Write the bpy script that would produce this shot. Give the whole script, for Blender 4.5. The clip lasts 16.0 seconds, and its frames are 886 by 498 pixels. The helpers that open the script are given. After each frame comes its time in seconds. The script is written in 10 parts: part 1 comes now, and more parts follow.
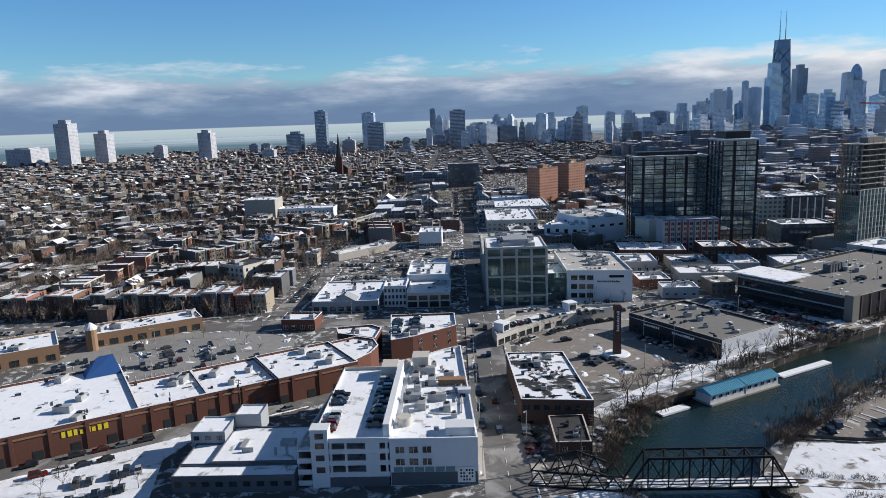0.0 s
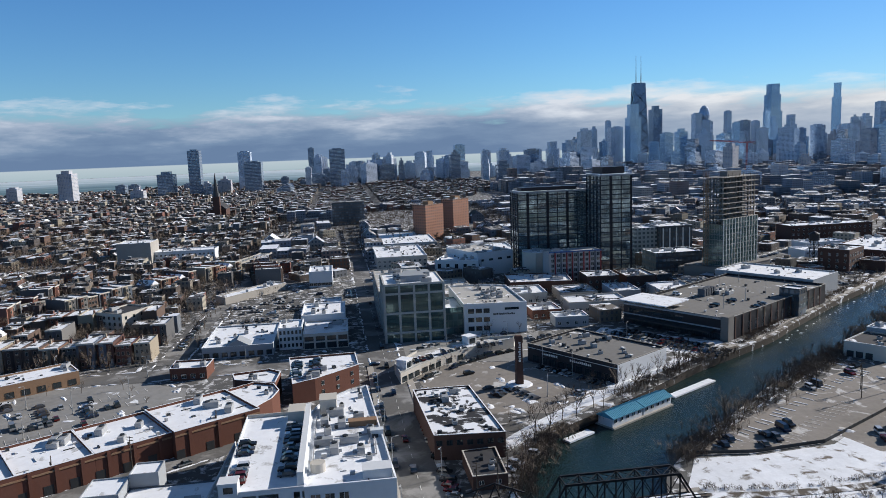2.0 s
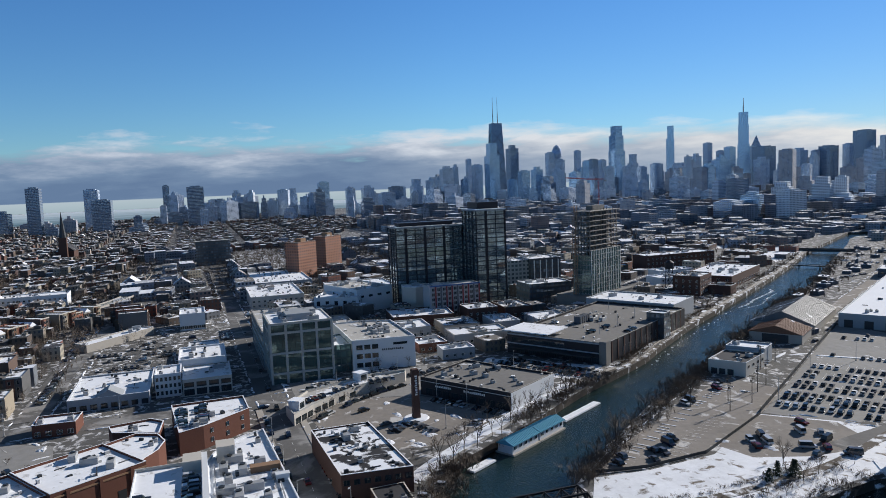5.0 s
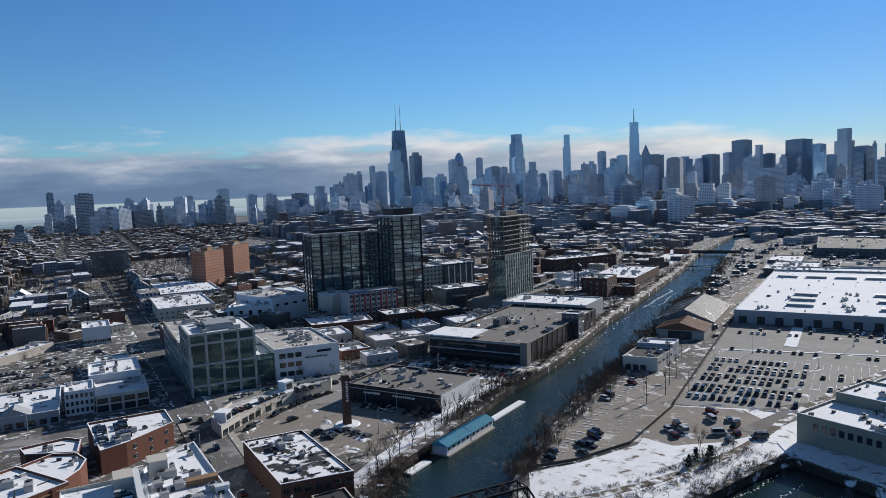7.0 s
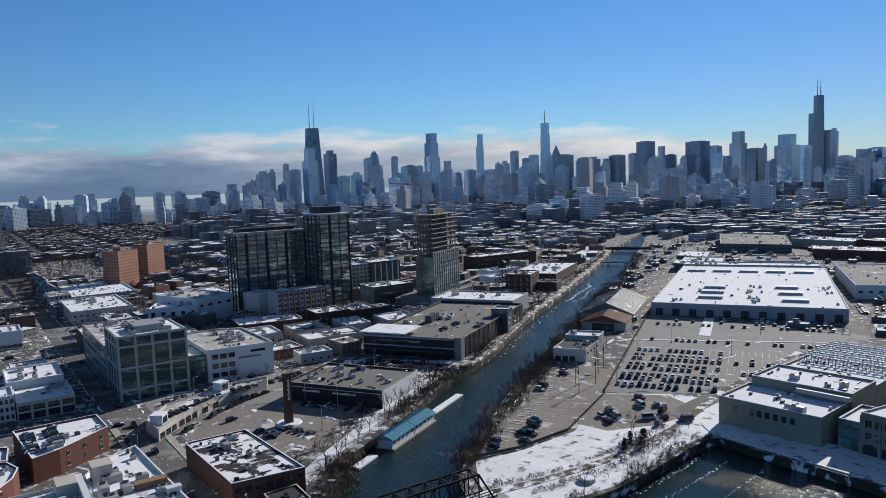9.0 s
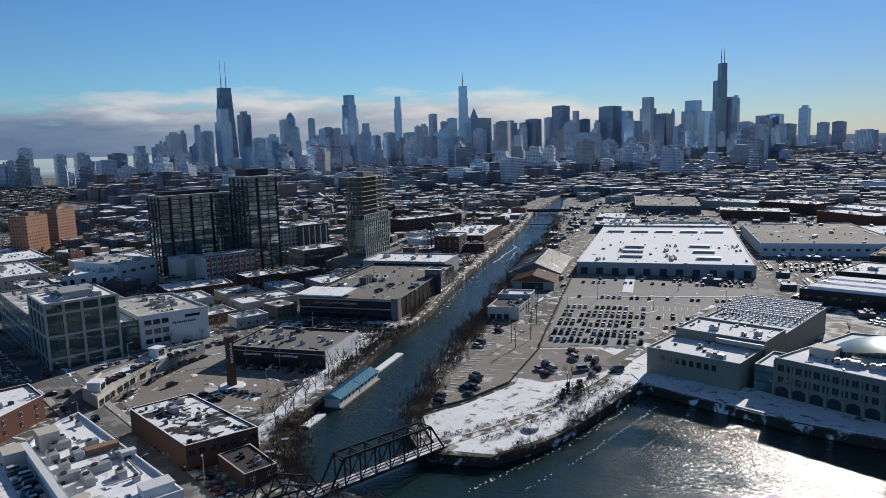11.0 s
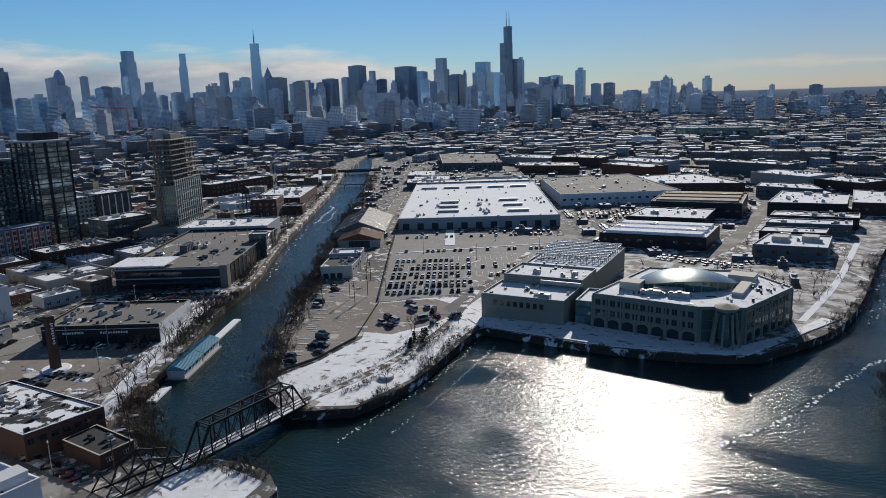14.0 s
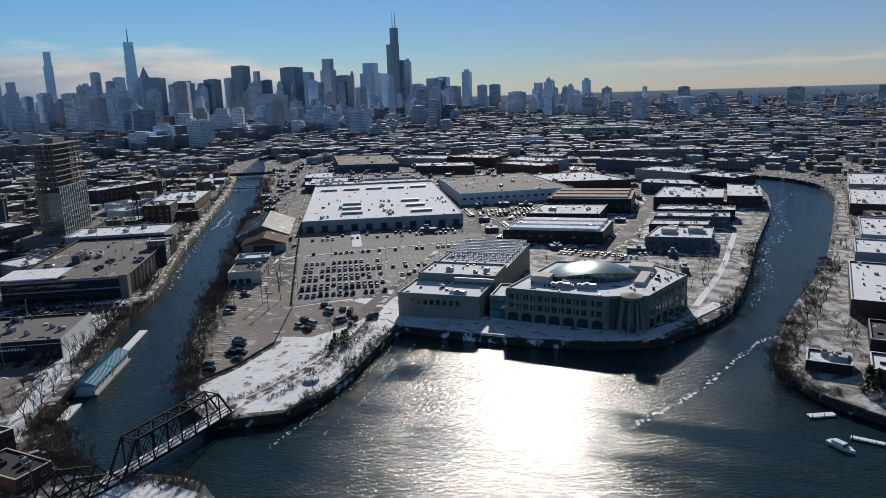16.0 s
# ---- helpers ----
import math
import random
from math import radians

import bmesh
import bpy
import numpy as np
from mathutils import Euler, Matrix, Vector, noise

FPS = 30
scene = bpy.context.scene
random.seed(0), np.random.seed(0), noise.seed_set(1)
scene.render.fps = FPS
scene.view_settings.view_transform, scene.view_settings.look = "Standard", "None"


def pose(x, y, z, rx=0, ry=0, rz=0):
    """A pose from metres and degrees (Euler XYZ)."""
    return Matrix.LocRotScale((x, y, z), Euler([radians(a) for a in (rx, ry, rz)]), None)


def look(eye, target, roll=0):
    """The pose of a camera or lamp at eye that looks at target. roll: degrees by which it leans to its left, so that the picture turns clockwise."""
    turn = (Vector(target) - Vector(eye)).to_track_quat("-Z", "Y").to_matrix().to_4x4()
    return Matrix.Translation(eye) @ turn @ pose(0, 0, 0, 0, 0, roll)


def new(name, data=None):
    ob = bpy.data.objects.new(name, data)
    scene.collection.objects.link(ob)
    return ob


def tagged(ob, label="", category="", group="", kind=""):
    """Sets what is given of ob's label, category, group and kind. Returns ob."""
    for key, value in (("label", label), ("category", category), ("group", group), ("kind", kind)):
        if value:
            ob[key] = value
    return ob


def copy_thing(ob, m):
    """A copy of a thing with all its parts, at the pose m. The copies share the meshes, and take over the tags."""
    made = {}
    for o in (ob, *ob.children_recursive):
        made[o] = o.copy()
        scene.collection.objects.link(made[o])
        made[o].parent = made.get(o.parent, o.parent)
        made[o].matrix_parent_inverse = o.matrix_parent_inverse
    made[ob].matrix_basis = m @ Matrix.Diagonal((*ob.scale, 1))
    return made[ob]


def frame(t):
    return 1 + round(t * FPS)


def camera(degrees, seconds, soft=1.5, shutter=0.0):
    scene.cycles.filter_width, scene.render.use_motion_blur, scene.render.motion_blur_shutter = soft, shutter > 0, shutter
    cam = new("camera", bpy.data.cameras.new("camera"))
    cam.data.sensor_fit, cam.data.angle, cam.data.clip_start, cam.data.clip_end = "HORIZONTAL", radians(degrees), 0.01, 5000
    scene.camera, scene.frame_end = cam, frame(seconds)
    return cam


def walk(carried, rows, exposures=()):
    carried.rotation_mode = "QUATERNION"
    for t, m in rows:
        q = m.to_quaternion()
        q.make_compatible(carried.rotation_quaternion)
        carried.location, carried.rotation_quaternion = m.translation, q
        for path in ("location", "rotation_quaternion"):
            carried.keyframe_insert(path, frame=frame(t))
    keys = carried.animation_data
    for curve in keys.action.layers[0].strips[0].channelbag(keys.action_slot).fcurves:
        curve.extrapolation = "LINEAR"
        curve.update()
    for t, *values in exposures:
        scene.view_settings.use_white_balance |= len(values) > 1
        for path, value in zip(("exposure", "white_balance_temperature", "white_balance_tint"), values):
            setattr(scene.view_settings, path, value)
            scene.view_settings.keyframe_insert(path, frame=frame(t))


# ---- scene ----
cam = camera(63.70, 16.0, soft=0.9)
ROWS = [
    (0.0, -128.90, -33.55, 90.83, 79.468, 1.853, -88.402),
    (0.5, -128.50, -31.57, 90.74, 80.188, 1.930, -90.587),
    (1.0, -128.11, -29.60, 90.64, 80.850, 2.034, -93.350),
    (1.5, -127.72, -27.67, 90.52, 81.469, 2.040, -95.977),
    (2.0, -127.35, -25.80, 90.39, 82.164, 2.139, -98.170),
    (2.5, -126.99, -23.98, 90.24, 82.813, 2.234, -100.067),
    (3.0, -126.64, -22.19, 90.11, 83.391, 2.154, -101.801),
    (3.5, -126.28, -20.38, 89.98, 83.822, 2.200, -103.579),
    (4.0, -125.94, -18.51, 89.86, 84.199, 2.187, -105.392),
    (6.5, -124.83, -6.39, 89.78, 84.988, 2.345, -115.214),
    (7.0, -124.58, -3.49, 89.80, 84.975, 2.288, -117.120),
    (7.5, -124.31, -0.55, 89.83, 84.928, 2.143, -118.886),
    (8.0, -124.03, 2.37, 89.86, 84.886, 2.071, -120.621),
    (8.5, -123.75, 5.22, 89.89, 84.840, 1.940, -122.396),
    (9.0, -123.45, 8.01, 89.92, 84.611, 2.097, -124.088),
    (11.5, -120.56, 20.97, 89.92, 80.541, 1.837, -133.197),
    (12.0, -119.49, 23.39, 89.82, 79.656, 2.062, -136.117),
    (12.5, -118.34, 25.80, 89.72, 78.817, 2.028, -138.875),
    (13.0, -117.08, 28.16, 89.65, 78.173, 1.957, -141.436),
    (13.5, -115.73, 30.45, 89.63, 77.989, 1.885, -143.920),
    (14.0, -114.27, 32.67, 89.67, 77.878, 1.848, -146.845),
    (14.5, -112.72, 34.82, 89.75, 77.825, 1.718, -149.657),
    (15.0, -111.07, 36.89, 89.90, 77.768, 1.712, -151.945),
    (15.5, -109.35, 38.92, 90.11, 77.746, 1.709, -153.906),
    (16.0, -107.60, 40.94, 90.34, 77.682, 1.804, -155.766),
]
EXPOSURES = [(0.0, 0.25, 6400, 10), (4.0, 0.12, 6300, 10), (8.0, 0.0, 6300, 10), (12.0, -0.14, 6500, 10), (16.0, -0.3, 6500, 10)]
walk(cam, [(t, pose(x, y, z, rx, ry, rz)) for t, x, y, z, rx, ry, rz in ROWS], EXPOSURES)


# ---- world, sun ----
SUN_AZ, SUN_EL = -72.0, 25.0
sun_way = Vector((math.cos(radians(SUN_EL)) * math.cos(radians(SUN_AZ)), math.cos(radians(SUN_EL)) * math.sin(radians(SUN_AZ)), math.sin(radians(SUN_EL))))
sun = new("sun", bpy.data.lights.new("sun", "SUN"))
sun.data.energy, sun.data.angle, sun.data.color = 5.4, radians(0.53), (1.0, 0.93, 0.84)
sun.matrix_world = look(sun_way * 500, (0, 0, 0))

world = bpy.data.worlds.new("sky")
scene.world = world
world.use_nodes = True
WT = world.node_tree


def nd(tree, kind, **values):
    n = tree.nodes.new(kind)
    for k, v in values.items():
        n.inputs[k.replace("_", " ") if k.replace("_", " ") in n.inputs else k].default_value = v
    return n


def math_node(tree, op, a, b=None, clamp=False):
    n = tree.nodes.new("ShaderNodeMath")
    n.operation, n.use_clamp = op, clamp
    for i, v in enumerate((a, b)):
        if v is None:
            continue
        if isinstance(v, (int, float)):
            n.inputs[i].default_value = v
        else:
            tree.links.new(v, n.inputs[i])
    return n.outputs[0]


def ramp(tree, fac, stops, mode="LINEAR"):
    n = tree.nodes.new("ShaderNodeValToRGB")
    n.color_ramp.interpolation = mode
    e = n.color_ramp.elements
    while len(e) < len(stops):
        e.new(0.5)
    for i, (p, c) in enumerate(stops):
        e[i].position = p
        e[i].color = (*c, 1) if isinstance(c, tuple) else (c, c, c, 1)
    tree.links.new(fac, n.inputs[0])
    return n.outputs[0]


def mix(tree, fac, a, b):
    n = tree.nodes.new("ShaderNodeMix")
    n.data_type = "RGBA"
    for i, v in ((0, fac), (6, a), (7, b)):
        if isinstance(v, (int, float)):
            n.inputs[i].default_value = v
        elif isinstance(v, tuple):
            n.inputs[i].default_value = (*v, 1)
        else:
            tree.links.new(v, n.inputs[i])
    return n.outputs[2]


def build_sky():
    t = WT
    out = t.nodes["Background"]
    out.inputs[1].default_value = 0.085
    sky = t.nodes.new("ShaderNodeTexSky")
    sky.sky_type, sky.sun_disc = "NISHITA", False
    sky.sun_elevation, sky.sun_rotation = radians(SUN_EL), radians(90 - SUN_AZ)
    sky.altitude, sky.air_density, sky.dust_density, sky.ozone_density = 100, 1.0, 0.0, 3.0
    co = t.nodes.new("ShaderNodeTexCoord").outputs["Generated"]
    sep = t.nodes.new("ShaderNodeSeparateXYZ")
    t.links.new(co, sep.inputs[0])
    x, y, z = sep.outputs
    # heading: 0 due east, turning to the south
    head = math_node(t, "ARCTAN2", math_node(t, "MULTIPLY", y, -1.0), x)
    # cloud bank over the lake, low in the east
    stretch = t.nodes.new("ShaderNodeMapping")
    stretch.inputs["Scale"].default_value = (5.0, 5.0, 26.0)
    t.links.new(co, stretch.inputs[0])
    n1 = nd(t, "ShaderNodeTexNoise", Scale=1.6, Detail=9.0, Roughness=0.58)
    t.links.new(stretch.outputs[0], n1.inputs["Vector"])
    shape = math_node(t, "SUBTRACT", n1.outputs[0], 0.5)
    shine = math_node(t, "MULTIPLY", math_node(t, "SUBTRACT", head, 0.22), 1.5, True)
    puff = math_node(t, "SUBTRACT", 0.11, math_node(t, "MULTIPLY", shine, 0.065))
    top = math_node(t, "ADD", math_node(t, "MULTIPLY", shape, puff), math_node(t, "MULTIPLY", math_node(t, "SUBTRACT", head, 0.80, True), -0.16))
    edge = math_node(t, "SUBTRACT", math_node(t, "ADD", top, 0.073), z)
    cover = math_node(t, "MULTIPLY", edge, 42.0, True)
    cover = math_node(t, "MULTIPLY", cover, math_node(t, "MULTIPLY", math_node(t, "SUBTRACT", 1.45, head), 3.0, True))
    lift = math_node(t, "ADD", math_node(t, "MULTIPLY", z, 11.0), math_node(t, "MULTIPLY", shape, 1.5), True)
    white = ramp(t, lift, [(0.0, (1.5, 2.3, 3.7)), (0.28, (2.0, 2.9, 4.3)), (0.55, (3.8, 4.6, 5.8)), (0.8, (6.7, 7.2, 8.0))])
    # towards the sun the bank shines through
    bright = ramp(t, lift, [(0.0, (4.8, 5.5, 6.4)), (0.25, (6.4, 6.8, 7.3)), (0.5, (8.6, 8.5, 8.3)), (0.8, (10.0, 9.7, 9.0))])
    white = mix(t, shine, white, bright)
    # deeper blue aloft, paler and warmer low down towards the sun
    tint = t.nodes.new("ShaderNodeMix")
    tint.data_type, tint.blend_type = "RGBA", "MULTIPLY"
    tint.inputs[0].default_value = 1.0
    sunward = math_node(t, "MULTIPLY", math_node(t, "SUBTRACT", head, 0.35), 0.9, True)
    aloft = ramp(t, z, [(0.0, (0.62, 0.92, 1.15)), (0.25, (0.52, 0.90, 1.28)), (0.43, (0.56, 0.90, 1.22)), (0.56, (0.74, 0.69, 0.63))])
    warm = ramp(t, z, [(0.0, (0.55, 0.58, 0.78)), (0.09, (0.52, 0.62, 0.86)), (0.3, (0.48, 0.76, 1.06)), (0.43, (0.56, 0.80, 1.05)), (0.56, (0.74, 0.69, 0.63))])
    t.links.new(mix(t, sunward, aloft, warm), tint.inputs[7])
    t.links.new(sky.outputs[0], tint.inputs[6])
    col = mix(t, cover, tint.outputs[2], white)
    # pale streak of cloud low in the south-west
    st = nd(t, "ShaderNodeTexNoise", Scale=2.2, Detail=6.0)
    t.links.new(stretch.outputs[0], st.inputs["Vector"])
    low = math_node(t, "MULTIPLY", math_node(t, "SUBTRACT", 0.008, math_node(t, "ABSOLUTE", math_node(t, "SUBTRACT", z, math_node(t, "ADD", 0.027, math_node(t, "MULTIPLY", math_node(t, "SUBTRACT", st.outputs[0], 0.5), 0.03))))), 110.0, True)
    low = math_node(t, "MULTIPLY", low, math_node(t, "MULTIPLY", math_node(t, "SUBTRACT", head, 1.26), 6.0, True))
    col = mix(t, math_node(t, "MULTIPLY", low, 0.75), col, (8.0, 7.6, 6.8))
    # beyond the edge of the land: ice on the lake in the east, hazy plain elsewhere
    ice = ramp(t, math_node(t, "MULTIPLY", z, -60.0, True), [(0.0, (5.6, 6.3, 6.8)), (0.5, (4.8, 5.7, 6.1)), (1.0, (4.2, 5.2, 5.6))])
    plain = ramp(t, math_node(t, "MULTIPLY", z, -60.0, True), [(0.0, (1.9, 2.5, 3.6)), (1.0, (0.8, 1.1, 1.7))])
    far = mix(t, math_node(t, "MULTIPLY", math_node(t, "SUBTRACT", head, 0.75), 4.0, True), ice, plain)
    below = math_node(t, "MULTIPLY", math_node(t, "SUBTRACT", -0.0049, z), 900.0, True)
    col = mix(t, below, col, far)
    t.links.new(col, out.inputs[0])


build_sky()


# ---- materials ----
MATS = {}


def material(name, base, rough=0.8, metal=0.0, vary=0.25, grain=0.6, big=0.03, bump=0.15, spec=0.22, stain=None, patches=None, random_hue=None, coords="Object"):
    """A plain surface with variation at two scales; patches: (colour, scale, threshold, softness) lays a second surface over it."""
    m = bpy.data.materials.new(name)
    m.use_nodes = True
    t = m.node_tree
    b = t.nodes["Principled BSDF"]
    b.inputs["Roughness"].default_value, b.inputs["Metallic"].default_value = rough, metal
    b.inputs["Specular IOR Level"].default_value = spec
    if coords == "World":
        co = t.nodes.new("ShaderNodeNewGeometry").outputs["Position"]
    else:
        co = t.nodes.new("ShaderNodeTexCoord").outputs["Object"]
    fine = nd(t, "ShaderNodeTexNoise", Scale=grain, Detail=6.0, Roughness=0.65)
    coarse = nd(t, "ShaderNodeTexNoise", Scale=big, Detail=4.0, Roughness=0.6)
    for n in (fine, coarse):
        t.links.new(co, n.inputs["Vector"])
    if random_hue:
        info = t.nodes.new("ShaderNodeObjectInfo")
        col = ramp(t, info.outputs["Random"], [(i / len(random_hue), c) for i, c in enumerate(random_hue)], "CONSTANT")
    else:
        rgb = t.nodes.new("ShaderNodeRGB")
        rgb.outputs[0].default_value = (*base, 1)
        col = rgb.outputs[0]
    amount = math_node(t, "ADD", math_node(t, "MULTIPLY", fine.outputs[0], vary), math_node(t, "MULTIPLY", coarse.outputs[0], vary))
    amount = math_node(t, "ADD", amount, 1.0 - vary)
    mul = t.nodes.new("ShaderNodeVectorMath")
    mul.operation = "SCALE"
    t.links.new(col, mul.inputs[0])
    t.links.new(amount, mul.inputs["Scale"])
    col = mul.outputs[0]
    if stain:
        col = mix(t, ramp(t, coarse.outputs[0], [(0.52, 0.0), (0.62, 0.8)]), col, stain)
    if patches:
        pc, ps, pt, pw = patches
        p1 = nd(t, "ShaderNodeTexNoise", Scale=ps, Detail=8.0, Roughness=0.62, Distortion=0.6)
        t.links.new(co, p1.inputs["Vector"])
        col = mix(t, ramp(t, p1.outputs[0], [(pt - pw, 0.0), (pt + pw, 1.0)]), col, pc)
    t.links.new(col, b.inputs["Base Color"])
    if bump:
        bp = t.nodes.new("ShaderNodeBump")
        bp.inputs["Strength"].default_value, bp.inputs["Distance"].default_value = bump, 0.3
        t.links.new(fine.outputs[0], bp.inputs["Height"])
        t.links.new(bp.outputs[0], b.inputs["Normal"])
    MATS[name] = m
    return m


def facade(name, wall, glass, bay=3.0, floor=3.4, fill_x=0.6, fill_z=0.55, rough=0.7, island=None, glass_rough=0.12, vary=0.35, world_space=False, coated=0.0, speck=1.0):
    """A distant wall with rows of windows: bays and floors in metres, with some windows lighter than others."""
    m = bpy.data.materials.new(name)
    m.use_nodes = True
    t = m.node_tree
    b = t.nodes["Principled BSDF"]
    geo = t.nodes.new("ShaderNodeNewGeometry")
    if world_space:
        co = geo.outputs["Position"]
    else:
        co = t.nodes.new("ShaderNodeTexCoord").outputs["Object"]
    sep = t.nodes.new("ShaderNodeSeparateXYZ")
    t.links.new(co, sep.inputs[0])
    nrm = t.nodes.new("ShaderNodeSeparateXYZ")
    nsrc = geo.outputs["Normal"]
    if not world_space:
        tr = t.nodes.new("ShaderNodeVectorTransform")
        tr.vector_type, tr.convert_from, tr.convert_to = "NORMAL", "WORLD", "OBJECT"
        t.links.new(nsrc, tr.inputs[0])
        nsrc = tr.outputs[0]
    t.links.new(nsrc, nrm.inputs[0])
    side = math_node(t, "GREATER_THAN", math_node(t, "ABSOLUTE", nrm.outputs[0]), 0.7)
    along = t.nodes.new("ShaderNodeMix")
    along.data_type = "FLOAT"
    t.links.new(side, along.inputs[0])
    t.links.new(sep.outputs[0], along.inputs[2])
    t.links.new(sep.outputs[1], along.inputs[3])
    u = math_node(t, "DIVIDE", along.outputs[0], bay)
    v = math_node(t, "DIVIDE", sep.outputs[2], floor)
    fu, fv = math_node(t, "FRACT", u), math_node(t, "FRACT", v)
    inx = math_node(t, "LESS_THAN", math_node(t, "ABSOLUTE", math_node(t, "SUBTRACT", fu, 0.5)), fill_x / 2)
    inz = math_node(t, "LESS_THAN", math_node(t, "ABSOLUTE", math_node(t, "SUBTRACT", fv, 0.5)), fill_z / 2)
    flat = math_node(t, "LESS_THAN", math_node(t, "ABSOLUTE", nrm.outputs[2]), 0.5)
    win = math_node(t, "MULTIPLY", math_node(t, "MULTIPLY", inx, inz), flat)
    cell = t.nodes.new("ShaderNodeCombineXYZ")
    t.links.new(math_node(t, "FLOOR", u), cell.inputs[0])
    t.links.new(math_node(t, "FLOOR", v), cell.inputs[1])
    wn = t.nodes.new("ShaderNodeTexWhiteNoise")
    wn.noise_dimensions = "2D"
    t.links.new(cell.outputs[0], wn.inputs["Vector"])
    noise_tex = nd(t, "ShaderNodeTexNoise", Scale=0.08, Detail=5.0)
    t.links.new(co, noise_tex.inputs["Vector"])
    if island:
        wallc = ramp(t, geo.outputs["Random Per Island"], [(i / len(island), c) for i, c in enumerate(island)], "CONSTANT")
    else:
        rgb = t.nodes.new("ShaderNodeRGB")
        rgb.outputs[0].default_value = (*wall, 1)
        wallc = rgb.outputs[0]
    mul = t.nodes.new("ShaderNodeVectorMath")
    mul.operation = "SCALE"
    t.links.new(wallc, mul.inputs[0])
    t.links.new(math_node(t, "ADD", math_node(t, "MULTIPLY", noise_tex.outputs[0], vary), 1 - vary / 2), mul.inputs["Scale"])
    # broad uneven reflections painted into the pane colour by noise, and single lighter panes
    painted_sheen = ramp(t, noise_tex.outputs[0], [(0.42, 0.0), (0.66, 0.55 * speck)])
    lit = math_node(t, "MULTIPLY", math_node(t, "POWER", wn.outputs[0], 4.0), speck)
    pane = mix(t, math_node(t, "ADD", lit, painted_sheen, True), glass, tuple(min(1, c * 3 + 0.06) for c in glass))
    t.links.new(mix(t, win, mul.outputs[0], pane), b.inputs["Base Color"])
    r = t.nodes.new("ShaderNodeMix")
    r.data_type = "FLOAT"
    t.links.new(win, r.inputs[0])
    r.inputs[2].default_value, r.inputs[3].default_value = rough, glass_rough
    t.links.new(r.outputs[0], b.inputs["Roughness"])
    if coated:
        t.links.new(math_node(t, "MULTIPLY", win, coated), b.inputs["Metallic"])
    MATS[name] = m
    return m


SNOW = (0.78, 0.80, 0.84)
material("snow", SNOW, 0.95, vary=0.16, grain=0.8, big=0.05, bump=0.25)
material("snow_roof", SNOW, 0.95, vary=0.22, grain=0.5, big=0.06, bump=0.2, patches=((0.34, 0.335, 0.33), 0.21, 0.625, 0.05))
material("patchy_roof", (0.035, 0.035, 0.038), 0.8, vary=0.5, patches=(SNOW, 0.11, 0.485, 0.02))
material("gravel_roof", (0.18, 0.174, 0.166), 0.9, vary=0.45, patches=(SNOW, 0.07, 0.66, 0.03))
material("dark_roof", (0.05, 0.05, 0.055), 0.85, vary=0.4, patches=(SNOW, 0.09, 0.62, 0.02))
material("deck", (0.42, 0.41, 0.39), 0.85, vary=0.2, patches=(SNOW, 0.15, 0.57, 0.03))
material("brick", (0.135, 0.060, 0.043), 0.85, vary=0.3, grain=1.5)
material("dark_brick", (0.09, 0.052, 0.042), 0.85, vary=0.3, grain=1.5)
material("tan_brick", (0.27, 0.17, 0.105), 0.85, vary=0.25, grain=1.5)
material("white_wall", (0.62, 0.64, 0.66), 0.7, vary=0.15)
material("grey_wall", (0.30, 0.32, 0.34), 0.75, vary=0.2)
material("pale_wall", (0.50, 0.47, 0.42), 0.8, vary=0.15)
material("concrete", (0.34, 0.32, 0.29), 0.85, vary=0.25)
material("raw_concrete", (0.185, 0.175, 0.16), 0.85, vary=0.35)
material("scrub_ground", (0.10, 0.085, 0.07), 0.95, vary=0.6, grain=0.5, big=0.06, coords="World", patches=(SNOW, 0.16, 0.535, 0.05))
material("slate_wall", (0.10, 0.11, 0.125), 0.7, vary=0.25)
material("teal_panel", (0.16, 0.24, 0.26), 0.7, vary=0.25)
material("blue_panel", (0.03, 0.085, 0.24), 0.5, vary=0.15)
material("limestone", (0.25, 0.245, 0.20), 0.8, vary=0.2)
material("black_panel", (0.025, 0.025, 0.03), 0.45, vary=0.3)
material("dark_metal", (0.05, 0.055, 0.06), 0.5, metal=0.5, vary=0.3)
material("zinc", (0.36, 0.37, 0.38), 0.6, metal=0.3, vary=0.25)
material("black_steel", (0.018, 0.018, 0.02), 0.6, metal=0.2, vary=0.4)
material("blue_roof", (0.10, 0.33, 0.45), 0.45, vary=0.15)
material("asphalt", (0.13, 0.127, 0.124), 0.9, vary=0.55, grain=0.5, big=0.03, coords="World", patches=((0.27, 0.265, 0.26), 0.07, 0.55, 0.05))
material("lot", (0.245, 0.24, 0.232), 0.9, vary=0.6, grain=0.35, big=0.035, coords="World", patches=(SNOW, 0.11, 0.655, 0.02))
material("dirt_lot", (0.225, 0.205, 0.185), 0.95, vary=0.6, grain=0.4, big=0.04, coords="World", patches=((0.50, 0.49, 0.48), 0.13, 0.60, 0.03))
material("pavement", (0.36, 0.34, 0.31), 0.9, vary=0.2, coords="World", patches=(SNOW, 0.08, 0.64, 0.03))
material("thin_snow", (0.50, 0.50, 0.51), 0.85, vary=0.5, grain=0.35, big=0.06, bump=0.5, coords="World", patches=((0.115, 0.11, 0.105), 0.12, 0.49, 0.07))
material("snow_ground", (0.72, 0.74, 0.78), 0.8, vary=0.4, grain=0.35, big=0.06, bump=0.5, coords="World", patches=((0.14, 0.115, 0.09), 0.22, 0.61, 0.05))
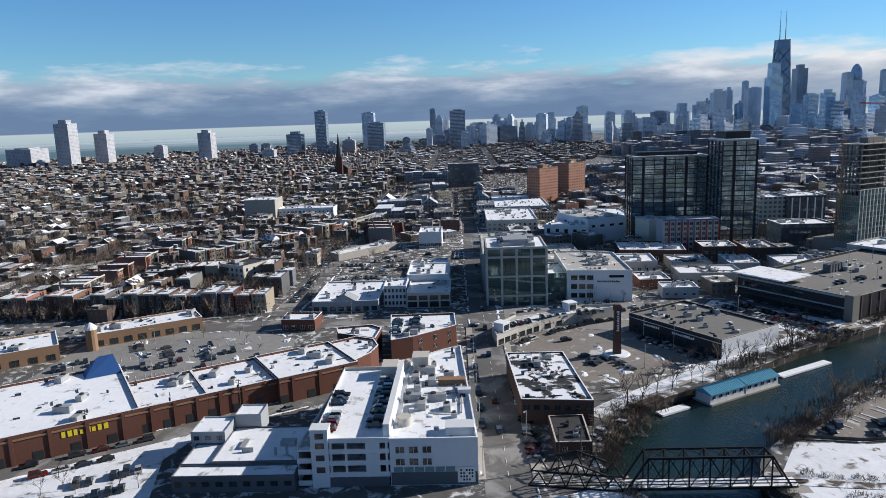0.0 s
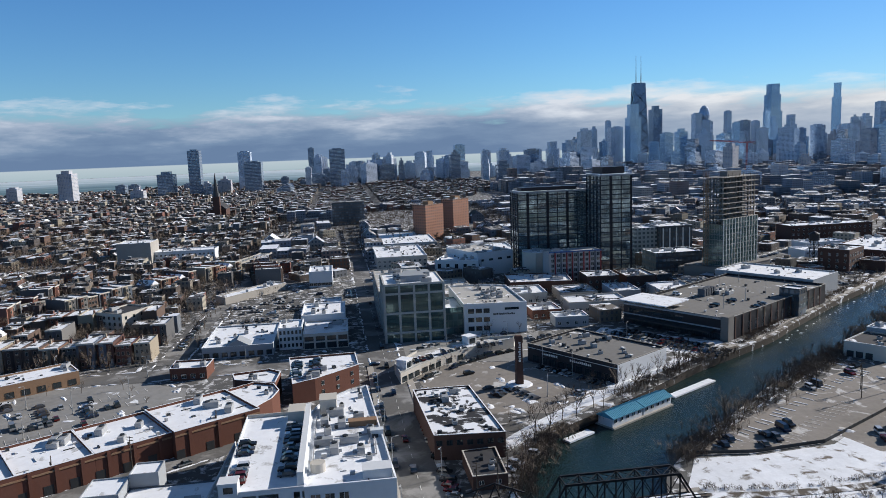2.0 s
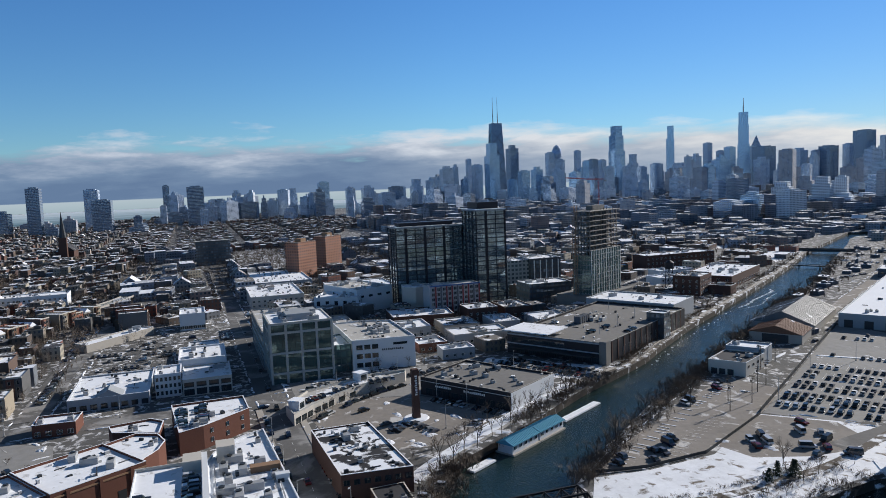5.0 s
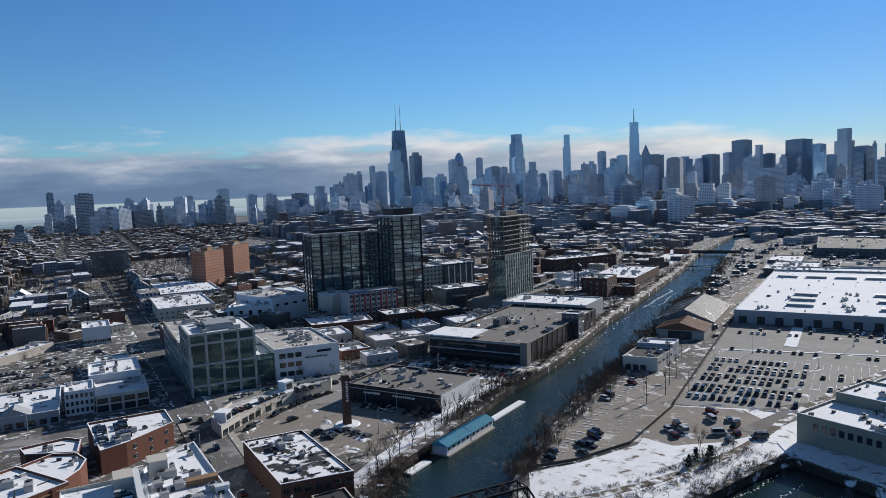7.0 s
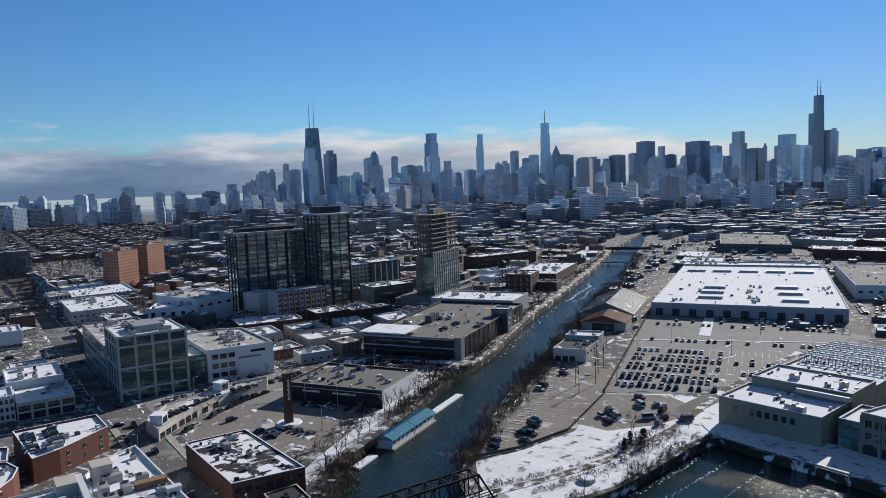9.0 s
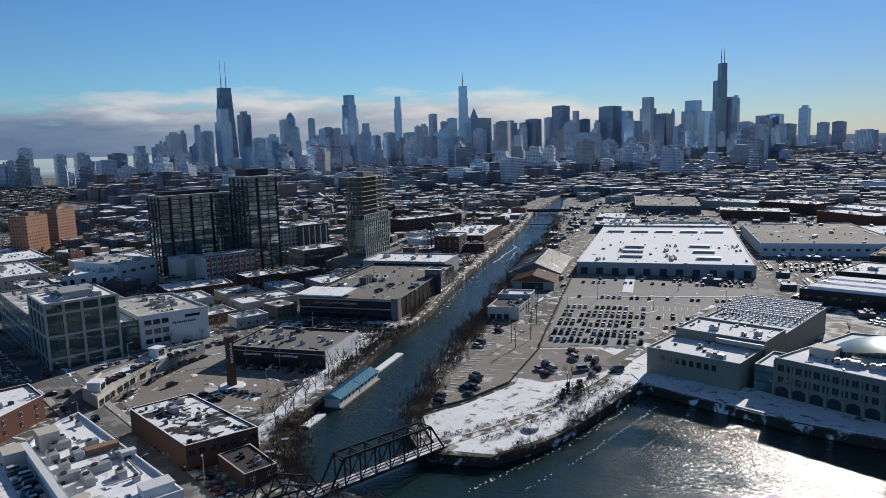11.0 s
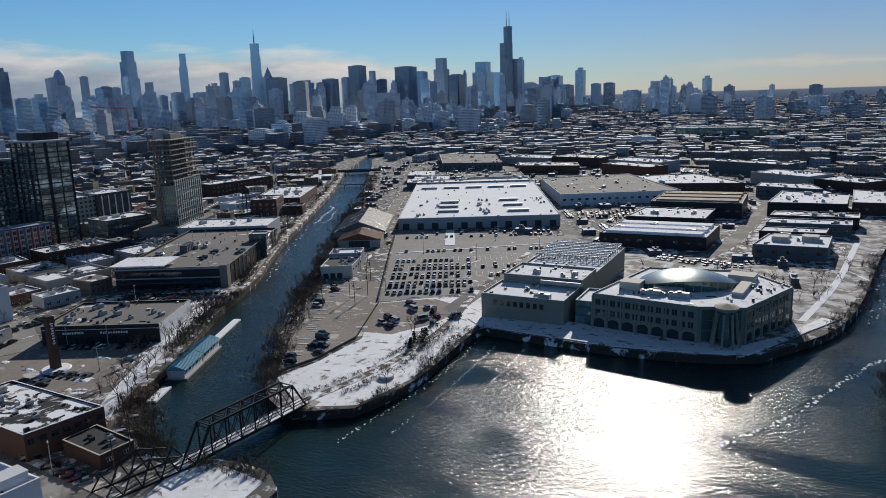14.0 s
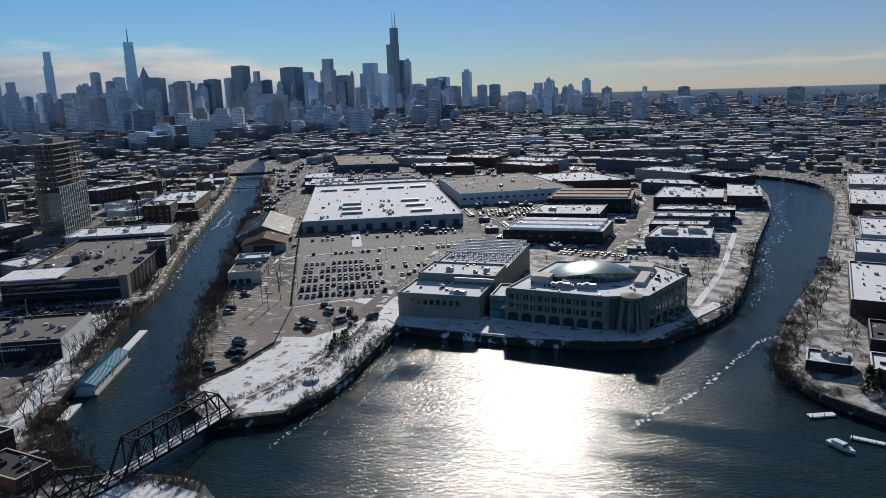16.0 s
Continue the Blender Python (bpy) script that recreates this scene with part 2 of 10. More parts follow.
material("city_ground", (0.105, 0.103, 0.10), 0.95, vary=0.7, grain=0.35, big=0.05, coords="World", patches=((0.62, 0.62, 0.63), 0.24, 0.575, 0.05))
material("bank", (0.055, 0.046, 0.038), 0.95, vary=0.5, grain=0.8, coords="World", patches=(SNOW, 0.16, 0.60, 0.04))
material("glass", (0.02, 0.03, 0.035), 0.06, vary=0.2, bump=0, spec=0.8)
material("green_glass", (0.075, 0.135, 0.13), 0.06, metal=0.45, vary=0.35, bump=0, spec=0.9)
material("pale_concrete", (0.38, 0.39, 0.37), 0.8, vary=0.2)
material("bark", (0.085, 0.07, 0.058), 0.9, vary=0.4, grain=2.0)
material("twigs", (0.13, 0.105, 0.085), 0.9, vary=0.5, grain=2.0)
material("yellow_sign", (0.75, 0.60, 0.04), 0.5, vary=0.05)
material("red_steel", (0.45, 0.05, 0.03), 0.5, vary=0.1)
material("white_paint", (0.72, 0.72, 0.70), 0.6, vary=0.1)
HOUSE_COLOURS = [(0.20, 0.17, 0.125), (0.17, 0.065, 0.045), (0.33, 0.30, 0.24), (0.09, 0.052, 0.04), (0.13, 0.065, 0.045), (0.14, 0.10, 0.075), (0.08, 0.078, 0.075), (0.17, 0.14, 0.11), (0.10, 0.075, 0.06), (0.22, 0.19, 0.15), (0.06, 0.047, 0.043), (0.13, 0.075, 0.05), (0.11, 0.115, 0.12), (0.14, 0.155, 0.175)]
facade("house_wall", (0.2, 0.15, 0.1), (0.02, 0.022, 0.025), 2.6, 3.1, 0.42, 0.5, island=HOUSE_COLOURS, world_space=True, glass_rough=0.3)
# walls of the far districts, tinted blue-grey in the colour itself for haze
HAZED_LOFT_COLOURS = [(0.15, 0.135, 0.135), (0.24, 0.27, 0.32), (0.13, 0.15, 0.19), (0.19, 0.145, 0.135), (0.32, 0.35, 0.40), (0.11, 0.13, 0.16), (0.25, 0.245, 0.24), (0.18, 0.20, 0.25), (0.15, 0.18, 0.22)]
facade("hazed_loft_wall", (0.2, 0.2, 0.2), (0.03, 0.04, 0.05), 3.2, 3.5, 0.5, 0.5, island=HAZED_LOFT_COLOURS, world_space=True, glass_rough=0.2)
# skyline facades: distance haze is mixed into wall and glass colours, paler and bluer
facade("hazed_stone", (0.47, 0.54, 0.64), (0.22, 0.30, 0.42), 3.2, 3.4, 0.5, 0.5, coated=0.7, speck=0.3)
facade("hazed_grey", (0.42, 0.50, 0.61), (0.28, 0.38, 0.52), 4.0, 3.3, 0.72, 0.55, coated=0.8, speck=0.3)
facade("hazed_blue", (0.30, 0.43, 0.57), (0.34, 0.52, 0.70), 2.8, 3.5, 0.85, 0.72, glass_rough=0.14, coated=0.9, speck=0.15)
facade("hazed_dark", (0.15, 0.19, 0.25), (0.23, 0.31, 0.43), 3.0, 3.6, 0.75, 0.6, glass_rough=0.14, coated=0.85, speck=0.2)
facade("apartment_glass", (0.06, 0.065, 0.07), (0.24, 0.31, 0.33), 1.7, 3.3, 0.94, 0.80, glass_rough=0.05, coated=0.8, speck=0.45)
facade("hazed_tan", (0.40, 0.40, 0.42), (0.12, 0.15, 0.20), 3.4, 3.2, 0.5, 0.5)
facade("hazed_white", (0.55, 0.60, 0.66), (0.20, 0.27, 0.36), 3.2, 3.2, 0.55, 0.45, coated=0.7, speck=0.3)
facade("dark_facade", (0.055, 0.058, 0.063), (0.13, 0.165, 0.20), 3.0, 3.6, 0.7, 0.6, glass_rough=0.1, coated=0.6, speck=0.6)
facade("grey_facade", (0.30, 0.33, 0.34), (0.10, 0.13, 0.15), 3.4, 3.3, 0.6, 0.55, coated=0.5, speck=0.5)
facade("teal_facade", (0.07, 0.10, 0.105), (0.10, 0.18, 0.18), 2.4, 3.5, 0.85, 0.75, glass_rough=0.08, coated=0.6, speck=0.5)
material("red_panel", (0.20, 0.035, 0.035), 0.6, vary=0.2)
facade("brick_slab", (0.30, 0.135, 0.08), (0.05, 0.04, 0.04), 3.0, 2.9, 0.45, 0.5)
CAR_COLOURS = [(0.02, 0.02, 0.022), (0.03, 0.03, 0.035), (0.05, 0.05, 0.055), (0.45, 0.46, 0.48), (0.10, 0.10, 0.11), (0.65, 0.66, 0.68), (0.02, 0.03, 0.06), (0.22, 0.23, 0.24), (0.03, 0.03, 0.03), (0.13, 0.018, 0.016), (0.06, 0.07, 0.08), (0.55, 0.55, 0.55)]
material("car_paint", (0.1, 0.1, 0.1), 0.25, metal=0.3, vary=0.1, bump=0, random_hue=CAR_COLOURS)
material("tyre", (0.015, 0.015, 0.015), 0.8, vary=0.2)


def water_material():
    m = bpy.data.materials.new("water")
    m.use_nodes = True
    t = m.node_tree
    b = t.nodes["Principled BSDF"]
    b.inputs["IOR"].default_value = 1.30
    pos = t.nodes.new("ShaderNodeNewGeometry").outputs["Position"]
    big = nd(t, "ShaderNodeTexNoise", Scale=0.03, Detail=3.0)
    t.links.new(pos, big.inputs["Vector"])
    t.links.new(mix(t, big.outputs[0], (0.009, 0.022, 0.023), (0.014, 0.032, 0.032)), b.inputs["Base Color"])
    # wind ripples across the basin, finer chop on top, calmer in patches
    mp = t.nodes.new("ShaderNodeMapping")
    mp.inputs["Rotation"].default_value = (0, 0, radians(-25))
    mp.inputs["Scale"].default_value = (0.45, 1.0, 1.0)
    t.links.new(pos, mp.inputs[0])
    chop = nd(t, "ShaderNodeTexNoise", Scale=2.8, Detail=2.0, Roughness=0.6)
    swell = nd(t, "ShaderNodeTexNoise", Scale=1.35, Detail=3.0, Roughness=0.5)
    calm = nd(t, "ShaderNodeTexNoise", Scale=0.045, Detail=5.0, Distortion=1.5)
    for q in (chop, swell, calm):
        t.links.new(mp.outputs[0], q.inputs["Vector"])
    gust = ramp(t, calm.outputs[0], [(0.38, 0.62), (0.55, 1.0)])
    t.links.new(math_node(t, "MULTIPLY", gust, 0.15), b.inputs["Roughness"])
    h = math_node(t, "ADD", math_node(t, "MULTIPLY", chop.outputs[0], 0.35), swell.outputs[0])
    h = math_node(t, "MULTIPLY", h, gust)
    bp = t.nodes.new("ShaderNodeBump")
    bp.inputs["Strength"].default_value, bp.inputs["Distance"].default_value = 1.0, 0.36
    t.links.new(h, bp.inputs["Height"])
    t.links.new(bp.outputs[0], b.inputs["Normal"])
    MATS["water"] = m

water_material()


# ---- mesh tools ----
def box(bm, x0, y0, z0, x1, y1, z1, mi=0):
    v = [bm.verts.new(p) for p in ((x0, y0, z0), (x1, y0, z0), (x1, y1, z0), (x0, y1, z0), (x0, y0, z1), (x1, y0, z1), (x1, y1, z1), (x0, y1, z1))]
    for q in ((3, 2, 1, 0), (4, 5, 6, 7), (0, 1, 5, 4), (1, 2, 6, 5), (2, 3, 7, 6), (3, 0, 4, 7)):
        bm.faces.new([v[i] for i in q]).material_index = mi
    return v


def bar(bm, a, b, w, h=None, mi=0):
    """A square bar from a to b."""
    a, b = Vector(a), Vector(b)
    d = (b - a).normalized()
    s = d.cross(Vector((0, 0, 1)))
    s = s.normalized() if s.length > 1e-4 else Vector((1, 0, 0))
    u = s.cross(d)
    h = w if h is None else h
    v = [bm.verts.new(p + s * i * w / 2 + u * j * h / 2) for p in (a, b) for i, j in ((-1, -1), (1, -1), (1, 1), (-1, 1))]
    for q in ((0, 1, 2, 3), (7, 6, 5, 4), (0, 4, 5, 1), (1, 5, 6, 2), (2, 6, 7, 3), (3, 7, 4, 0)):
        bm.faces.new([v[i] for i in q]).material_index = mi


def tube(bm, x, y, z0, z1, r0, r1=None, n=12, cap=True, mi=0):
    r1 = r0 if r1 is None else r1
    ring = [[bm.verts.new((x + r * math.cos(2 * math.pi * i / n), y + r * math.sin(2 * math.pi * i / n), z)) for i in range(n)] for r, z in ((r0, z0), (r1, z1))]
    for i in range(n):
        bm.faces.new((ring[0][i], ring[0][(i + 1) % n], ring[1][(i + 1) % n], ring[1][i])).material_index = mi
    if cap:
        bm.faces.new(ring[1]).material_index = mi
        bm.faces.new(ring[0][::-1]).material_index = mi


def prism(bm, outline, z0, z1, mi=0):
    """Upright walls round an outline (anticlockwise), closed above and below."""
    lo = [bm.verts.new((x, y, z0)) for x, y in outline]
    hi = [bm.verts.new((x, y, z1)) for x, y in outline]
    n = len(outline)
    for i in range(n):
        bm.faces.new((lo[i], lo[(i + 1) % n], hi[(i + 1) % n], hi[i])).material_index = mi
    bm.faces.new(hi).material_index = mi
    bm.faces.new(lo[::-1]).material_index = mi


def mesh_of(name, bm, *materials):
    me = bpy.data.meshes.new(name)
    bm.to_mesh(me)
    bm.free()
    for m in materials:
        me.materials.append(MATS[m])
    return me


def part(name, bm, materials, parent, label="", place=None):
    """ONE mesh object under a thing or a part; bm may be a mesh that is shared."""
    names = (materials,) if isinstance(materials, str) else materials
    me = bm if isinstance(bm, bpy.types.Mesh) else mesh_of(name, bm, *names)
    ob = new(name, me)
    ob.parent = parent
    if place is not None:
        ob.matrix_basis = place
    if label:
        ob["label"] = label
    return ob


def thing(name, label, category, x=0, y=0, z=0, rot=0, group="", kind=""):
    ob = new(name)
    ob.matrix_basis = pose(x, y, z, 0, 0, rot)
    ob.empty_display_size = 0.5
    return tagged(ob, label, category, group, kind)


def single(name, bm, materials, label="", category="", group="", kind="", place=None):
    """A thing of one mesh."""
    names = (materials,) if isinstance(materials, str) else materials
    ob = new(name, bm if isinstance(bm, bpy.types.Mesh) else mesh_of(name, bm, *names))
    if place is not None:
        ob.matrix_basis = place
    return tagged(ob, label, category, group, kind)


def boxes_mesh(name, rows, materials, roof_slot=1):
    """Many boxes in one mesh: rows of (cx, cy, z0, sx, sy, h, turn); tops take the second material."""
    r = np.array(rows, dtype=np.float64)
    n = len(r)
    c, s = np.cos(r[:, 6]), np.sin(r[:, 6])
    sx, sy = np.array([-1, 1, 1, -1, -1, 1, 1, -1]) / 2, np.array([-1, -1, 1, 1, -1, -1, 1, 1]) / 2
    lx, ly = r[:, 3:4] * sx, r[:, 4:5] * sy
    v = np.empty((n, 8, 3))
    v[:, :, 0] = r[:, 0:1] + lx * c[:, None] - ly * s[:, None]
    v[:, :, 1] = r[:, 1:2] + lx * s[:, None] + ly * c[:, None]
    v[:, :, 2] = r[:, 2:3] + r[:, 5:6] * np.array([0, 0, 0, 0, 1, 1, 1, 1])
    q = np.array([(4, 5, 6, 7), (0, 1, 5, 4), (1, 2, 6, 5), (2, 3, 7, 6), (3, 0, 4, 7)])
    f = (q[None] + 8 * np.arange(n)[:, None, None]).reshape(-1, 4)
    me = bpy.data.meshes.new(name)
    me.from_pydata(v.reshape(-1, 3).tolist(), [], f.tolist())
    for m in materials:
        me.materials.append(MATS[m])
    me.polygons.foreach_set("material_index", np.tile([roof_slot, 0, 0, 0, 0], n).astype(np.int32))
    me.update()
    return me


def lathe_spline(points, steps=6):
    """A smooth open line through control points (Catmull-Rom)."""
    p = [Vector((*q, 0)) for q in points]
    p = [2 * p[0] - p[1]] + p + [2 * p[-1] - p[-2]]
    line = []
    for a, b, c, d in zip(p, p[1:], p[2:], p[3:]):
        for i in range(steps):
            t = i / steps
            line.append(0.5 * (2 * b + (c - a) * t + (2 * a - 5 * b + 4 * c - d) * t * t + (3 * b - a - 3 * c + d) * t ** 3))
    return [(q.x, q.y) for q in line] + [points[-1]]


UNIT = {}


def shell(bm, sx, sy, h, parapet=0.7, thick=0.35, z0=0.0):
    """Outer walls of a flat-roofed building with a parapet, centred on the origin."""
    X, Y = sx / 2, sy / 2
    rings = []
    for dx, dy, z in ((X, Y, z0), (X, Y, h), (X - thick, Y - thick, h), (X - thick, Y - thick, h - parapet)):
        rings.append([bm.verts.new((i * dx, j * dy, z)) for i, j in ((-1, -1), (1, -1), (1, 1), (-1, 1))])
    for a, b in zip(rings, rings[1:]):
        for i in range(4):
            bm.faces.new((a[i], a[(i + 1) % 4], b[(i + 1) % 4], b[i]))


def glazed_grid(w, h, cols, rows, f, depth=0.10):
    """One connected pane grid on the plane y = 0, facing -y: frame proud of the wall, panes set back in it."""
    bm = bmesh.new()
    v = [[bm.verts.new((-w / 2 + w * i / cols, -depth, h * j / rows)) for i in range(cols + 1)] for j in range(rows + 1)]
    cells = [bm.faces.new((v[j][i], v[j][i + 1], v[j + 1][i + 1], v[j + 1][i])) for j in range(rows) for i in range(cols)]
    rim = [e for e in bm.edges if e.is_boundary]
    skirt = bmesh.ops.extrude_edge_only(bm, edges=rim)
    for q in skirt["geom"]:
        if isinstance(q, bmesh.types.BMVert):
            q.co.y = 0.0
    bmesh.ops.inset_individual(bm, faces=cells, thickness=f * 0.7, depth=-depth * 0.7)
    for c in cells:
        c.material_index = 1
    bmesh.ops.recalc_face_normals(bm, faces=bm.faces[:])
    return bm


def window_mesh(w, h, frame_m, pane_m, mull=1):
    """A framed window standing on the wall plane y = 0, facing -y, sill at z = 0."""
    key = ("win", round(w, 2), round(h, 2), frame_m, pane_m, mull)
    if key not in UNIT:
        UNIT[key] = mesh_of("window", glazed_grid(w, h, mull + 1, 1, 0.12), frame_m, pane_m)
    return UNIT[key]


FACES = {"s": (0, (0, -1)), "e": (90, (1, 0)), "n": (180, (0, 1)), "w": (-90, (-1, 0))}


def windows(parent, sx, sy, face, cols, rows, w, h, z0, dz, frame_m="white_paint", pane_m="glass", a=0.0, b=1.0, mull=1, name="window"):
    """Rows of separate windows on one face ('s', 'e', 'n', 'w') of a shell; a to b is the stretch of the face that has them."""
    turn, (nx, ny) = FACES[face]
    length = sx if ny else sy
    me = window_mesh(w, h, frame_m, pane_m, mull)
    for r in range(rows):
        for c in range(cols):
            s = length * (a + (b - a) * (c + 0.5) / cols - 0.5)
            base = pose(nx * sx / 2, ny * sy / 2, 0, 0, 0, turn)
            part(name, me, (), parent, place=base @ pose(s, -0.03, z0 + r * dz))


FAR_UNITS = []
FOOT = []
ROOFS = []


def roof_unit(kind, x, y, z, rot=0):
    """An air-handling unit: casing on skids with a fan cowl and a duct."""
    sizes = ((3.2, 2.0, 1.7), (5.2, 2.3, 2.0), (1.6, 1.6, 1.2))
    i = kind % 3
    sx, sy, h = sizes[i]
    if x > 330 or y < -330 or UNIT.get("hvac_count", 0) > 280:
        FAR_UNITS.append((x, y, z, sx, sy, h, radians(rot)))
        FAR_UNITS.append((x + sx * 0.15, y, z + h, sy * 0.5, sy * 0.5, 0.35, radians(rot)))
        return
    UNIT["hvac_count"] = UNIT.get("hvac_count", 0) + 1
    if ("hvac", i) not in UNIT:
        bm = bmesh.new()
        box(bm, -sx / 2, -sy / 2, 0, sx / 2, sy / 2, h)
        bmesh.ops.bevel(bm, geom=bm.edges[:], offset=0.08, segments=1, affect="EDGES")
        a = mesh_of("casing", bm, "zinc")
        bm = bmesh.new()
        tube(bm, sx * 0.2, 0, h - 0.05, h + 0.35, min(sx, sy) * 0.34, n=14)
        UNIT[("hvac", i)] = (a, mesh_of("fan_cowl", bm, "dark_metal"))
    top = thing("roof_air_unit", ("grey metal air-handling unit on a flat roof", "long grey metal air-handling unit on a flat roof", "small square vent unit on a flat roof")[i], "air unit", x, y, z, rot, "roof air units")
    part("casing", UNIT[("hvac", i)][0], (), top)
    part("fan_cowl", UNIT[("hvac", i)][1], (), top)


def block(name, label, category, x0, y0, x1, y1, h, wall="brick", roof="snow_roof", rot=0.0, units=0, parapet=0.7, seed=1, wins=(), group="", hvac_pick=(0, 1, 2)):
    """A flat-roofed building on the rectangle x0..x1, y0..y1 (turned by rot about its middle), with windows and roof units."""
    cx, cy, sx, sy = (x0 + x1) / 2, (y0 + y1) / 2, abs(x1 - x0), abs(y1 - y0)
    top = thing(name, label, category, cx, cy, 0, rot, group)
    turn_ = pose(cx, cy, 0, 0, 0, rot)
    FOOT.append([tuple((turn_ @ Vector((i * sx / 2, j * sy / 2, 0))).xy) for i, j in ((-1, -1), (1, -1), (1, 1), (-1, 1))])
    ROOFS.append((FOOT[-1], h - parapet))
    bm = bmesh.new()
    shell(bm, sx, sy, h, parapet)
    part("wall", bm, wall, top)
    bm = bmesh.new()
    box(bm, -sx / 2 + 0.35, -sy / 2 + 0.35, h - parapet - 0.5, sx / 2 - 0.35, sy / 2 - 0.35, h - parapet)
    part("roof", bm, roof, top)
    bm = bmesh.new()
    for i, j, a, b in ((0, -1, sx, 0.5), (0, 1, sx, 0.5), (-1, 0, 0.5, sy - 0.5), (1, 0, 0.5, sy - 0.5)):
        box(bm, i * (sx / 2 - 0.18) - a / 2, j * (sy / 2 - 0.18) - b / 2, h, i * (sx / 2 - 0.18) + a / 2, j * (sy / 2 - 0.18) + b / 2, h + 0.1)
    part("coping", bm, "snow" if "snow" in roof else "concrete", top)
    for w in wins:
        windows(top, sx, sy, *w)
    rng = random.Random(seed)
    m = pose(cx, cy, 0, 0, 0, rot)
    for i in range(units):
        p = m @ Vector((rng.uniform(-0.38, 0.38) * sx, rng.uniform(-0.38, 0.38) * sy, 0))
        roof_unit(rng.choice(hvac_pick), p.x, p.y, h - parapet, rot + rng.choice((0, 90)))
    return top


GRID = -57.5  # the diagonal streets along the canal


def offset_outline(o, d):
    """The outline (anticlockwise) moved inwards by d."""
    n, out = len(o), []
    for i in range(n):
        a, b, c = Vector(o[i - 1]), Vector(o[i]), Vector(o[(i + 1) % n])
        e1, e2 = (b - a).normalized(), (c - b).normalized()
        n1, n2 = Vector((-e1.y, e1.x)), Vector((-e2.y, e2.x))
        m = n1 + n2
        k = d / max(0.3, 1 + n1.dot(n2))
        out.append((b.x + m.x * k, b.y + m.y * k))
    return out


def edge_windows(parent, p, q, cols, rows, w, h, z0, dz, frame_m="white_paint", pane_m="glass", a=0.0, b=1.0, mull=1, name="window"):
    """Rows of separate windows on the wall from p to q (outside on the right-hand side of that walk)."""
    p, q = Vector((*p, 0)), Vector((*q, 0))
    turn = math.degrees(math.atan2(q.y - p.y, q.x - p.x))
    me = window_mesh(w, h, frame_m, pane_m, mull)
    for r in range(rows):
        for c in range(cols):
            s = p.lerp(q, a + (b - a) * (c + 0.5) / cols)
            part(name, me, (), parent, place=pose(s.x, s.y, z0 + r * dz, 0, 0, turn) @ pose(0, -0.03, 0))


def poly_block(name, label, category, outline, h, wall="brick", roof="snow_roof", parapet=0.7, wins=(), units=0, seed=1, group="", rim="snow", pick=(0, 1, 2), spots=()):
    """A flat-roofed building on an outline (anticlockwise). wins: (edge number, cols, rows, w, h, z0, dz, ...)."""
    cx, cy = sum(p[0] for p in outline) / len(outline), sum(p[1] for p in outline) / len(outline)
    o = [(x - cx, y - cy) for x, y in outline]
    if sum(a[0] * b[1] - b[0] * a[1] for a, b in zip(o, o[1:] + o[:1])) < 0:
        o = o[::-1]
    top = thing(name, label, category, cx, cy, 0, 0, group)
    FOOT.append([(x + cx, y + cy) for x, y in o])
    ROOFS.append((FOOT[-1], h - parapet))
    inner = offset_outline(o, 0.35)
    n = len(o)
    bm = bmesh.new()
    rings = [[bm.verts.new((x, y, z)) for x, y in loop] for loop, z in ((o, 0), (o, h), (inner, h), (inner, h - parapet))]
    for a, b in zip(rings, rings[1:]):
        for i in range(n):
            bm.faces.new((a[i], a[(i + 1) % n], b[(i + 1) % n], b[i]))
    part("wall", bm, wall, top)
    bm = bmesh.new()
    prism(bm, offset_outline(o, 0.34), h - parapet - 0.4, h - parapet)
    part("roof", bm, roof, top)
    bm = bmesh.new()
    outer = offset_outline(o, -0.06)
    rings = [[bm.verts.new((x, y, z)) for x, y in loop] for loop, z in ((outer, h - 0.02), (outer, h + 0.12), (inner, h + 0.12))]
    for a, b in zip(rings, rings[1:]):
        for i in range(n):
            bm.faces.new((a[i], a[(i + 1) % n], b[(i + 1) % n], b[i]))
    part("coping", bm, rim, top)
    for w in wins:
        i = w[0]
        edge_windows(top, o[i], o[(i + 1) % n], *w[1:])
    rng = random.Random(seed)
    xs, ys = [p[0] for p in o], [p[1] for p in o]
    done = 0
    for _ in range(units * 8):
        if done >= units:
            break
        x, y = rng.uniform(min(xs), max(xs)) * 0.85, rng.uniform(min(ys), max(ys)) * 0.85
        if all((b[0] - a[0]) * (y - a[1]) - (b[1] - a[1]) * (x - a[0]) > 2.2 * math.hypot(b[0] - a[0], b[1] - a[1]) for a, b in zip(o, o[1:] + o[:1])):
            roof_unit(rng.choice(pick), cx + x, cy + y, h - parapet, rng.choice((0, 90)))
            done += 1
    for k, x, y, r in spots:
        roof_unit(k, x, y, h - parapet, r)
    return top


def skewed(x, y, length, depth, rot=GRID):
    """Outline of a rectangle: corner x, y, length along rot, depth to the left of it."""
    c, s = math.cos(radians(rot)), math.sin(radians(rot))
    return [(x, y), (x + length * c, y + length * s), (x + length * c - depth * s, y + length * s + depth * c), (x - depth * s, y + depth * c)]


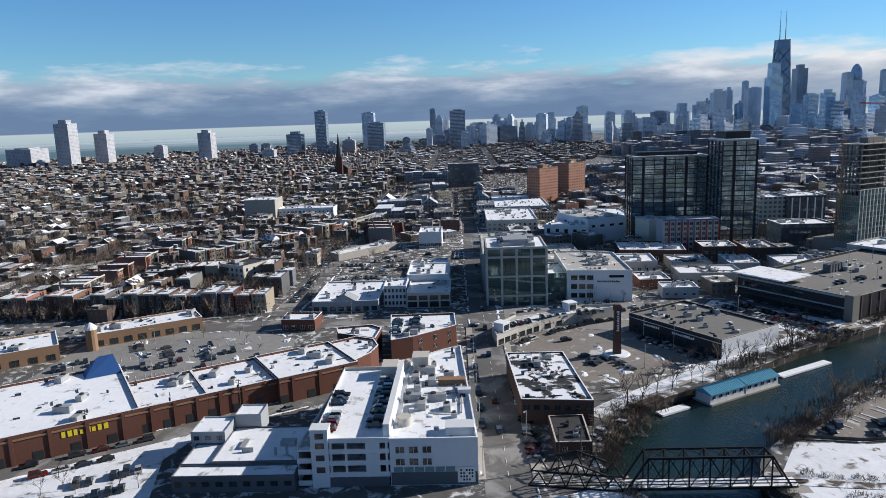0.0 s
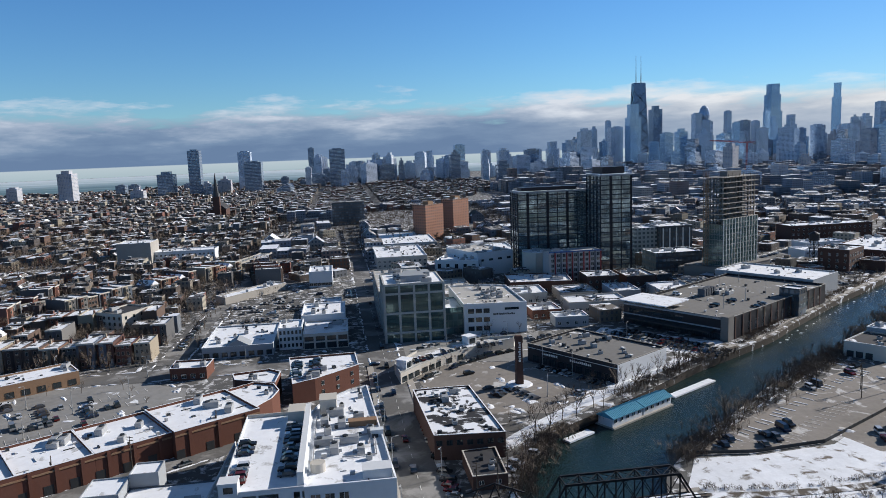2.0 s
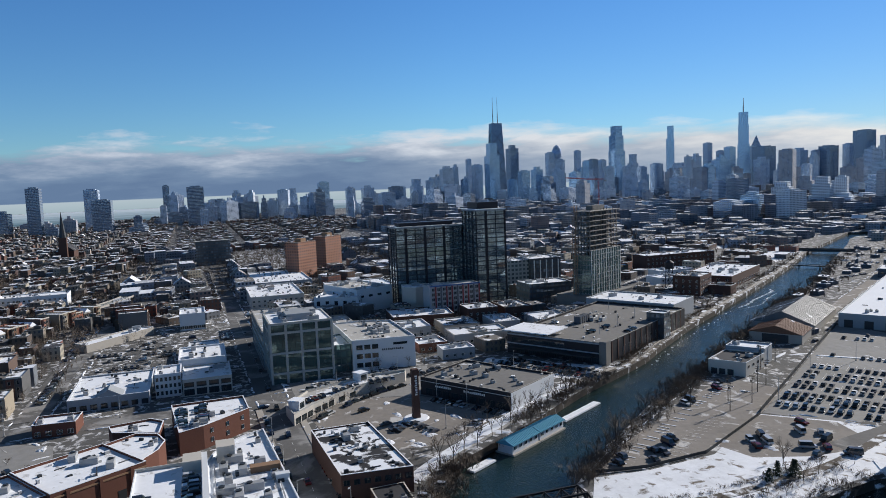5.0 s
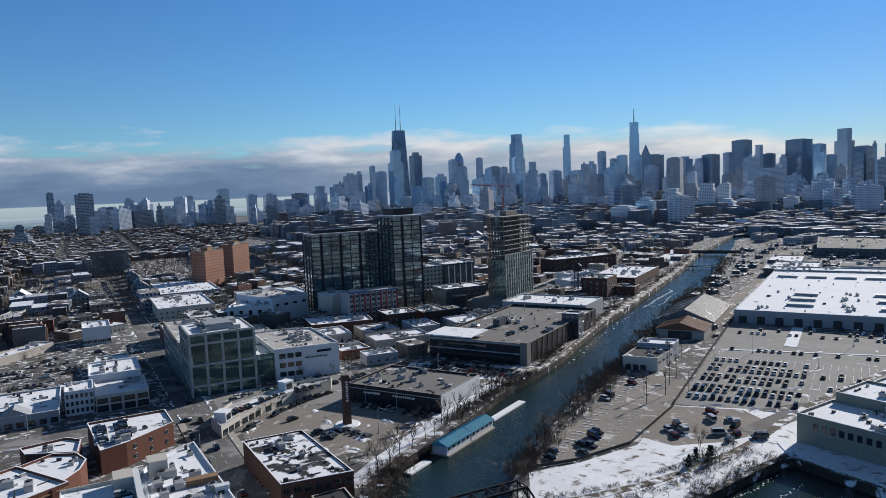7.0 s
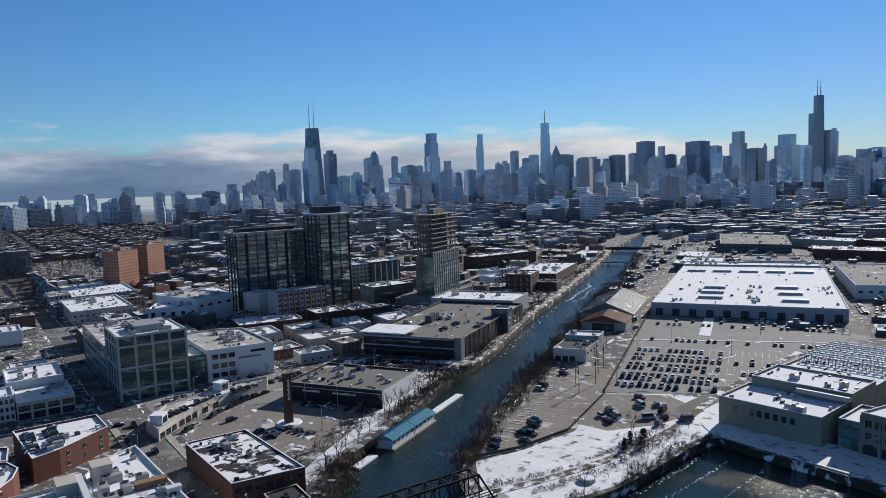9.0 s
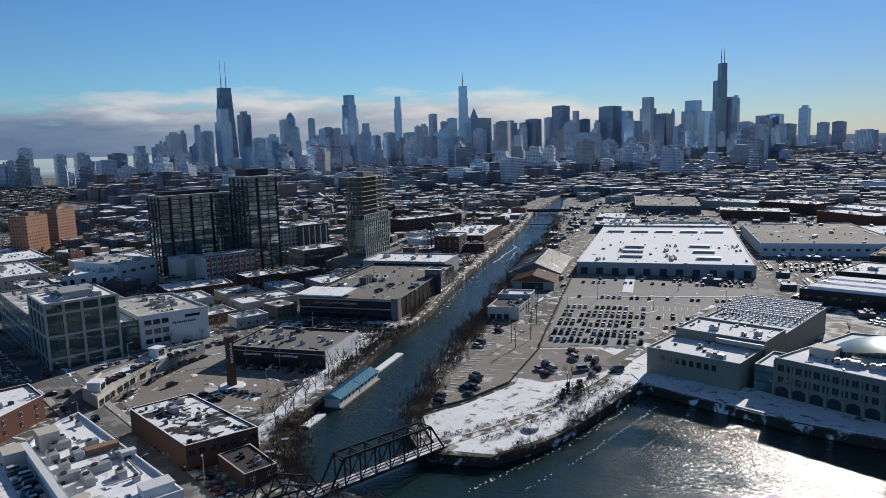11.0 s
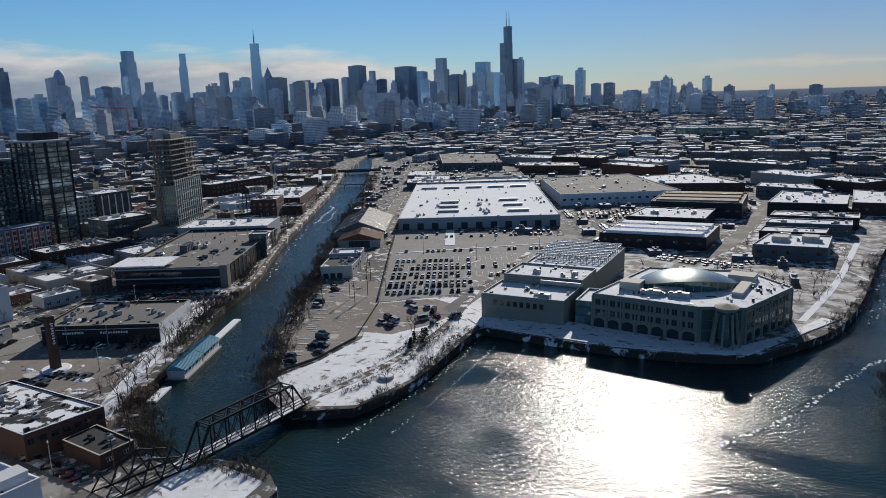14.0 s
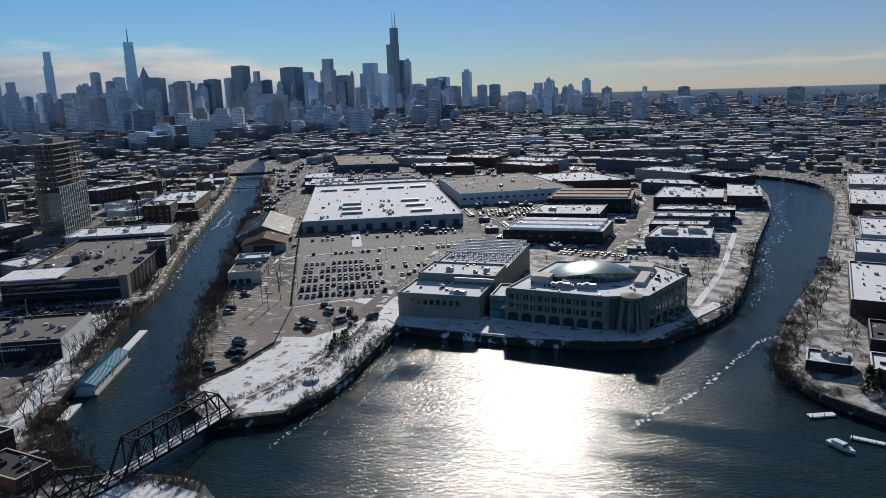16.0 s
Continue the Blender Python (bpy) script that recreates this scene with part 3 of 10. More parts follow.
def bars_sign(parent, p, q, at, width, z, height, count, m="white_paint", seed=3):
    """Unreadable lettering: raised bars on the wall from p to q."""
    p, q = Vector((*p, 0)), Vector((*q, 0))
    turn = math.degrees(math.atan2(q.y - p.y, q.x - p.x))
    rng = random.Random(seed)
    bm = bmesh.new()
    x = -width / 2
    for i in range(count):
        w = width / count * rng.uniform(0.55, 0.8)
        box(bm, x, -0.12, 0, x + w, 0, height * rng.choice((1.0, 1.0, 0.75)))
        x += width / count
    s = p.lerp(q, at)
    part("lettering", bm, m, parent, "raised sign lettering", place=pose(s.x, s.y, z, 0, 0, turn))


# ---- ground, river, roads ----
OUTER = lathe_spline([(-95, 1500), (-5, 400), (0, 100), (2, -50), (9, -75), (29, -75), (41, -66), (62, -73), (81, -85), (108, -126), (137, -166), (166, -214), (189, -244), (226, -293), (262, -346), (321, -431), (397, -538), (473, -637), (540, -740), (625, -870)])
OUTER += lathe_spline([(600, -905), (300, -872), (20, -800), (-95, -742), (-140, -700), (-158, -633), (-153, -531), (-138, -367), (-120, -270), (-114, -215), (-117, -200), (-126, -184), (-142, -173), (-170, -150), (-190, 0), (-200, 150), (-190, 400), (-270, 1500)])
ISLAND = lathe_spline([(18, -116), (14.5, -142), (21, -186), (22, -197)], 5)[:-1] + lathe_spline([(21, -198.5), (-30, -200.5), (-57, -207), (-74, -214)], 2)[:-1]
ISLAND += lathe_spline([(-77, -217), (-99, -273), (-105, -400), (-112, -547), (-101, -658), (-75, -705), (0, -762), (200, -836), (400, -864), (520, -866), (572, -838), (556, -796), (505, -732), (415, -612), (302, -462), (251, -382), (198, -307), (150, -240), (112, -184), (60, -121), (40, -106), (30, -107)])
WATER = -3.0


def inside(p, loop):
    hit = False
    for (ax, ay), (bx, by) in zip(loop, loop[1:] + loop[:1]):
        if (ay > p[1]) != (by > p[1]) and p[0] < (bx - ax) * (p[1] - ay) / (by - ay) + ax:
            hit = not hit
    return hit


def build_ground():
    bm = bmesh.new()
    R = 4950.0
    rim = [(R * math.cos(2 * math.pi * i / 96), R * math.sin(2 * math.pi * i / 96)) for i in range(96)]
    edges = []
    for loop in (rim, OUTER, ISLAND):
        vs = [bm.verts.new((x, y, 0)) for x, y in loop]
        edges += [bm.edges.new((vs[i], vs[(i + 1) % len(vs)])) for i in range(len(vs))]
    bmesh.ops.triangle_fill(bm, use_beauty=True, use_dissolve=False, edges=edges)
    gone = []
    for f in bm.faces:
        c = f.calc_center_median()
        if inside((c.x, c.y), OUTER) and not inside((c.x, c.y), ISLAND):
            gone.append(f)
    bmesh.ops.delete(bm, geom=gone, context="FACES_ONLY")
    for f in bm.faces:
        if f.normal.z < 0:
            f.normal_flip()
    single("ground", bm, "city_ground", "winter ground of asphalt, dead grass and thin snow", "ground", kind="structure")
    for name, loop in (("river_bank", OUTER), ("island_bank", ISLAND)):
        bm = bmesh.new()
        hi = [bm.verts.new((x, y, 0.0)) for x, y in loop]
        lo = [bm.verts.new((x, y, WATER - 2)) for x, y in loop]
        n = len(loop)
        for i in range(n):
            bm.faces.new((hi[i], hi[(i + 1) % n], lo[(i + 1) % n], lo[i]))
        single(name, bm, "bank", "steep earth and timber river bank with snow", "river bank", kind="structure")
    bm = bmesh.new()
    for x0, x1, y0, y1 in ((-320, 700, -1000, 1600),):
        bm.faces.new([bm.verts.new(p) for p in ((x0, y0, WATER), (x1, y0, WATER), (x1, y1, WATER), (x0, y1, WATER))])
    single("water", bm, "water", "dark green river water rippled by wind", "water", kind="structure")


build_ground()


LAYER = []


def layer(z):
    """Ground coverings lie 3 mm above one another, in the order in which they are laid."""
    LAYER.append(z)
    return 0.03 + 0.003 * len(LAYER) if z < 0.1 else z + 0.003 * len(LAYER)


def sheet(name, outline, z, material_name, label, category, z_under=-0.3):
    z = layer(z)
    bm = bmesh.new()
    prism(bm, outline, z_under, z)
    if bm.faces and sum(a[0] * b[1] - b[0] * a[1] for a, b in zip(outline, outline[1:] + outline[:1])) < 0:
        bmesh.ops.reverse_faces(bm, faces=bm.faces[:])
    return single(name, bm, material_name, label, category, kind="structure")


def strip(name, a, b, width, z, material_name, label, category):
    a, b = Vector(a), Vector(b)
    s = (b - a).normalized().orthogonal() * width / 2
    FOOT.append([tuple(a - s), tuple(b - s), tuple(b + s), tuple(a + s)])
    return sheet(name, [tuple(a - s), tuple(b - s), tuple(b + s), tuple(a + s)], z, material_name, label, category)


strip("road", (20, -43.0), (900, -29), 12.5, 0.05, "asphalt", "grey asphalt street with worn snow edges", "road")
strip("road_cross", (172, 420), (186, -130), 15, 0.06, "asphalt", "grey asphalt avenue", "road")
sheet("parking_lot", [(98, 60), (112, 33), (160, 40), (172, 60), (172, 130), (100, 130)], 0.04, "lot", "open car park with pale worn asphalt", "car park")
sheet("chimney_lot", [(108, -55), (172, -50), (160, -98), (128, -128), (100, -92)], 0.04, "dirt_lot", "open car park round an old chimney", "car park")
sheet("lot_north", [(178, -50), (205, -50), (206, -118), (160, -100), (172, -60)], 0.04, "lot", "narrow car park with snow", "car park")
sheet("store_front", [(206, -150), (166, -193), (149, -172), (188, -136)], 0.05, "snow_ground", "trodden snow before the canal store", "car park")
sheet("island_lot", [(61, -122), (57, -140), (58, -165), (82, -210), (100, -238), (124, -229), (104, -190)], 0.05, "dirt_lot", "brown gravel car park beside the canal", "car park")
sheet("big_lot", [(81, -209), (182, -357), (62, -381), (54, -255), (60, -225)], 0.05, "lot", "huge pale asphalt car park", "car park")
sheet("west_yard", [(-128, -182), (-119, -202), (-117, -216), (-123, -270), (-141, -367), (-156, -530), (-161, -633), (-240, -640), (-240, -150), (-175, -152), (-145, -171)], 0.05, "thin_snow", "snowy overgrown boat yard on the west bank", "yard")
sheet("quay_west", [(10, -73), (28, -73.5), (34, -66), (24, -40), (4, -45)], 0.05, "snow_ground", "snowy waste ground by the bridge", "snow field")
sheet("snow_lot", [(32, 47), (52, 52), (64, 48), (70, 52), (44, 98), (26, 110)], 0.05, "snow_ground", "snow-covered car park of the works", "car park")
strip("road_front", (40, 102), (104, 1), 9, 0.05, "asphalt", "pale asphalt service road along the shops", "road")
for side, z in ((-50.2, 1.2), (-35.6, 1.2)):
    strip("pavement", (38, side), (170, side + 2.1), 2.6, 0.17, "pavement", "concrete pavement with a kerb and old snow", "pavement")
sheet("snow_field", [(18.5, -118), (34, -108), (56, -122), (54, -140), (56, -166), (81, -206), (62, -226), (40, -238), (24, -207), (24, -190), (16, -142)], 0.06, "snow_ground", "snow-covered spit of waste ground with dead grass", "snow field")

sheet("island_yard", [(77, -190), (81, -205), (62, -224), (40, -218), (42, -192), (49, -175), (61, -172)], 0.07, "dirt_lot", "frozen mud yard with wheel tracks", "yard")
sheet("works_yard", [(36, -240), (42, -300), (34, -354), (-40, -358), (-92, -344), (-86, -285), (-20, -285), (-12, -236)], 0.05, "thin_snow", "snowy yard with tracks behind the laboratory", "yard")
sheet("works_snow", [(-100, -350), (-40, -350), (34, -348), (46, -545), (-28, -578), (-106, -560)], 0.05, "scrub_ground", "trodden snow and mud between the works", "yard")
sheet("park", [(735, -50), (655, -112), (780, -128), (950, -150), (1060, -90), (900, -60)], 0.05, "scrub_ground", "winter park with thin snow and bare trees", "park")
sheet("river_meadow", [(-74, -219), (-96, -270), (-101, -320), (-103, -400), (-108, -500), (-90, -500), (-87, -400), (-85, -330), (-84, -286), (-62, -284), (-82, -262)], 0.06, "thin_snow", "snowy strip of dead grass along the river", "meadow")
sheet("snowy_field", [(700, -654), (626, -668), (556, -603), (594, -572)], 0.05, "snow", "open snow-covered field among low blocks", "field")
sheet("canal_field", [(500, -600), (536, -660), (487, -648), (424, -548)], 0.05, "snow", "snow-covered lot beside the canal", "field")
# ploughed snow in the large car park, and the raised lot with its retaining walls
for outline in ([(135, -292), (56, -365), (55, -367.5), (134.5, -295)], [(120.7, -324), (115.3, -327), (143, -370), (148, -367)]):
    sheet("ploughed_snow", outline, 0.2, "snow", "ridge of ploughed snow between parking bays", "snow bank")


def shore_x(y):
    """East of this line lies the lake."""
    return float(np.interp(y, [-2500, -900, -250, 227, 644, 881, 1235, 2500], [3600, 3000, 2750, 2560, 2250, 2100, 1800, 1200]))


def lake_material():
    m = bpy.data.materials.new("lake")
    m.use_nodes = True
    t = m.node_tree
    b = t.nodes["Principled BSDF"]
    pos = t.nodes.new("ShaderNodeNewGeometry").outputs["Position"]
    mp = t.nodes.new("ShaderNodeMapping")
    mp.inputs["Rotation"].default_value = (0, 0, radians(-24))
    mp.inputs["Scale"].default_value = (1.0, 0.14, 1.0)
    t.links.new(pos, mp.inputs[0])
    n = nd(t, "ShaderNodeTexNoise", Scale=0.006, Detail=6.0, Roughness=0.6)
    t.links.new(mp.outputs[0], n.inputs["Vector"])
    sep = t.nodes.new("ShaderNodeSeparateXYZ")
    t.links.new(mp.outputs[0], sep.inputs[0])
    # drift ice thickens away from the shore
    out_ = math_node(t, "MULTIPLY", math_node(t, "SUBTRACT", sep.outputs[0], 2150.0), 1 / 2300.0)
    f = math_node(t, "ADD", out_, math_node(t, "MULTIPLY", math_node(t, "SUBTRACT", n.outputs[0], 0.5), 1.1), True)
    t.links.new(ramp(t, f, [(0.1, (0.10, 0.17, 0.18)), (0.45, (0.34, 0.43, 0.45)), (0.75, (0.56, 0.62, 0.64))]), b.inputs["Base Color"])
    b.inputs["Roughness"].default_value = 0.55
    MATS["lake"] = m


lake_material()
shore = [(shore_x(y), y) for y in range(-2500, 2501, 250)]
sheet("lake", shore + [(4880 * math.cos(a), 4880 * math.sin(a)) for a in np.linspace(1.0, -0.6, 24)], 0.5, "lake", "great lake with pale drift ice far out", "lake")


# ---- near buildings ----
def local(o, top):
    return [(x - top.location.x, y - top.location.y) for x, y in o]


poly_block("brick_warehouse", "low red-brown brick warehouse, black roof half covered by snow", "warehouse", [(69, -69.5), (113, -66.5), (113, -46.5), (71, -48.5)], 7.9, "dark_brick", "patchy_roof", rim="snow", parapet=0.35,
           wins=((3, 7, 1, 1.8, 1.6, 4.6, 3, "dark_metal"),), spots=((1, 101, -56, 0), (2, 90, -60, 0), (2, 79, -56, 0), (0, 107, -60, 90)))
poly_block("bridge_workshop", "small brown flat-roofed workshop by the railway bridge", "workshop", [(50, -65.5), (67.5, -66), (67, -56), (50, -56)], 4.2, "dark_brick", "dark_roof", rim="pale_wall", parapet=0.3, spots=((2, 54, -62, 0), (2, 57, -63, 0)),
           wins=((3, 2, 1, 1.4, 1.2, 1.6, 3), (0, 2, 1, 2.6, 2.4, 0.1, 3)))


def white_loft():
    o = [(36, -35), (108, -30.5), (104.5, -24.5), (99, -18.5), (92, -14.5), (86, -12.8), (36, -13)]
    top = poly_block("white_loft", "long white-painted loft building, flat roof under snow with plant and pipes", "loft building", o, 12.6, "white_wall", "snow_roof",
                     wins=((6, 3, 2, 2.3, 1.8, 5.5, 3.2, "white_paint", "glass", 0.04, 0.50, 1), (0, 16, 2, 2.4, 2.0, 4.0, 3.6)),
                     spots=((1, 62, -24, 90), (1, 62, -17, 90), (1, 57, -20, 0), (0, 55, -27, 0), (1, 75, -22, 0), (1, 78, -17, 0), (0, 80, -27, 90), (2, 90, -22, 0), (0, 68, -30, 0), (2, 50, -29, 0), (0, 70, -18, 0), (2, 98, -28, 0), (1, 84, -20, 90)))
    lo = local(o, top)
    # lower band, mural panel, stair heads and pipe runs
    bm = bmesh.new()
    (ax, ay), (bx, by) = lo[6], lo[0]
    box(bm, ax - 0.12, by + 0.2, 0.2, ax, ay - 0.2, 3.6)
    part("painted_band", bm, "slate_wall", top, "dark blue-grey ground-floor band")
    for k in range(6):
        bm = bmesh.new()
        y = by + 5.8 + k * 2.6
        box(bm, ax - 0.1, y, 3.7, ax, y + 2.3, 5.0)
        part("bricked_window", bm, "teal_panel", top, "teal boarded window")
    bm = bmesh.new()
    box(bm, ax - 0.3, by + 0.8, 0.8, ax - 0.13, by + 5.2, 4.9)
    part("mural_panel", bm, "white_paint", top, "white framed mural panel")
    for i in range(5):
        for j in range(4):
            if (i * 3 + j * 5) % 4:
                bm = bmesh.new()
                box(bm, ax - 0.36, by + 1.3 + i * 0.7, 1.3 + j * 0.85, ax - 0.3, by + 1.75 + i * 0.7, 1.8 + j * 0.85)
                part("mural_shape", bm, "dark_metal", top)
    for x0, y0, x1, y1, h, m in ((38.5, -34, 43, -27, 2.2, "white_wall"), (85, -20.5, 91, -15.5, 4.6, "pale_wall"), (64, -33.5, 66, -30, 2.0, "white_wall"), (73, -32, 75.5, -24, 1.6, "tan_brick")):
        bm = bmesh.new()
        box(bm, x0 - top.location.x, y0 - top.location.y, 11.9, x1 - top.location.x, y1 - top.location.y, 11.9 + h)
        box(bm, x0 - top.location.x - 0.15, y0 - top.location.y - 0.15, 11.9 + h, x1 - top.location.x + 0.15, y1 - top.location.y + 0.15, 12.05 + h)
        part("roof_house", bm, m, top)
    bm = bmesh.new()
    for x0, y0, x1, y1 in ((52, -31, 76, -31), (76, -31, 76, -20), (52, -31, 52, -22), (60, -29.5, 76, -29.5), (66, -20, 66, -31), (45, -14.5, 84, -14.5)):
        bar(bm, (x0 - top.location.x, y0 - top.location.y, 12.3), (x1 - top.location.x, y1 - top.location.y, 12.3), 0.3)
    part("pipe_run", bm, "zinc", top, "grey pipe runs on the roof")
    bm = bmesh.new()
    tube(bm, 46 - top.location.x, -16 - top.location.y, 11.9, 14.2, 1.9, n=18)
    part("water_tank", bm, "pale_wall", top, "pale round roof tank")


white_loft()


def garage():
    """Open-sided parking deck with ramps; its upper deck is the roof."""
    x0, x1, y0, y1 = 36.0, 87.0, -12.9, 6.5
    top = thing("parking_garage", "white concrete parking garage, cars on its snowy top deck", "parking garage", x0, y0)
    L, D = x1 - x0, y1 - y0
    levels = (3.1, 6.2, 9.3, 12.2)
    for z in levels:
        bm = bmesh.new()
        box(bm, 0.3, 0, z - 0.35, L, D - 0.3, z)
        part("deck", bm, "snow_roof" if z > 12 else "deck", top, "worn concrete parking deck with slush")
        bm = bmesh.new()
        box(bm, 0, 0, z - 0.55, 0.3, D, z + 0.75)
        box(bm, 0.3, D - 0.3, z - 0.55, L, D, z + 0.75)
        part("parapet", bm, "white_wall", top, "white concrete spandrel")
    for y in (0.4, 5.4, 10.6, D - 5.0):
        bm = bmesh.new()
        box(bm, 0.02, y, 0, 0.7, y + 0.55, 12.0)
        part("column", bm, "white_wall", top)
    for i in range(8):
        bm = bmesh.new()
        x = 1.5 + (L - 3) * i / 7
        box(bm, x, D - 0.75, 0, x + 0.7, D - 0.05, 12.0)
        part("column", bm, "white_wall", top)
    bm = bmesh.new()
    box(bm, L - 0.3, 0, 0, L, D, 13.2)
    part("back_wall", bm, "pale_wall", top)
    bm = bmesh.new()
    box(bm, -0.4, D - 4.2, 0, 3.6, D + 0.2, 15.2)
    box(bm, -0.55, D - 4.35, 15.2, 3.75, D + 0.35, 15.5)
    part("stair_tower", bm, "white_wall", top, "white stair tower")
    bm = bmesh.new()
    for z in (4.0, 7.2, 10.4, 13.0):
        box(bm, -0.46, D - 3.2, z, -0.38, D - 1.0, z + 1.5)
    part("stair_window", bm, "glass", top)
    for k in range(3):
        bm = bmesh.new()
        box(bm, -0.06, 2.4, 3.8 + k * 3.1, 0.32, 5.4, 5.7 + k * 3.1)
        part("infill_panel", bm, "white_wall", top)
    bm = bmesh.new()
    box(bm, -0.1, 0.2, 0.0, 0.25, D - 4.3, 2.5)
    part("base_wall", bm, "slate_wall", top, "dark blue-grey ground-floor wall")
    bm = bmesh.new()
    box(bm, 2, 0.02, 12.2, L - 1, 1.6, 15.6)
    part("dividing_wall", bm, "white_wall", top, "white wall between the deck and the loft")
    bm = bmesh.new()
    box(bm, L - 8, 1.7, 12.2, L - 1, 6.6, 15.9)
    part("lift_house", bm, "pale_wall", top)
    # lower ramp along the outer side
    bm = bmesh.new()
    v = [bm.verts.new(p) for p in ((2, D + 0.1, 9.0), (L, D + 0.1, 4.0), (L, D + 3.9, 4.0), (2, D + 3.9, 9.0), (2, D + 0.1, 8.6), (L, D + 0.1, 3.6), (L, D + 3.9, 3.6), (2, D + 3.9, 8.6))]
    for q in ((0, 1, 2, 3), (7, 6, 5, 4), (0, 4, 5, 1), (1, 5, 6, 2), (2, 6, 7, 3), (3, 7, 4, 0)):
        bm.faces.new([v[i] for i in q])
    part("ramp", bm, "deck", top)
    bm = bmesh.new()
    v = [bm.verts.new(p) for p in ((2, D + 3.9, 0), (L, D + 3.9, 0), (L, D + 3.9, 5.2), (2, D + 3.9, 10.2), (2, D + 4.2, 0), (L, D + 4.2, 0), (L, D + 4.2, 5.2), (2, D + 4.2, 10.2))]
    for q in ((0, 1, 2, 3), (7, 6, 5, 4), (0, 4, 5, 1), (1, 5, 6, 2), (2, 6, 7, 3), (3, 7, 4, 0)):
        bm.faces.new([v[i] for i in q])
    part("ramp_wall", bm, "white_wall", top)
    bm = bmesh.new()
    for z in (0.4, 3.4, 6.4):
        box(bm, 0, D + 0.4, z, 0.3, D + 3.9, z + 1.3)
    part("ramp_front", bm, "white_wall", top)


garage()


def river_works():
    top = thing("riverside_works", "low grey works building with stepped snowy roofs beside a garage", "works", 47, 26)
    for name, x0, y0, x1, y1, h, wall in (("front_range", 34, 10.8, 40, 42, 4.5, "slate_wall"), ("main_hall", 40.03, 11.2, 61, 34, 5.3, "slate_wall"), ("side_range", 40.03, 34.03, 52, 42, 4.7, "slate_wall"), ("office_block", 52.03, 34.03, 62.5, 43.5, 8.0, "grey_wall"), ("stair_block", 61.03, 26.5, 68.5, 34, 9.0, "grey_wall")):
        bm = bmesh.new()
        shell(bm, x1 - x0, y1 - y0, h, 0.4, 0.25)
        body = part(name, bm, wall, top, place=pose((x0 + x1) / 2 - 47, (y0 + y1) / 2 - 26, 0))
        bm = bmesh.new()
        box(bm, -(x1 - x0) / 2 + 0.25, -(y1 - y0) / 2 + 0.25, h - 0.8, (x1 - x0) / 2 - 0.25, (y1 - y0) / 2 - 0.25, h - 0.4)
        part("roof", bm, "snow_roof", body)
        if name == "front_range":
            windows(body, x1 - x0, y1 - y0, "w", 9, 1, 1.8, 1.3, 1.6, 3, "dark_metal")
        if name == "office_block":
            windows(body, x1 - x0, y1 - y0, "w", 3, 1, 1.4, 1.2, 5.6, 3, "dark_metal")
    for x, y, l, w, h in ((50, 28, 5, 1.6, 0.7), (46, 26, 0.5, 3, 1.2), (50, 16, 2.4, 4.0, 1.3), (44, 18, 0.6, 0.6, 2.0), (44, 15, 0.6, 0.6, 2.2)):
        bm = bmesh.new()
        box(bm, x - l / 2 - 47, y - w / 2 - 26, 4.9, x + l / 2 - 47, y + w / 2 - 26, 4.9 + h)
        part("roof_unit", bm, "zinc", top)

river_works()


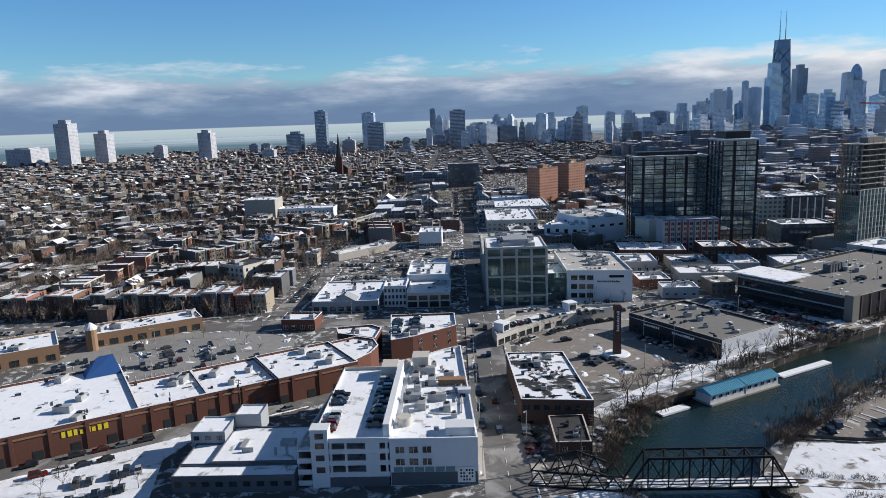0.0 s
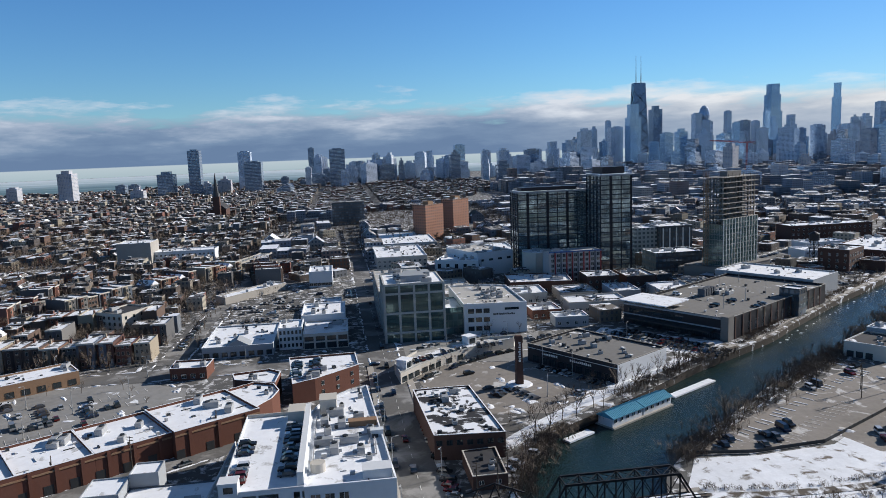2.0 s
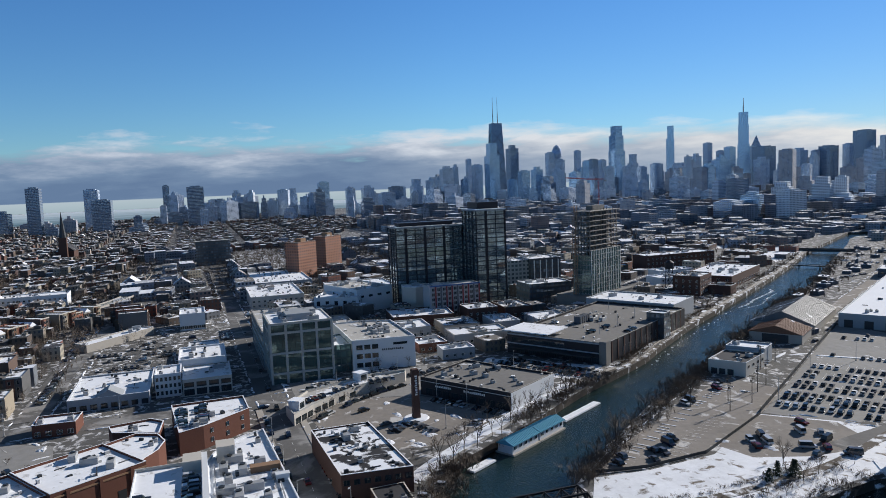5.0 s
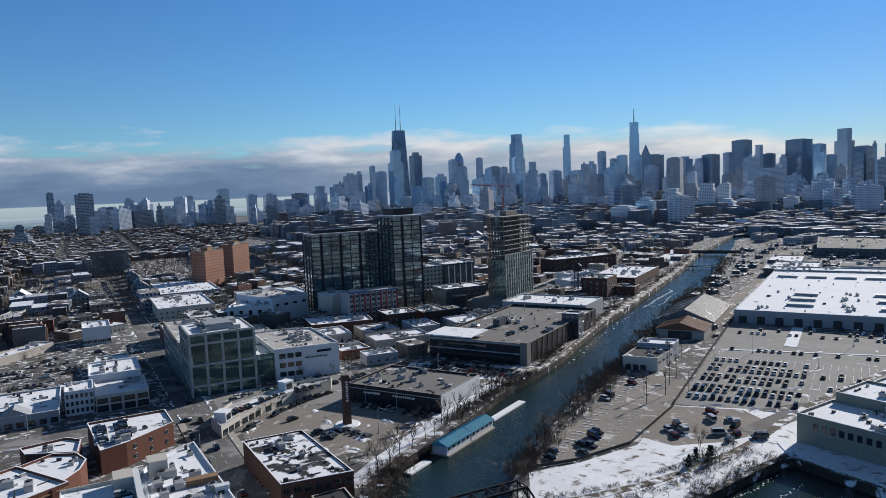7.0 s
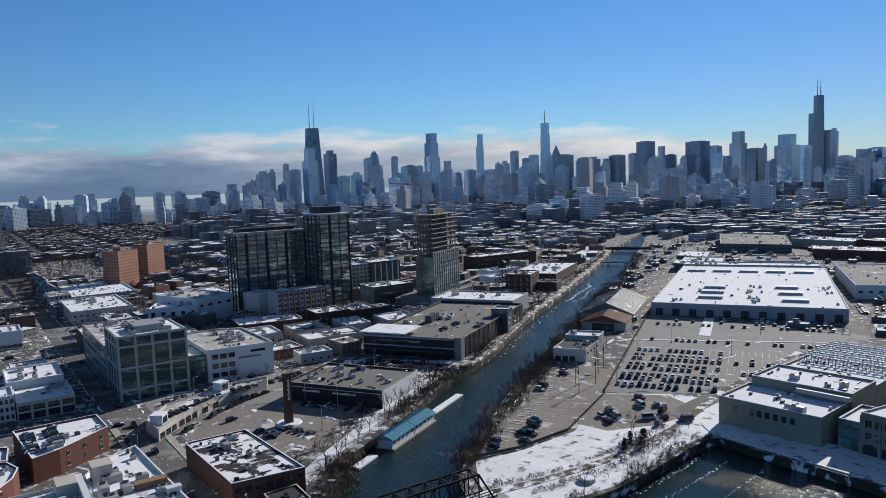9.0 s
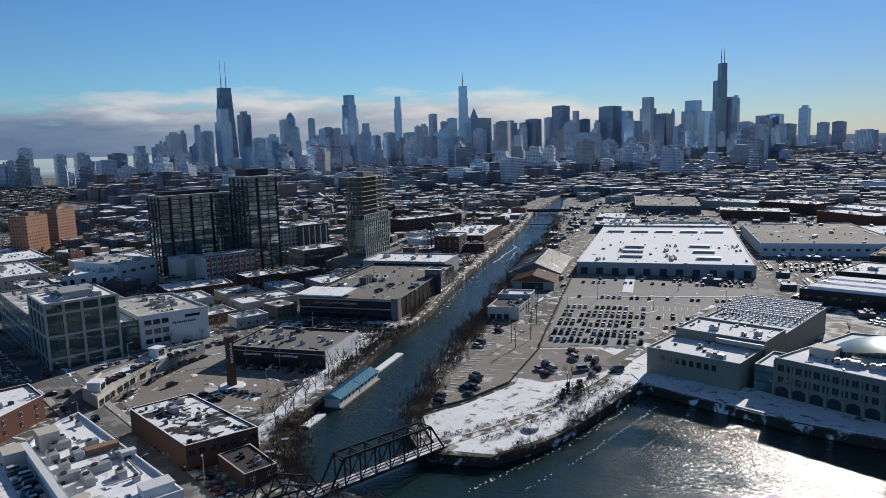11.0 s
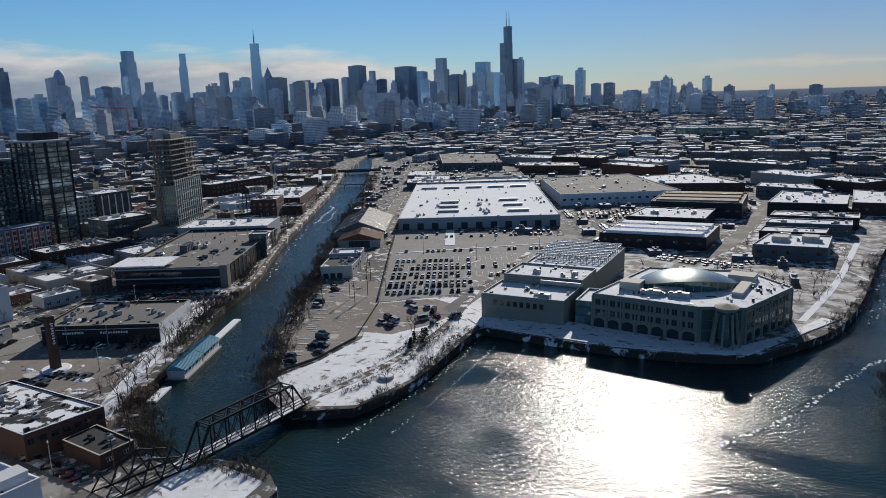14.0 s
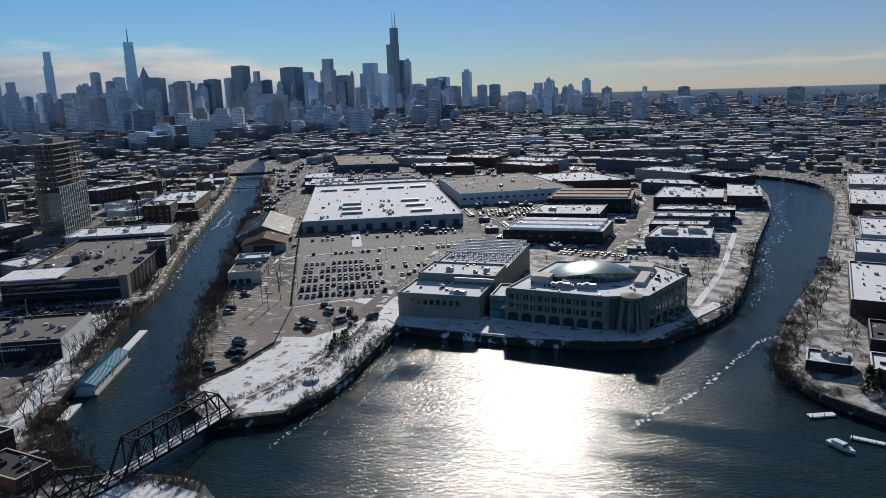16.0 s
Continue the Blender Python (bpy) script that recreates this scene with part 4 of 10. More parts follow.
def mall():
    """A terrace of big brick shops along the diagonal service road."""
    u = Vector((math.cos(radians(GRID)), math.sin(radians(GRID))))
    n = Vector((-u.y, u.x))
    base = Vector((67.5, 64.5))

    def p(a, b):
        q = base + a * u + b * n
        return (q.x, q.y)

    shops = ((-95, 0, 0, 47, 8.8, "big brick electronics store, snow on its roof", 9), (0.05, 20, 1.5, 27, 8.2, "brick shop in a shopping terrace, snowy roof", 3), (20.05, 42, 1.5, 27, 8.2, "brick shop in a shopping terrace with deep back door", 3), (42.05, 70, -1, 26, 9.0, "brick shop at the end of a shopping terrace", 4))
    for k, (a0, a1, b0, b1, h, label, units) in enumerate(shops):
        o = [p(a0, b0), p(a1, b0), p(a1, b1), p(a0, b1)]
        top = poly_block("brick_shop", label, "shop", o, h, "brick", "snow_roof", units=units, seed=20 + k, group="shopping terrace", pick=(0, 1, 1))
        lo = local(o, top)
        count = max(3, int((a1 - a0) / 9))
        for i in range(count):
            s = Vector(lo[0]).lerp(Vector(lo[1]), (i + 0.5) / count)
            bm = bmesh.new()
            box(bm, -0.5, -0.35, 0, 0.5, 0, h - 0.4)
            part("pilaster", bm, "brick", top, place=pose(s.x, s.y, 0, 0, 0, GRID))
        for i in range(count):
            s = Vector(lo[0]).lerp(Vector(lo[1]), (i + 0.15) / count)
            bm = bmesh.new()
            box(bm, -1.3, -0.08, 0, 1.3, 0.0, 2.9)
            part("back_door", bm, "dark_metal", top, place=pose(s.x, s.y, 0, 0, 0, GRID))
        bm = bmesh.new()
        a, b = Vector((*lo[0], h - 1.5)), Vector((*lo[1], h - 1.5))
        off = Vector((-n.x, -n.y, 0)) * 0.1
        bar(bm, a + off, b + off, 0.2, 0.5)
        part("band_course", bm, "tan_brick", top)
        if k == 0:
            bars_sign(top, lo[0], lo[1], 0.845, 12.5, 5.0, 1.7, 8, "yellow_sign", 4)
            bm = bmesh.new()
            foot = [bm.verts.new(q) for q in ((-6, -8, h - 0.6), (5.5, -8, h - 0.6), (5.5, 0.3, h - 0.6), (-6, 0.3, h - 0.6))]
            tip = [bm.verts.new((4.0, -0.4, h + 4.4)), bm.verts.new((-1.0, -0.2, h + 4.0))]
            for q in ((0, 1, "a"), (1, 2, "a"), (3, 0, "b")):
                bm.faces.new((foot[q[0]], foot[q[1]], tip[0] if q[2] == "a" else tip[1]))
            bm.faces.new((foot[2], foot[3], tip[1], tip[0]))
            bm.faces.new((foot[0], tip[0], tip[1]))
            bmesh.ops.recalc_face_normals(bm, faces=bm.faces[:])
            s = Vector(lo[2]).lerp(Vector(lo[3]), 0.06)
            part("entrance_wedge", bm, "blue_panel", top, "deep blue wedge over the entrance", place=pose(s.x, s.y, 0, 0, 0, GRID))
    o = [p(70.1, 2), p(78, 6), p(84, 12), p(86, 20), p(82, 27), p(70.1, 26)]
    poly_block("rounded_shop", "brick shop with a rounded end and snowy roof", "shop", o, 8.6, "brick", "snow_roof", units=2, seed=31, group="shopping terrace")


mall()
poly_block("corner_shop", "red-brick corner building with a wedge-shaped snowy roof", "shop", [(133, 2.5), (146, 1.5), (151, 6), (148, 20), (140, 18)], 8.2, "brick", "snow_roof", units=2, seed=3)
poly_block("brick_depot", "red-brick building, one half of the roof a car deck", "depot", [(129, -4), (133, -12), (147, -28.5), (165, -27.5), (164, -0.5)], 8.4, "brick", "snow_roof", units=3, seed=8, wins=((2, 5, 2, 1.3, 1.7, 1.6, 3.4), (1, 3, 2, 1.3, 1.7, 1.6, 3.4)))
poly_block("kiosk_shop", "small red-brick shop with snow on the roof", "shop", [(171, 34), (183, 33), (184, 49), (172, 49)], 5.2, "brick", "snow_roof", wins=((3, 4, 1, 2.0, 1.8, 0.8, 3),), units=2, seed=4)
poly_block("arcade_shop", "long tan-brick shop with snow on the roof", "shop", skewed(153, 124, 45, 17), 6.0, "tan_brick", "snow_roof", wins=((0, 8, 1, 3.0, 2.4, 0.6, 3, "dark_metal"),), units=4, seed=5)
poly_block("plaza_shop", "tan-brick shop beside a car park, snowy roof", "shop", skewed(112, 172, 50, 24), 6.5, "tan_brick", "snow_roof", wins=((0, 8, 1, 3.0, 2.4, 0.6, 3, "dark_metal"),), units=4, seed=6)


def cupola():
    top = thing("clock_turret", "white round turret with a domed cap beside a shop", "turret", 151, 123)
    bm = bmesh.new()
    tube(bm, 0, 0, 0, 9, 2.2, n=12)
    part("drum", bm, "tan_brick", top)
    bm = bmesh.new()
    for i in range(6):
        tube(bm, 0, 0, 9 + 0.5 * i, 9.5 + 0.5 * i, 2.6 * math.cos(i * 0.26), 2.6 * math.cos((i + 1) * 0.26), n=14, cap=i == 5)
    part("cap", bm, "white_paint", top)


cupola()


def gable_store():
    top = block("gabled_market", "long low grey store with snow roof and a gabled front", "store", 201, 9.5, 243, 41.5, 5.4, "grey_wall", "snow_roof", units=6, seed=12, hvac_pick=(0, 2))
    bm = bmesh.new()
    X = -21.05
    v = [bm.verts.new((X, y, z)) for y, z in ((-5.5, 5.2), (0, 8.4), (5.5, 5.2))]
    w = [bm.verts.new((X + 9, y, z)) for y, z in ((-5.5, 5.2), (0, 8.4), (5.5, 5.2))]
    bm.faces.new(v), bm.faces.new(w[::-1])
    for i in range(3):
        bm.faces.new((v[i], w[i], w[(i + 1) % 3], v[(i + 1) % 3]))
    part("gable", bm, "grey_wall", top, "grey entrance gable")
    windows(top, 42, 32, "w", 8, 1, 2.6, 2.2, 0.5, 3, "dark_metal", "glass")


gable_store()
block("white_row_building", "narrow white three-storey building with many sash windows", "building", 208, -3.5, 225, 7.5, 10.5, "white_wall", "snow_roof", units=2, seed=2, wins=(("w", 6, 3, 1.0, 1.7, 1.2, 3.1, "dark_metal"), ("s", 5, 3, 1.0, 1.7, 1.2, 3.1, "dark_metal")))
block("corner_market", "low white store with large shopfront windows, snow on the roof", "store", 205, -25, 232, -4, 7.6, "pale_wall", "snow_roof", units=4, seed=9, wins=(("w", 4, 1, 4.2, 2.2, 4.0, 3, "dark_metal"), ("w", 4, 1, 4.4, 2.8, 0.4, 3, "dark_metal"), ("s", 5, 1, 4.2, 2.2, 4.0, 3, "dark_metal")))
block("market_hall", "white rear wing of a store with a stepped snowy roof", "store", 232.3, -24, 262, -2, 10.5, "white_wall", "snow_roof", units=4, seed=10, wins=(("s", 5, 2, 2.0, 1.6, 1.5, 4),))
block("blue_market", "wide blue-grey flat store behind a car park", "store", 367, -16, 392, 0, 11, "white_wall", "snow_roof", units=3, seed=14, wins=(("w", 6, 1, 2.5, 2, 1, 3),))
poly_block("long_white_shop", "long low pale shop along the avenue, snowy roof", "shop", [(325, 50), (366, 16), (374, 24), (333, 57)], 4.8, "concrete", "snow_roof", units=4, seed=15)


OFFICE_LOT = [(214, -82), (240, -82), (240, -71), (214, -71)]


def glass_office():
    sx, sy, h = 30.0, 28.5, 28.5
    top = thing("glass_office", "six-storey office with green glass in a pale concrete grid", "office building", 206 + sx / 2, -57.2)
    bm = bmesh.new()
    box(bm, -sx / 2 + 0.6, -sy / 2 + 0.6, 0, sx / 2 - 0.6, sy / 2 - 0.6, h - 0.8)
    part("core", bm, "dark_metal", top, "dark interior")
    bm = bmesh.new()
    box(bm, -sx / 2 + 0.1, -sy / 2 + 0.1, h - 0.8, sx / 2 - 0.1, sy / 2 - 0.1, h - 0.3)
    part("roof", bm, "snow_roof", top)
    fl = h / 6
    for face, length, depth in (("w", sy, sx), ("s", sx, sy), ("n", sx, sy), ("e", sy, sx)):
        turn, (nx, ny) = FACES[face]
        m = pose(nx * sx / 2, ny * sy / 2, 0, 0, 0, turn)
        for i in range(5):
            bm = bmesh.new()
            x = -length / 2 + length * i / 4
            box(bm, x - 0.55, -0.35, 0, x + 0.55, 0.5, h)
            part("pier", bm, "pale_concrete", top, place=m)
        for j in range(7):
            if j in (1, 3, 5, 6):
                bm = bmesh.new()
                z = min(h - 0.4, fl * j)
                box(bm, -length / 2, -0.3, z - 0.5, length / 2, 0.45, z + 0.5)
                part("spandrel", bm, "pale_concrete", top, place=m)
        for i in range(4):
            for j in range(6):
                key = ("office_pane", length)
                w = length / 4 - 1.1
                if key not in UNIT:
                    UNIT[key] = mesh_of("pane", glazed_grid(w, fl, 5, 2, 0.11), "dark_metal", "green_glass")
                part("pane", UNIT[key], (), top, "green tinted office glazing" if j == 0 and i == 0 else "", place=m @ pose(-length / 2 + length * (i + 0.5) / 4, 0.25, fl * j))
    for x0, y0, x1, y1, z in ((-9, -6, 2, 6, 3.0), (4, -10, 12, 3, 2.2)):
        bm = bmesh.new()
        box(bm, x0, y0, h - 0.3, x1, y1, h - 0.3 + z)
        part("plant_room", bm, "grey_wall", top)
    # longer rear wing
    block("office_rear_wing", "rear wing of the glass office, dark glazed with pale slabs", "office building", 236.3, -70.5, 308, -41.8, 19.5, "grey_facade", "deck", units=8, seed=33, wins=(("n", 14, 4, 3.4, 2.8, 1.2, 4.6, "concrete", "green_glass"),))
    block("glass_link", "green glass link between two buildings", "building", 214, -81.8, 240, -71.6, 13.5, "teal_facade", "snow_roof", units=1, seed=34)
    for k in range(14):
        roof_unit(k % 3, 209 + (k % 7) * 3.6, -50 - (k // 7) * 12 - (k % 3) * 1.5, h - 0.3, 90 * (k % 2))


glass_office()


def white_store():
    o = [(209, -113), (255, -113), (262, -100), (262, -82), (212, -82)]
    top = poly_block("white_store", "white-clad three-storey store with a grey flat roof", "store", o, 15.2, "white_wall", "deck", spots=((1, 228, -97, 0), (1, 232, -101, 0), (1, 237, -97, 0), (0, 241, -101, 90), (1, 246, -104, 0), (0, 226, -103, 90), (0, 250, -97, 0), (1, 235, -105, 0)),
                     wins=((4, 3, 3, 3.0, 2.3, 1.6, 4.4, "dark_metal", "glass", 0.05, 0.42, 2), (4, 1, 1, 7.0, 1.2, 11.6, 4, "dark_metal", "glass", 0.62, 0.9, 4)))
    lo = local(o, top)
    bars_sign(top, lo[4], lo[0], 0.64, 11, 9.2, 0.9, 11, "dark_metal", 6)
    bm = bmesh.new()
    for i in range(9):
        bar(bm, (10 + i * 0.9, 1 + i * 0.2, 14.6), (10 + i * 0.9, 1 + i * 0.2, 17.6), 0.12)
    for i in range(3):
        bar(bm, (10, 1, 15.4 + i), (17.2, 2.6, 15.4 + i), 0.12)
    part("plant_screen", bm, "dark_metal", top)


white_store()


def black_store():
    o = skewed(123, -125.5, 33, 46)
    top = poly_block("black_front_store", "wide store with a black front, white side wall and gravel roof", "store", o, 7.6, "black_panel", "gravel_roof", units=11, seed=40, rim="concrete", pick=(0, 2, 2))
    lo = local(o, top)
    u = Vector(lo[1]) - Vector(lo[0])
    bm = bmesh.new()
    box(bm, 0, -0.25, 0, 33, -0.02, 7.4)
    part("side_wall", bm, "white_wall", top, "plain white side wall", place=pose(*lo[0], 0, 0, 0, GRID))
    bm = bmesh.new()
    a, b = Vector((*lo[3], 6.0)), Vector((*lo[0], 6.0))
    off = (b - a).normalized().cross(Vector((0, 0, 1))) * 0.15
    bar(bm, a + off, b + off, 0.3, 0.14)
    part("white_band", bm, "white_paint", top, "thin white band")
    bars_sign(top, lo[3], lo[0], 0.27, 8.5, 4.2, 0.9, 9, "white_paint", 5)
    bars_sign(top, lo[3], lo[0], 0.62, 11, 4.2, 0.9, 11, "white_paint", 8)
    edge_windows(top, lo[3], lo[0], 9, 1, 3.4, 2.8, 0.3, 3, "dark_metal", "glass", 0.05, 0.95, 2, "shop_window")


black_store()


def chimney():
    top = thing("brick_chimney", "tall square brick chimney with vertical lettering, standing in a car park", "chimney", 132, -89.5)
    bm = bmesh.new()
    v = [[bm.verts.new((i * r, j * r, z)) for i, j in ((-1, -1), (1, -1), (1, 1), (-1, 1))] for r, z in ((1.4, 0), (1.25, 8), (1.15, 16.5), (1.35, 17), (1.35, 19.0), (1.1, 19.4))]
    for a, b in zip(v, v[1:]):
        for i in range(4):
            bm.faces.new((a[i], a[(i + 1) % 4], b[(i + 1) % 4], b[i]))
    bm.faces.new(v[-1])
    part("chimney_shaft", bm, "dark_brick", top)
    bm = bmesh.new()
    for i in range(9):
        box(bm, -1.38, -0.45, 9.4 + i * 0.9, -1.2, 0.45 - 0.22 * (i % 2), 9.95 + i * 0.9)
    part("lettering", bm, "white_paint", top, "white vertical lettering")
    bm = bmesh.new()
    tube(bm, 0, 0, 0, 0.5, 5.2, 4.6, n=16)
    part("planter", bm, "snow", top, "round snow-covered island")


chimney()


def canal_store():
    """The large store with roof parking beside the canal."""
    o = skewed(166, -195, 106, 56)
    top = poly_block("canal_store", "big dark canal-side store with a parking deck on its roof", "store", o, 10.6, "black_panel", "gravel_roof", parapet=1.1, rim="concrete",
                     spots=((1, 222, -222, GRID), (1, 225, -224, GRID), (1, 219, -226, GRID), (1, 222, -228, GRID)))
    lo = local(o, top)
    edge_windows(top, lo[3], lo[0], 10, 1, 4.4, 2.6, 0.4, 3, "dark_metal", "glass", 0.1, 0.95, 3, "shop_window")
    edge_windows(top, lo[3], lo[0], 6, 1, 5.2, 2.2, 6.2, 3, "dark_metal", "glass", 0.05, 0.6, 3, "shop_window")
    edge_windows(top, lo[0], lo[1], 12, 1, 3.2, 4.4, 1.4, 3, "concrete", "glass", 0.16, 0.95, 2, "shop_window")
    m = pose(*lo[0], 0, 0, 0, GRID)
    bm = bmesh.new()
    box(bm, -0.35, -0.35, 0, 4.6, 3.4, 11.2)
    part("stone_corner", bm, "raw_concrete", top, "brown stone corner pier", place=m)
    bm = bmesh.new()
    box(bm, -0.3, 3.6, 5.0, -0.04, 56, 5.6)
    box(bm, -0.3, 3.6, 9.6, -0.04, 56, 10.4)
    part("front_band", bm, "grey_wall", top, "pale cladding bands", place=m)
    for i in range(14):
        bm = bmesh.new()
        box(bm, 6 + i * 7.1, -0.3, 0, 6.8 + i * 7.1, -0.02, 10.2)
        part("pilaster", bm, "dark_brick", top, place=m)
    for i in range(8):
        bm = bmesh.new()
        tube(bm, 22 + (i % 4) * 22, 14 + 26 * (i // 4), 9.5, 16.5, 0.14, 0.1, n=6)
        box(bm, 21.2 + (i % 4) * 22, 13.85 + 26 * (i // 4), 16.4, 22.8 + (i % 4) * 22, 14.15 + 26 * (i // 4), 16.6)
        part("deck_lamp", bm, "zinc", top, "lamp post on the roof deck" if i == 0 else "", place=m)
    bm = bmesh.new()
    box(bm, 2, 36, 10.4, 14, 55, 12.0)
    box(bm, -3, 30, 12.0, 18, 57, 12.5)
    part("entrance_canopy", bm, "snow_roof", top, "white snow-covered roof canopy", place=m)
    bm = bmesh.new()
    box(bm, -6, 6, 4.0, -0.1, 52, 4.5)
    part("awning", bm, "dark_metal", top, place=m)
    for i in range(5):
        bm = bmesh.new()
        box(bm, 40 + i * 2.4, 34, 9.6, 41.5 + i * 2.4, 38, 13.6)
        part("exhaust", bm, "slate_wall", top, place=m)
    block("glazed_lift_tower", "slim glazed lift tower beside the canal", "tower", 200.5, -258, 209.5, -248, 14.4, "dark_facade", "snow_roof", rot=GRID)
    poly_block("canal_annex", "low grey annex with a long snowy roof beside the canal", "store", skewed(229, -281.5, 34, 58), 12.0, "grey_wall", "snow_roof", units=3, seed=44)


canal_store()


def raised_lot():
    """A curved one-storey row of shops with cars on its roof and a stair hut at each end."""
    o = [(143.6, -44.6), (153.7, -53.6), (163.2, -64.0), (171.6, -75.9), (178.0, -88.0), (182.8, -99.8), (187, -101.5), (188, -86), (182, -72), (174, -54), (158, -43.2)]
    top = poly_block("parking_deck", "curved low shop row with parking and dirty snow on its roof", "parking deck", o, 4.5, "pale_wall", "deck", parapet=0.9, rim="pale_concrete")
    lo = local(o, top)
    for a, b, n in ((lo[0], lo[1], 3), (lo[1], lo[2], 3), (lo[2], lo[3], 2)):
        edge_windows(top, a, b, n, 1, 3.2, 2.3, 0.3, 3, "dark_metal", "glass", 0.04, 0.96, 2, "shop_window")
    for x, y, turn in ((153.5, -47.0, 52), (182.5, -79, 28)):
        hut = thing("stair_hut", "small white stair hut with a glazed front", "hut", x, y, 3.6, turn)
        bm = bmesh.new()
        box(bm, -2.4, -2.4, 0, 2.4, 2.4, 3.6)
        bmesh.ops.bevel(bm, geom=bm.edges[:], offset=0.15, segments=1, affect="EDGES")
        part("wall", bm, "white_wall", hut)
        bm = bmesh.new()
        box(bm, -2.6, -2.6, 3.6, 2.6, 2.6, 3.85)
        part("roof", bm, "snow", hut)
        windows(hut, 4.8, 4.8, "w", 1, 1, 3.2, 2.4, 0.5, 3, "dark_metal")


raised_lot()


def boathouse():
    rot = -60.0
    for d, y in ((0, 0), (1, 0)):
        top = thing("boathouse", "long white boathouse with a blue gabled metal roof on the water", "boathouse", 95.2 + 8.3 * d, -115.4 - 14.5 * d, WATER, rot)
        bm = bmesh.new()
        box(bm, -7.9, -3.0, 0.5, 7.9, 3.0, 3.7)
        part("hull_wall", bm, "white_wall", top)
        bm = bmesh.new()
        box(bm, -8.2, -3.9, 0.0, 8.2, 3.9, 0.55)
        part("float", bm, "concrete", top)
        bm = bmesh.new()
        v = [bm.verts.new(p) for p in ((-8.2, -3.6, 3.6), (-8.2, 0, 5.0), (-8.2, 3.6, 3.6), (8.2, -3.6, 3.6), (8.2, 0, 5.0), (8.2, 3.6, 3.6), (-8.2, -3.6, 3.4), (8.2, -3.6, 3.4), (-8.2, 3.6, 3.4), (8.2, 3.6, 3.4))]
        for q in ((0, 3, 4, 1), (1, 4, 5, 2), (0, 1, 2, 8, 6), (3, 7, 9, 5, 4), (0, 6, 7, 3), (2, 5, 9, 8), (6, 8, 9, 7)):
            bm.faces.new([v[i] for i in q])
        part("roof", bm, "blue_roof", top, "blue ribbed metal roof")
        bm = bmesh.new()
        for i in range(20):
            x = -8 + i * 16 / 19
            bar(bm, (x, -3.6, 3.66), (x, 0, 5.07), 0.12)
            bar(bm, (x, 3.6, 3.66), (x, 0, 5.07), 0.12)
        part("roof_rib", bm, "blue_roof", top)
        windows(top, 15.8, 6.0, "s", 5, 1, 1.6, 1.3, 1.7, 3)
        windows(top, 15.8, 6.0, "n", 5, 1, 1.6, 1.3, 1.7, 3)
    for x, y, length in ((85.2, -98, 14), (119, -154, 28)):
        top = thing("dock", "snow-covered floating timber dock", "dock", x, y, WATER, rot)
        for i in range(int(length / 3)):
            bm = bmesh.new()
            a = -length / 2 + i * 3
            box(bm, a + 0.08, -1.6, 0.15, a + 2.92, 1.6, 0.75)
            part("dock_section", bm, "snow", top)


boathouse()


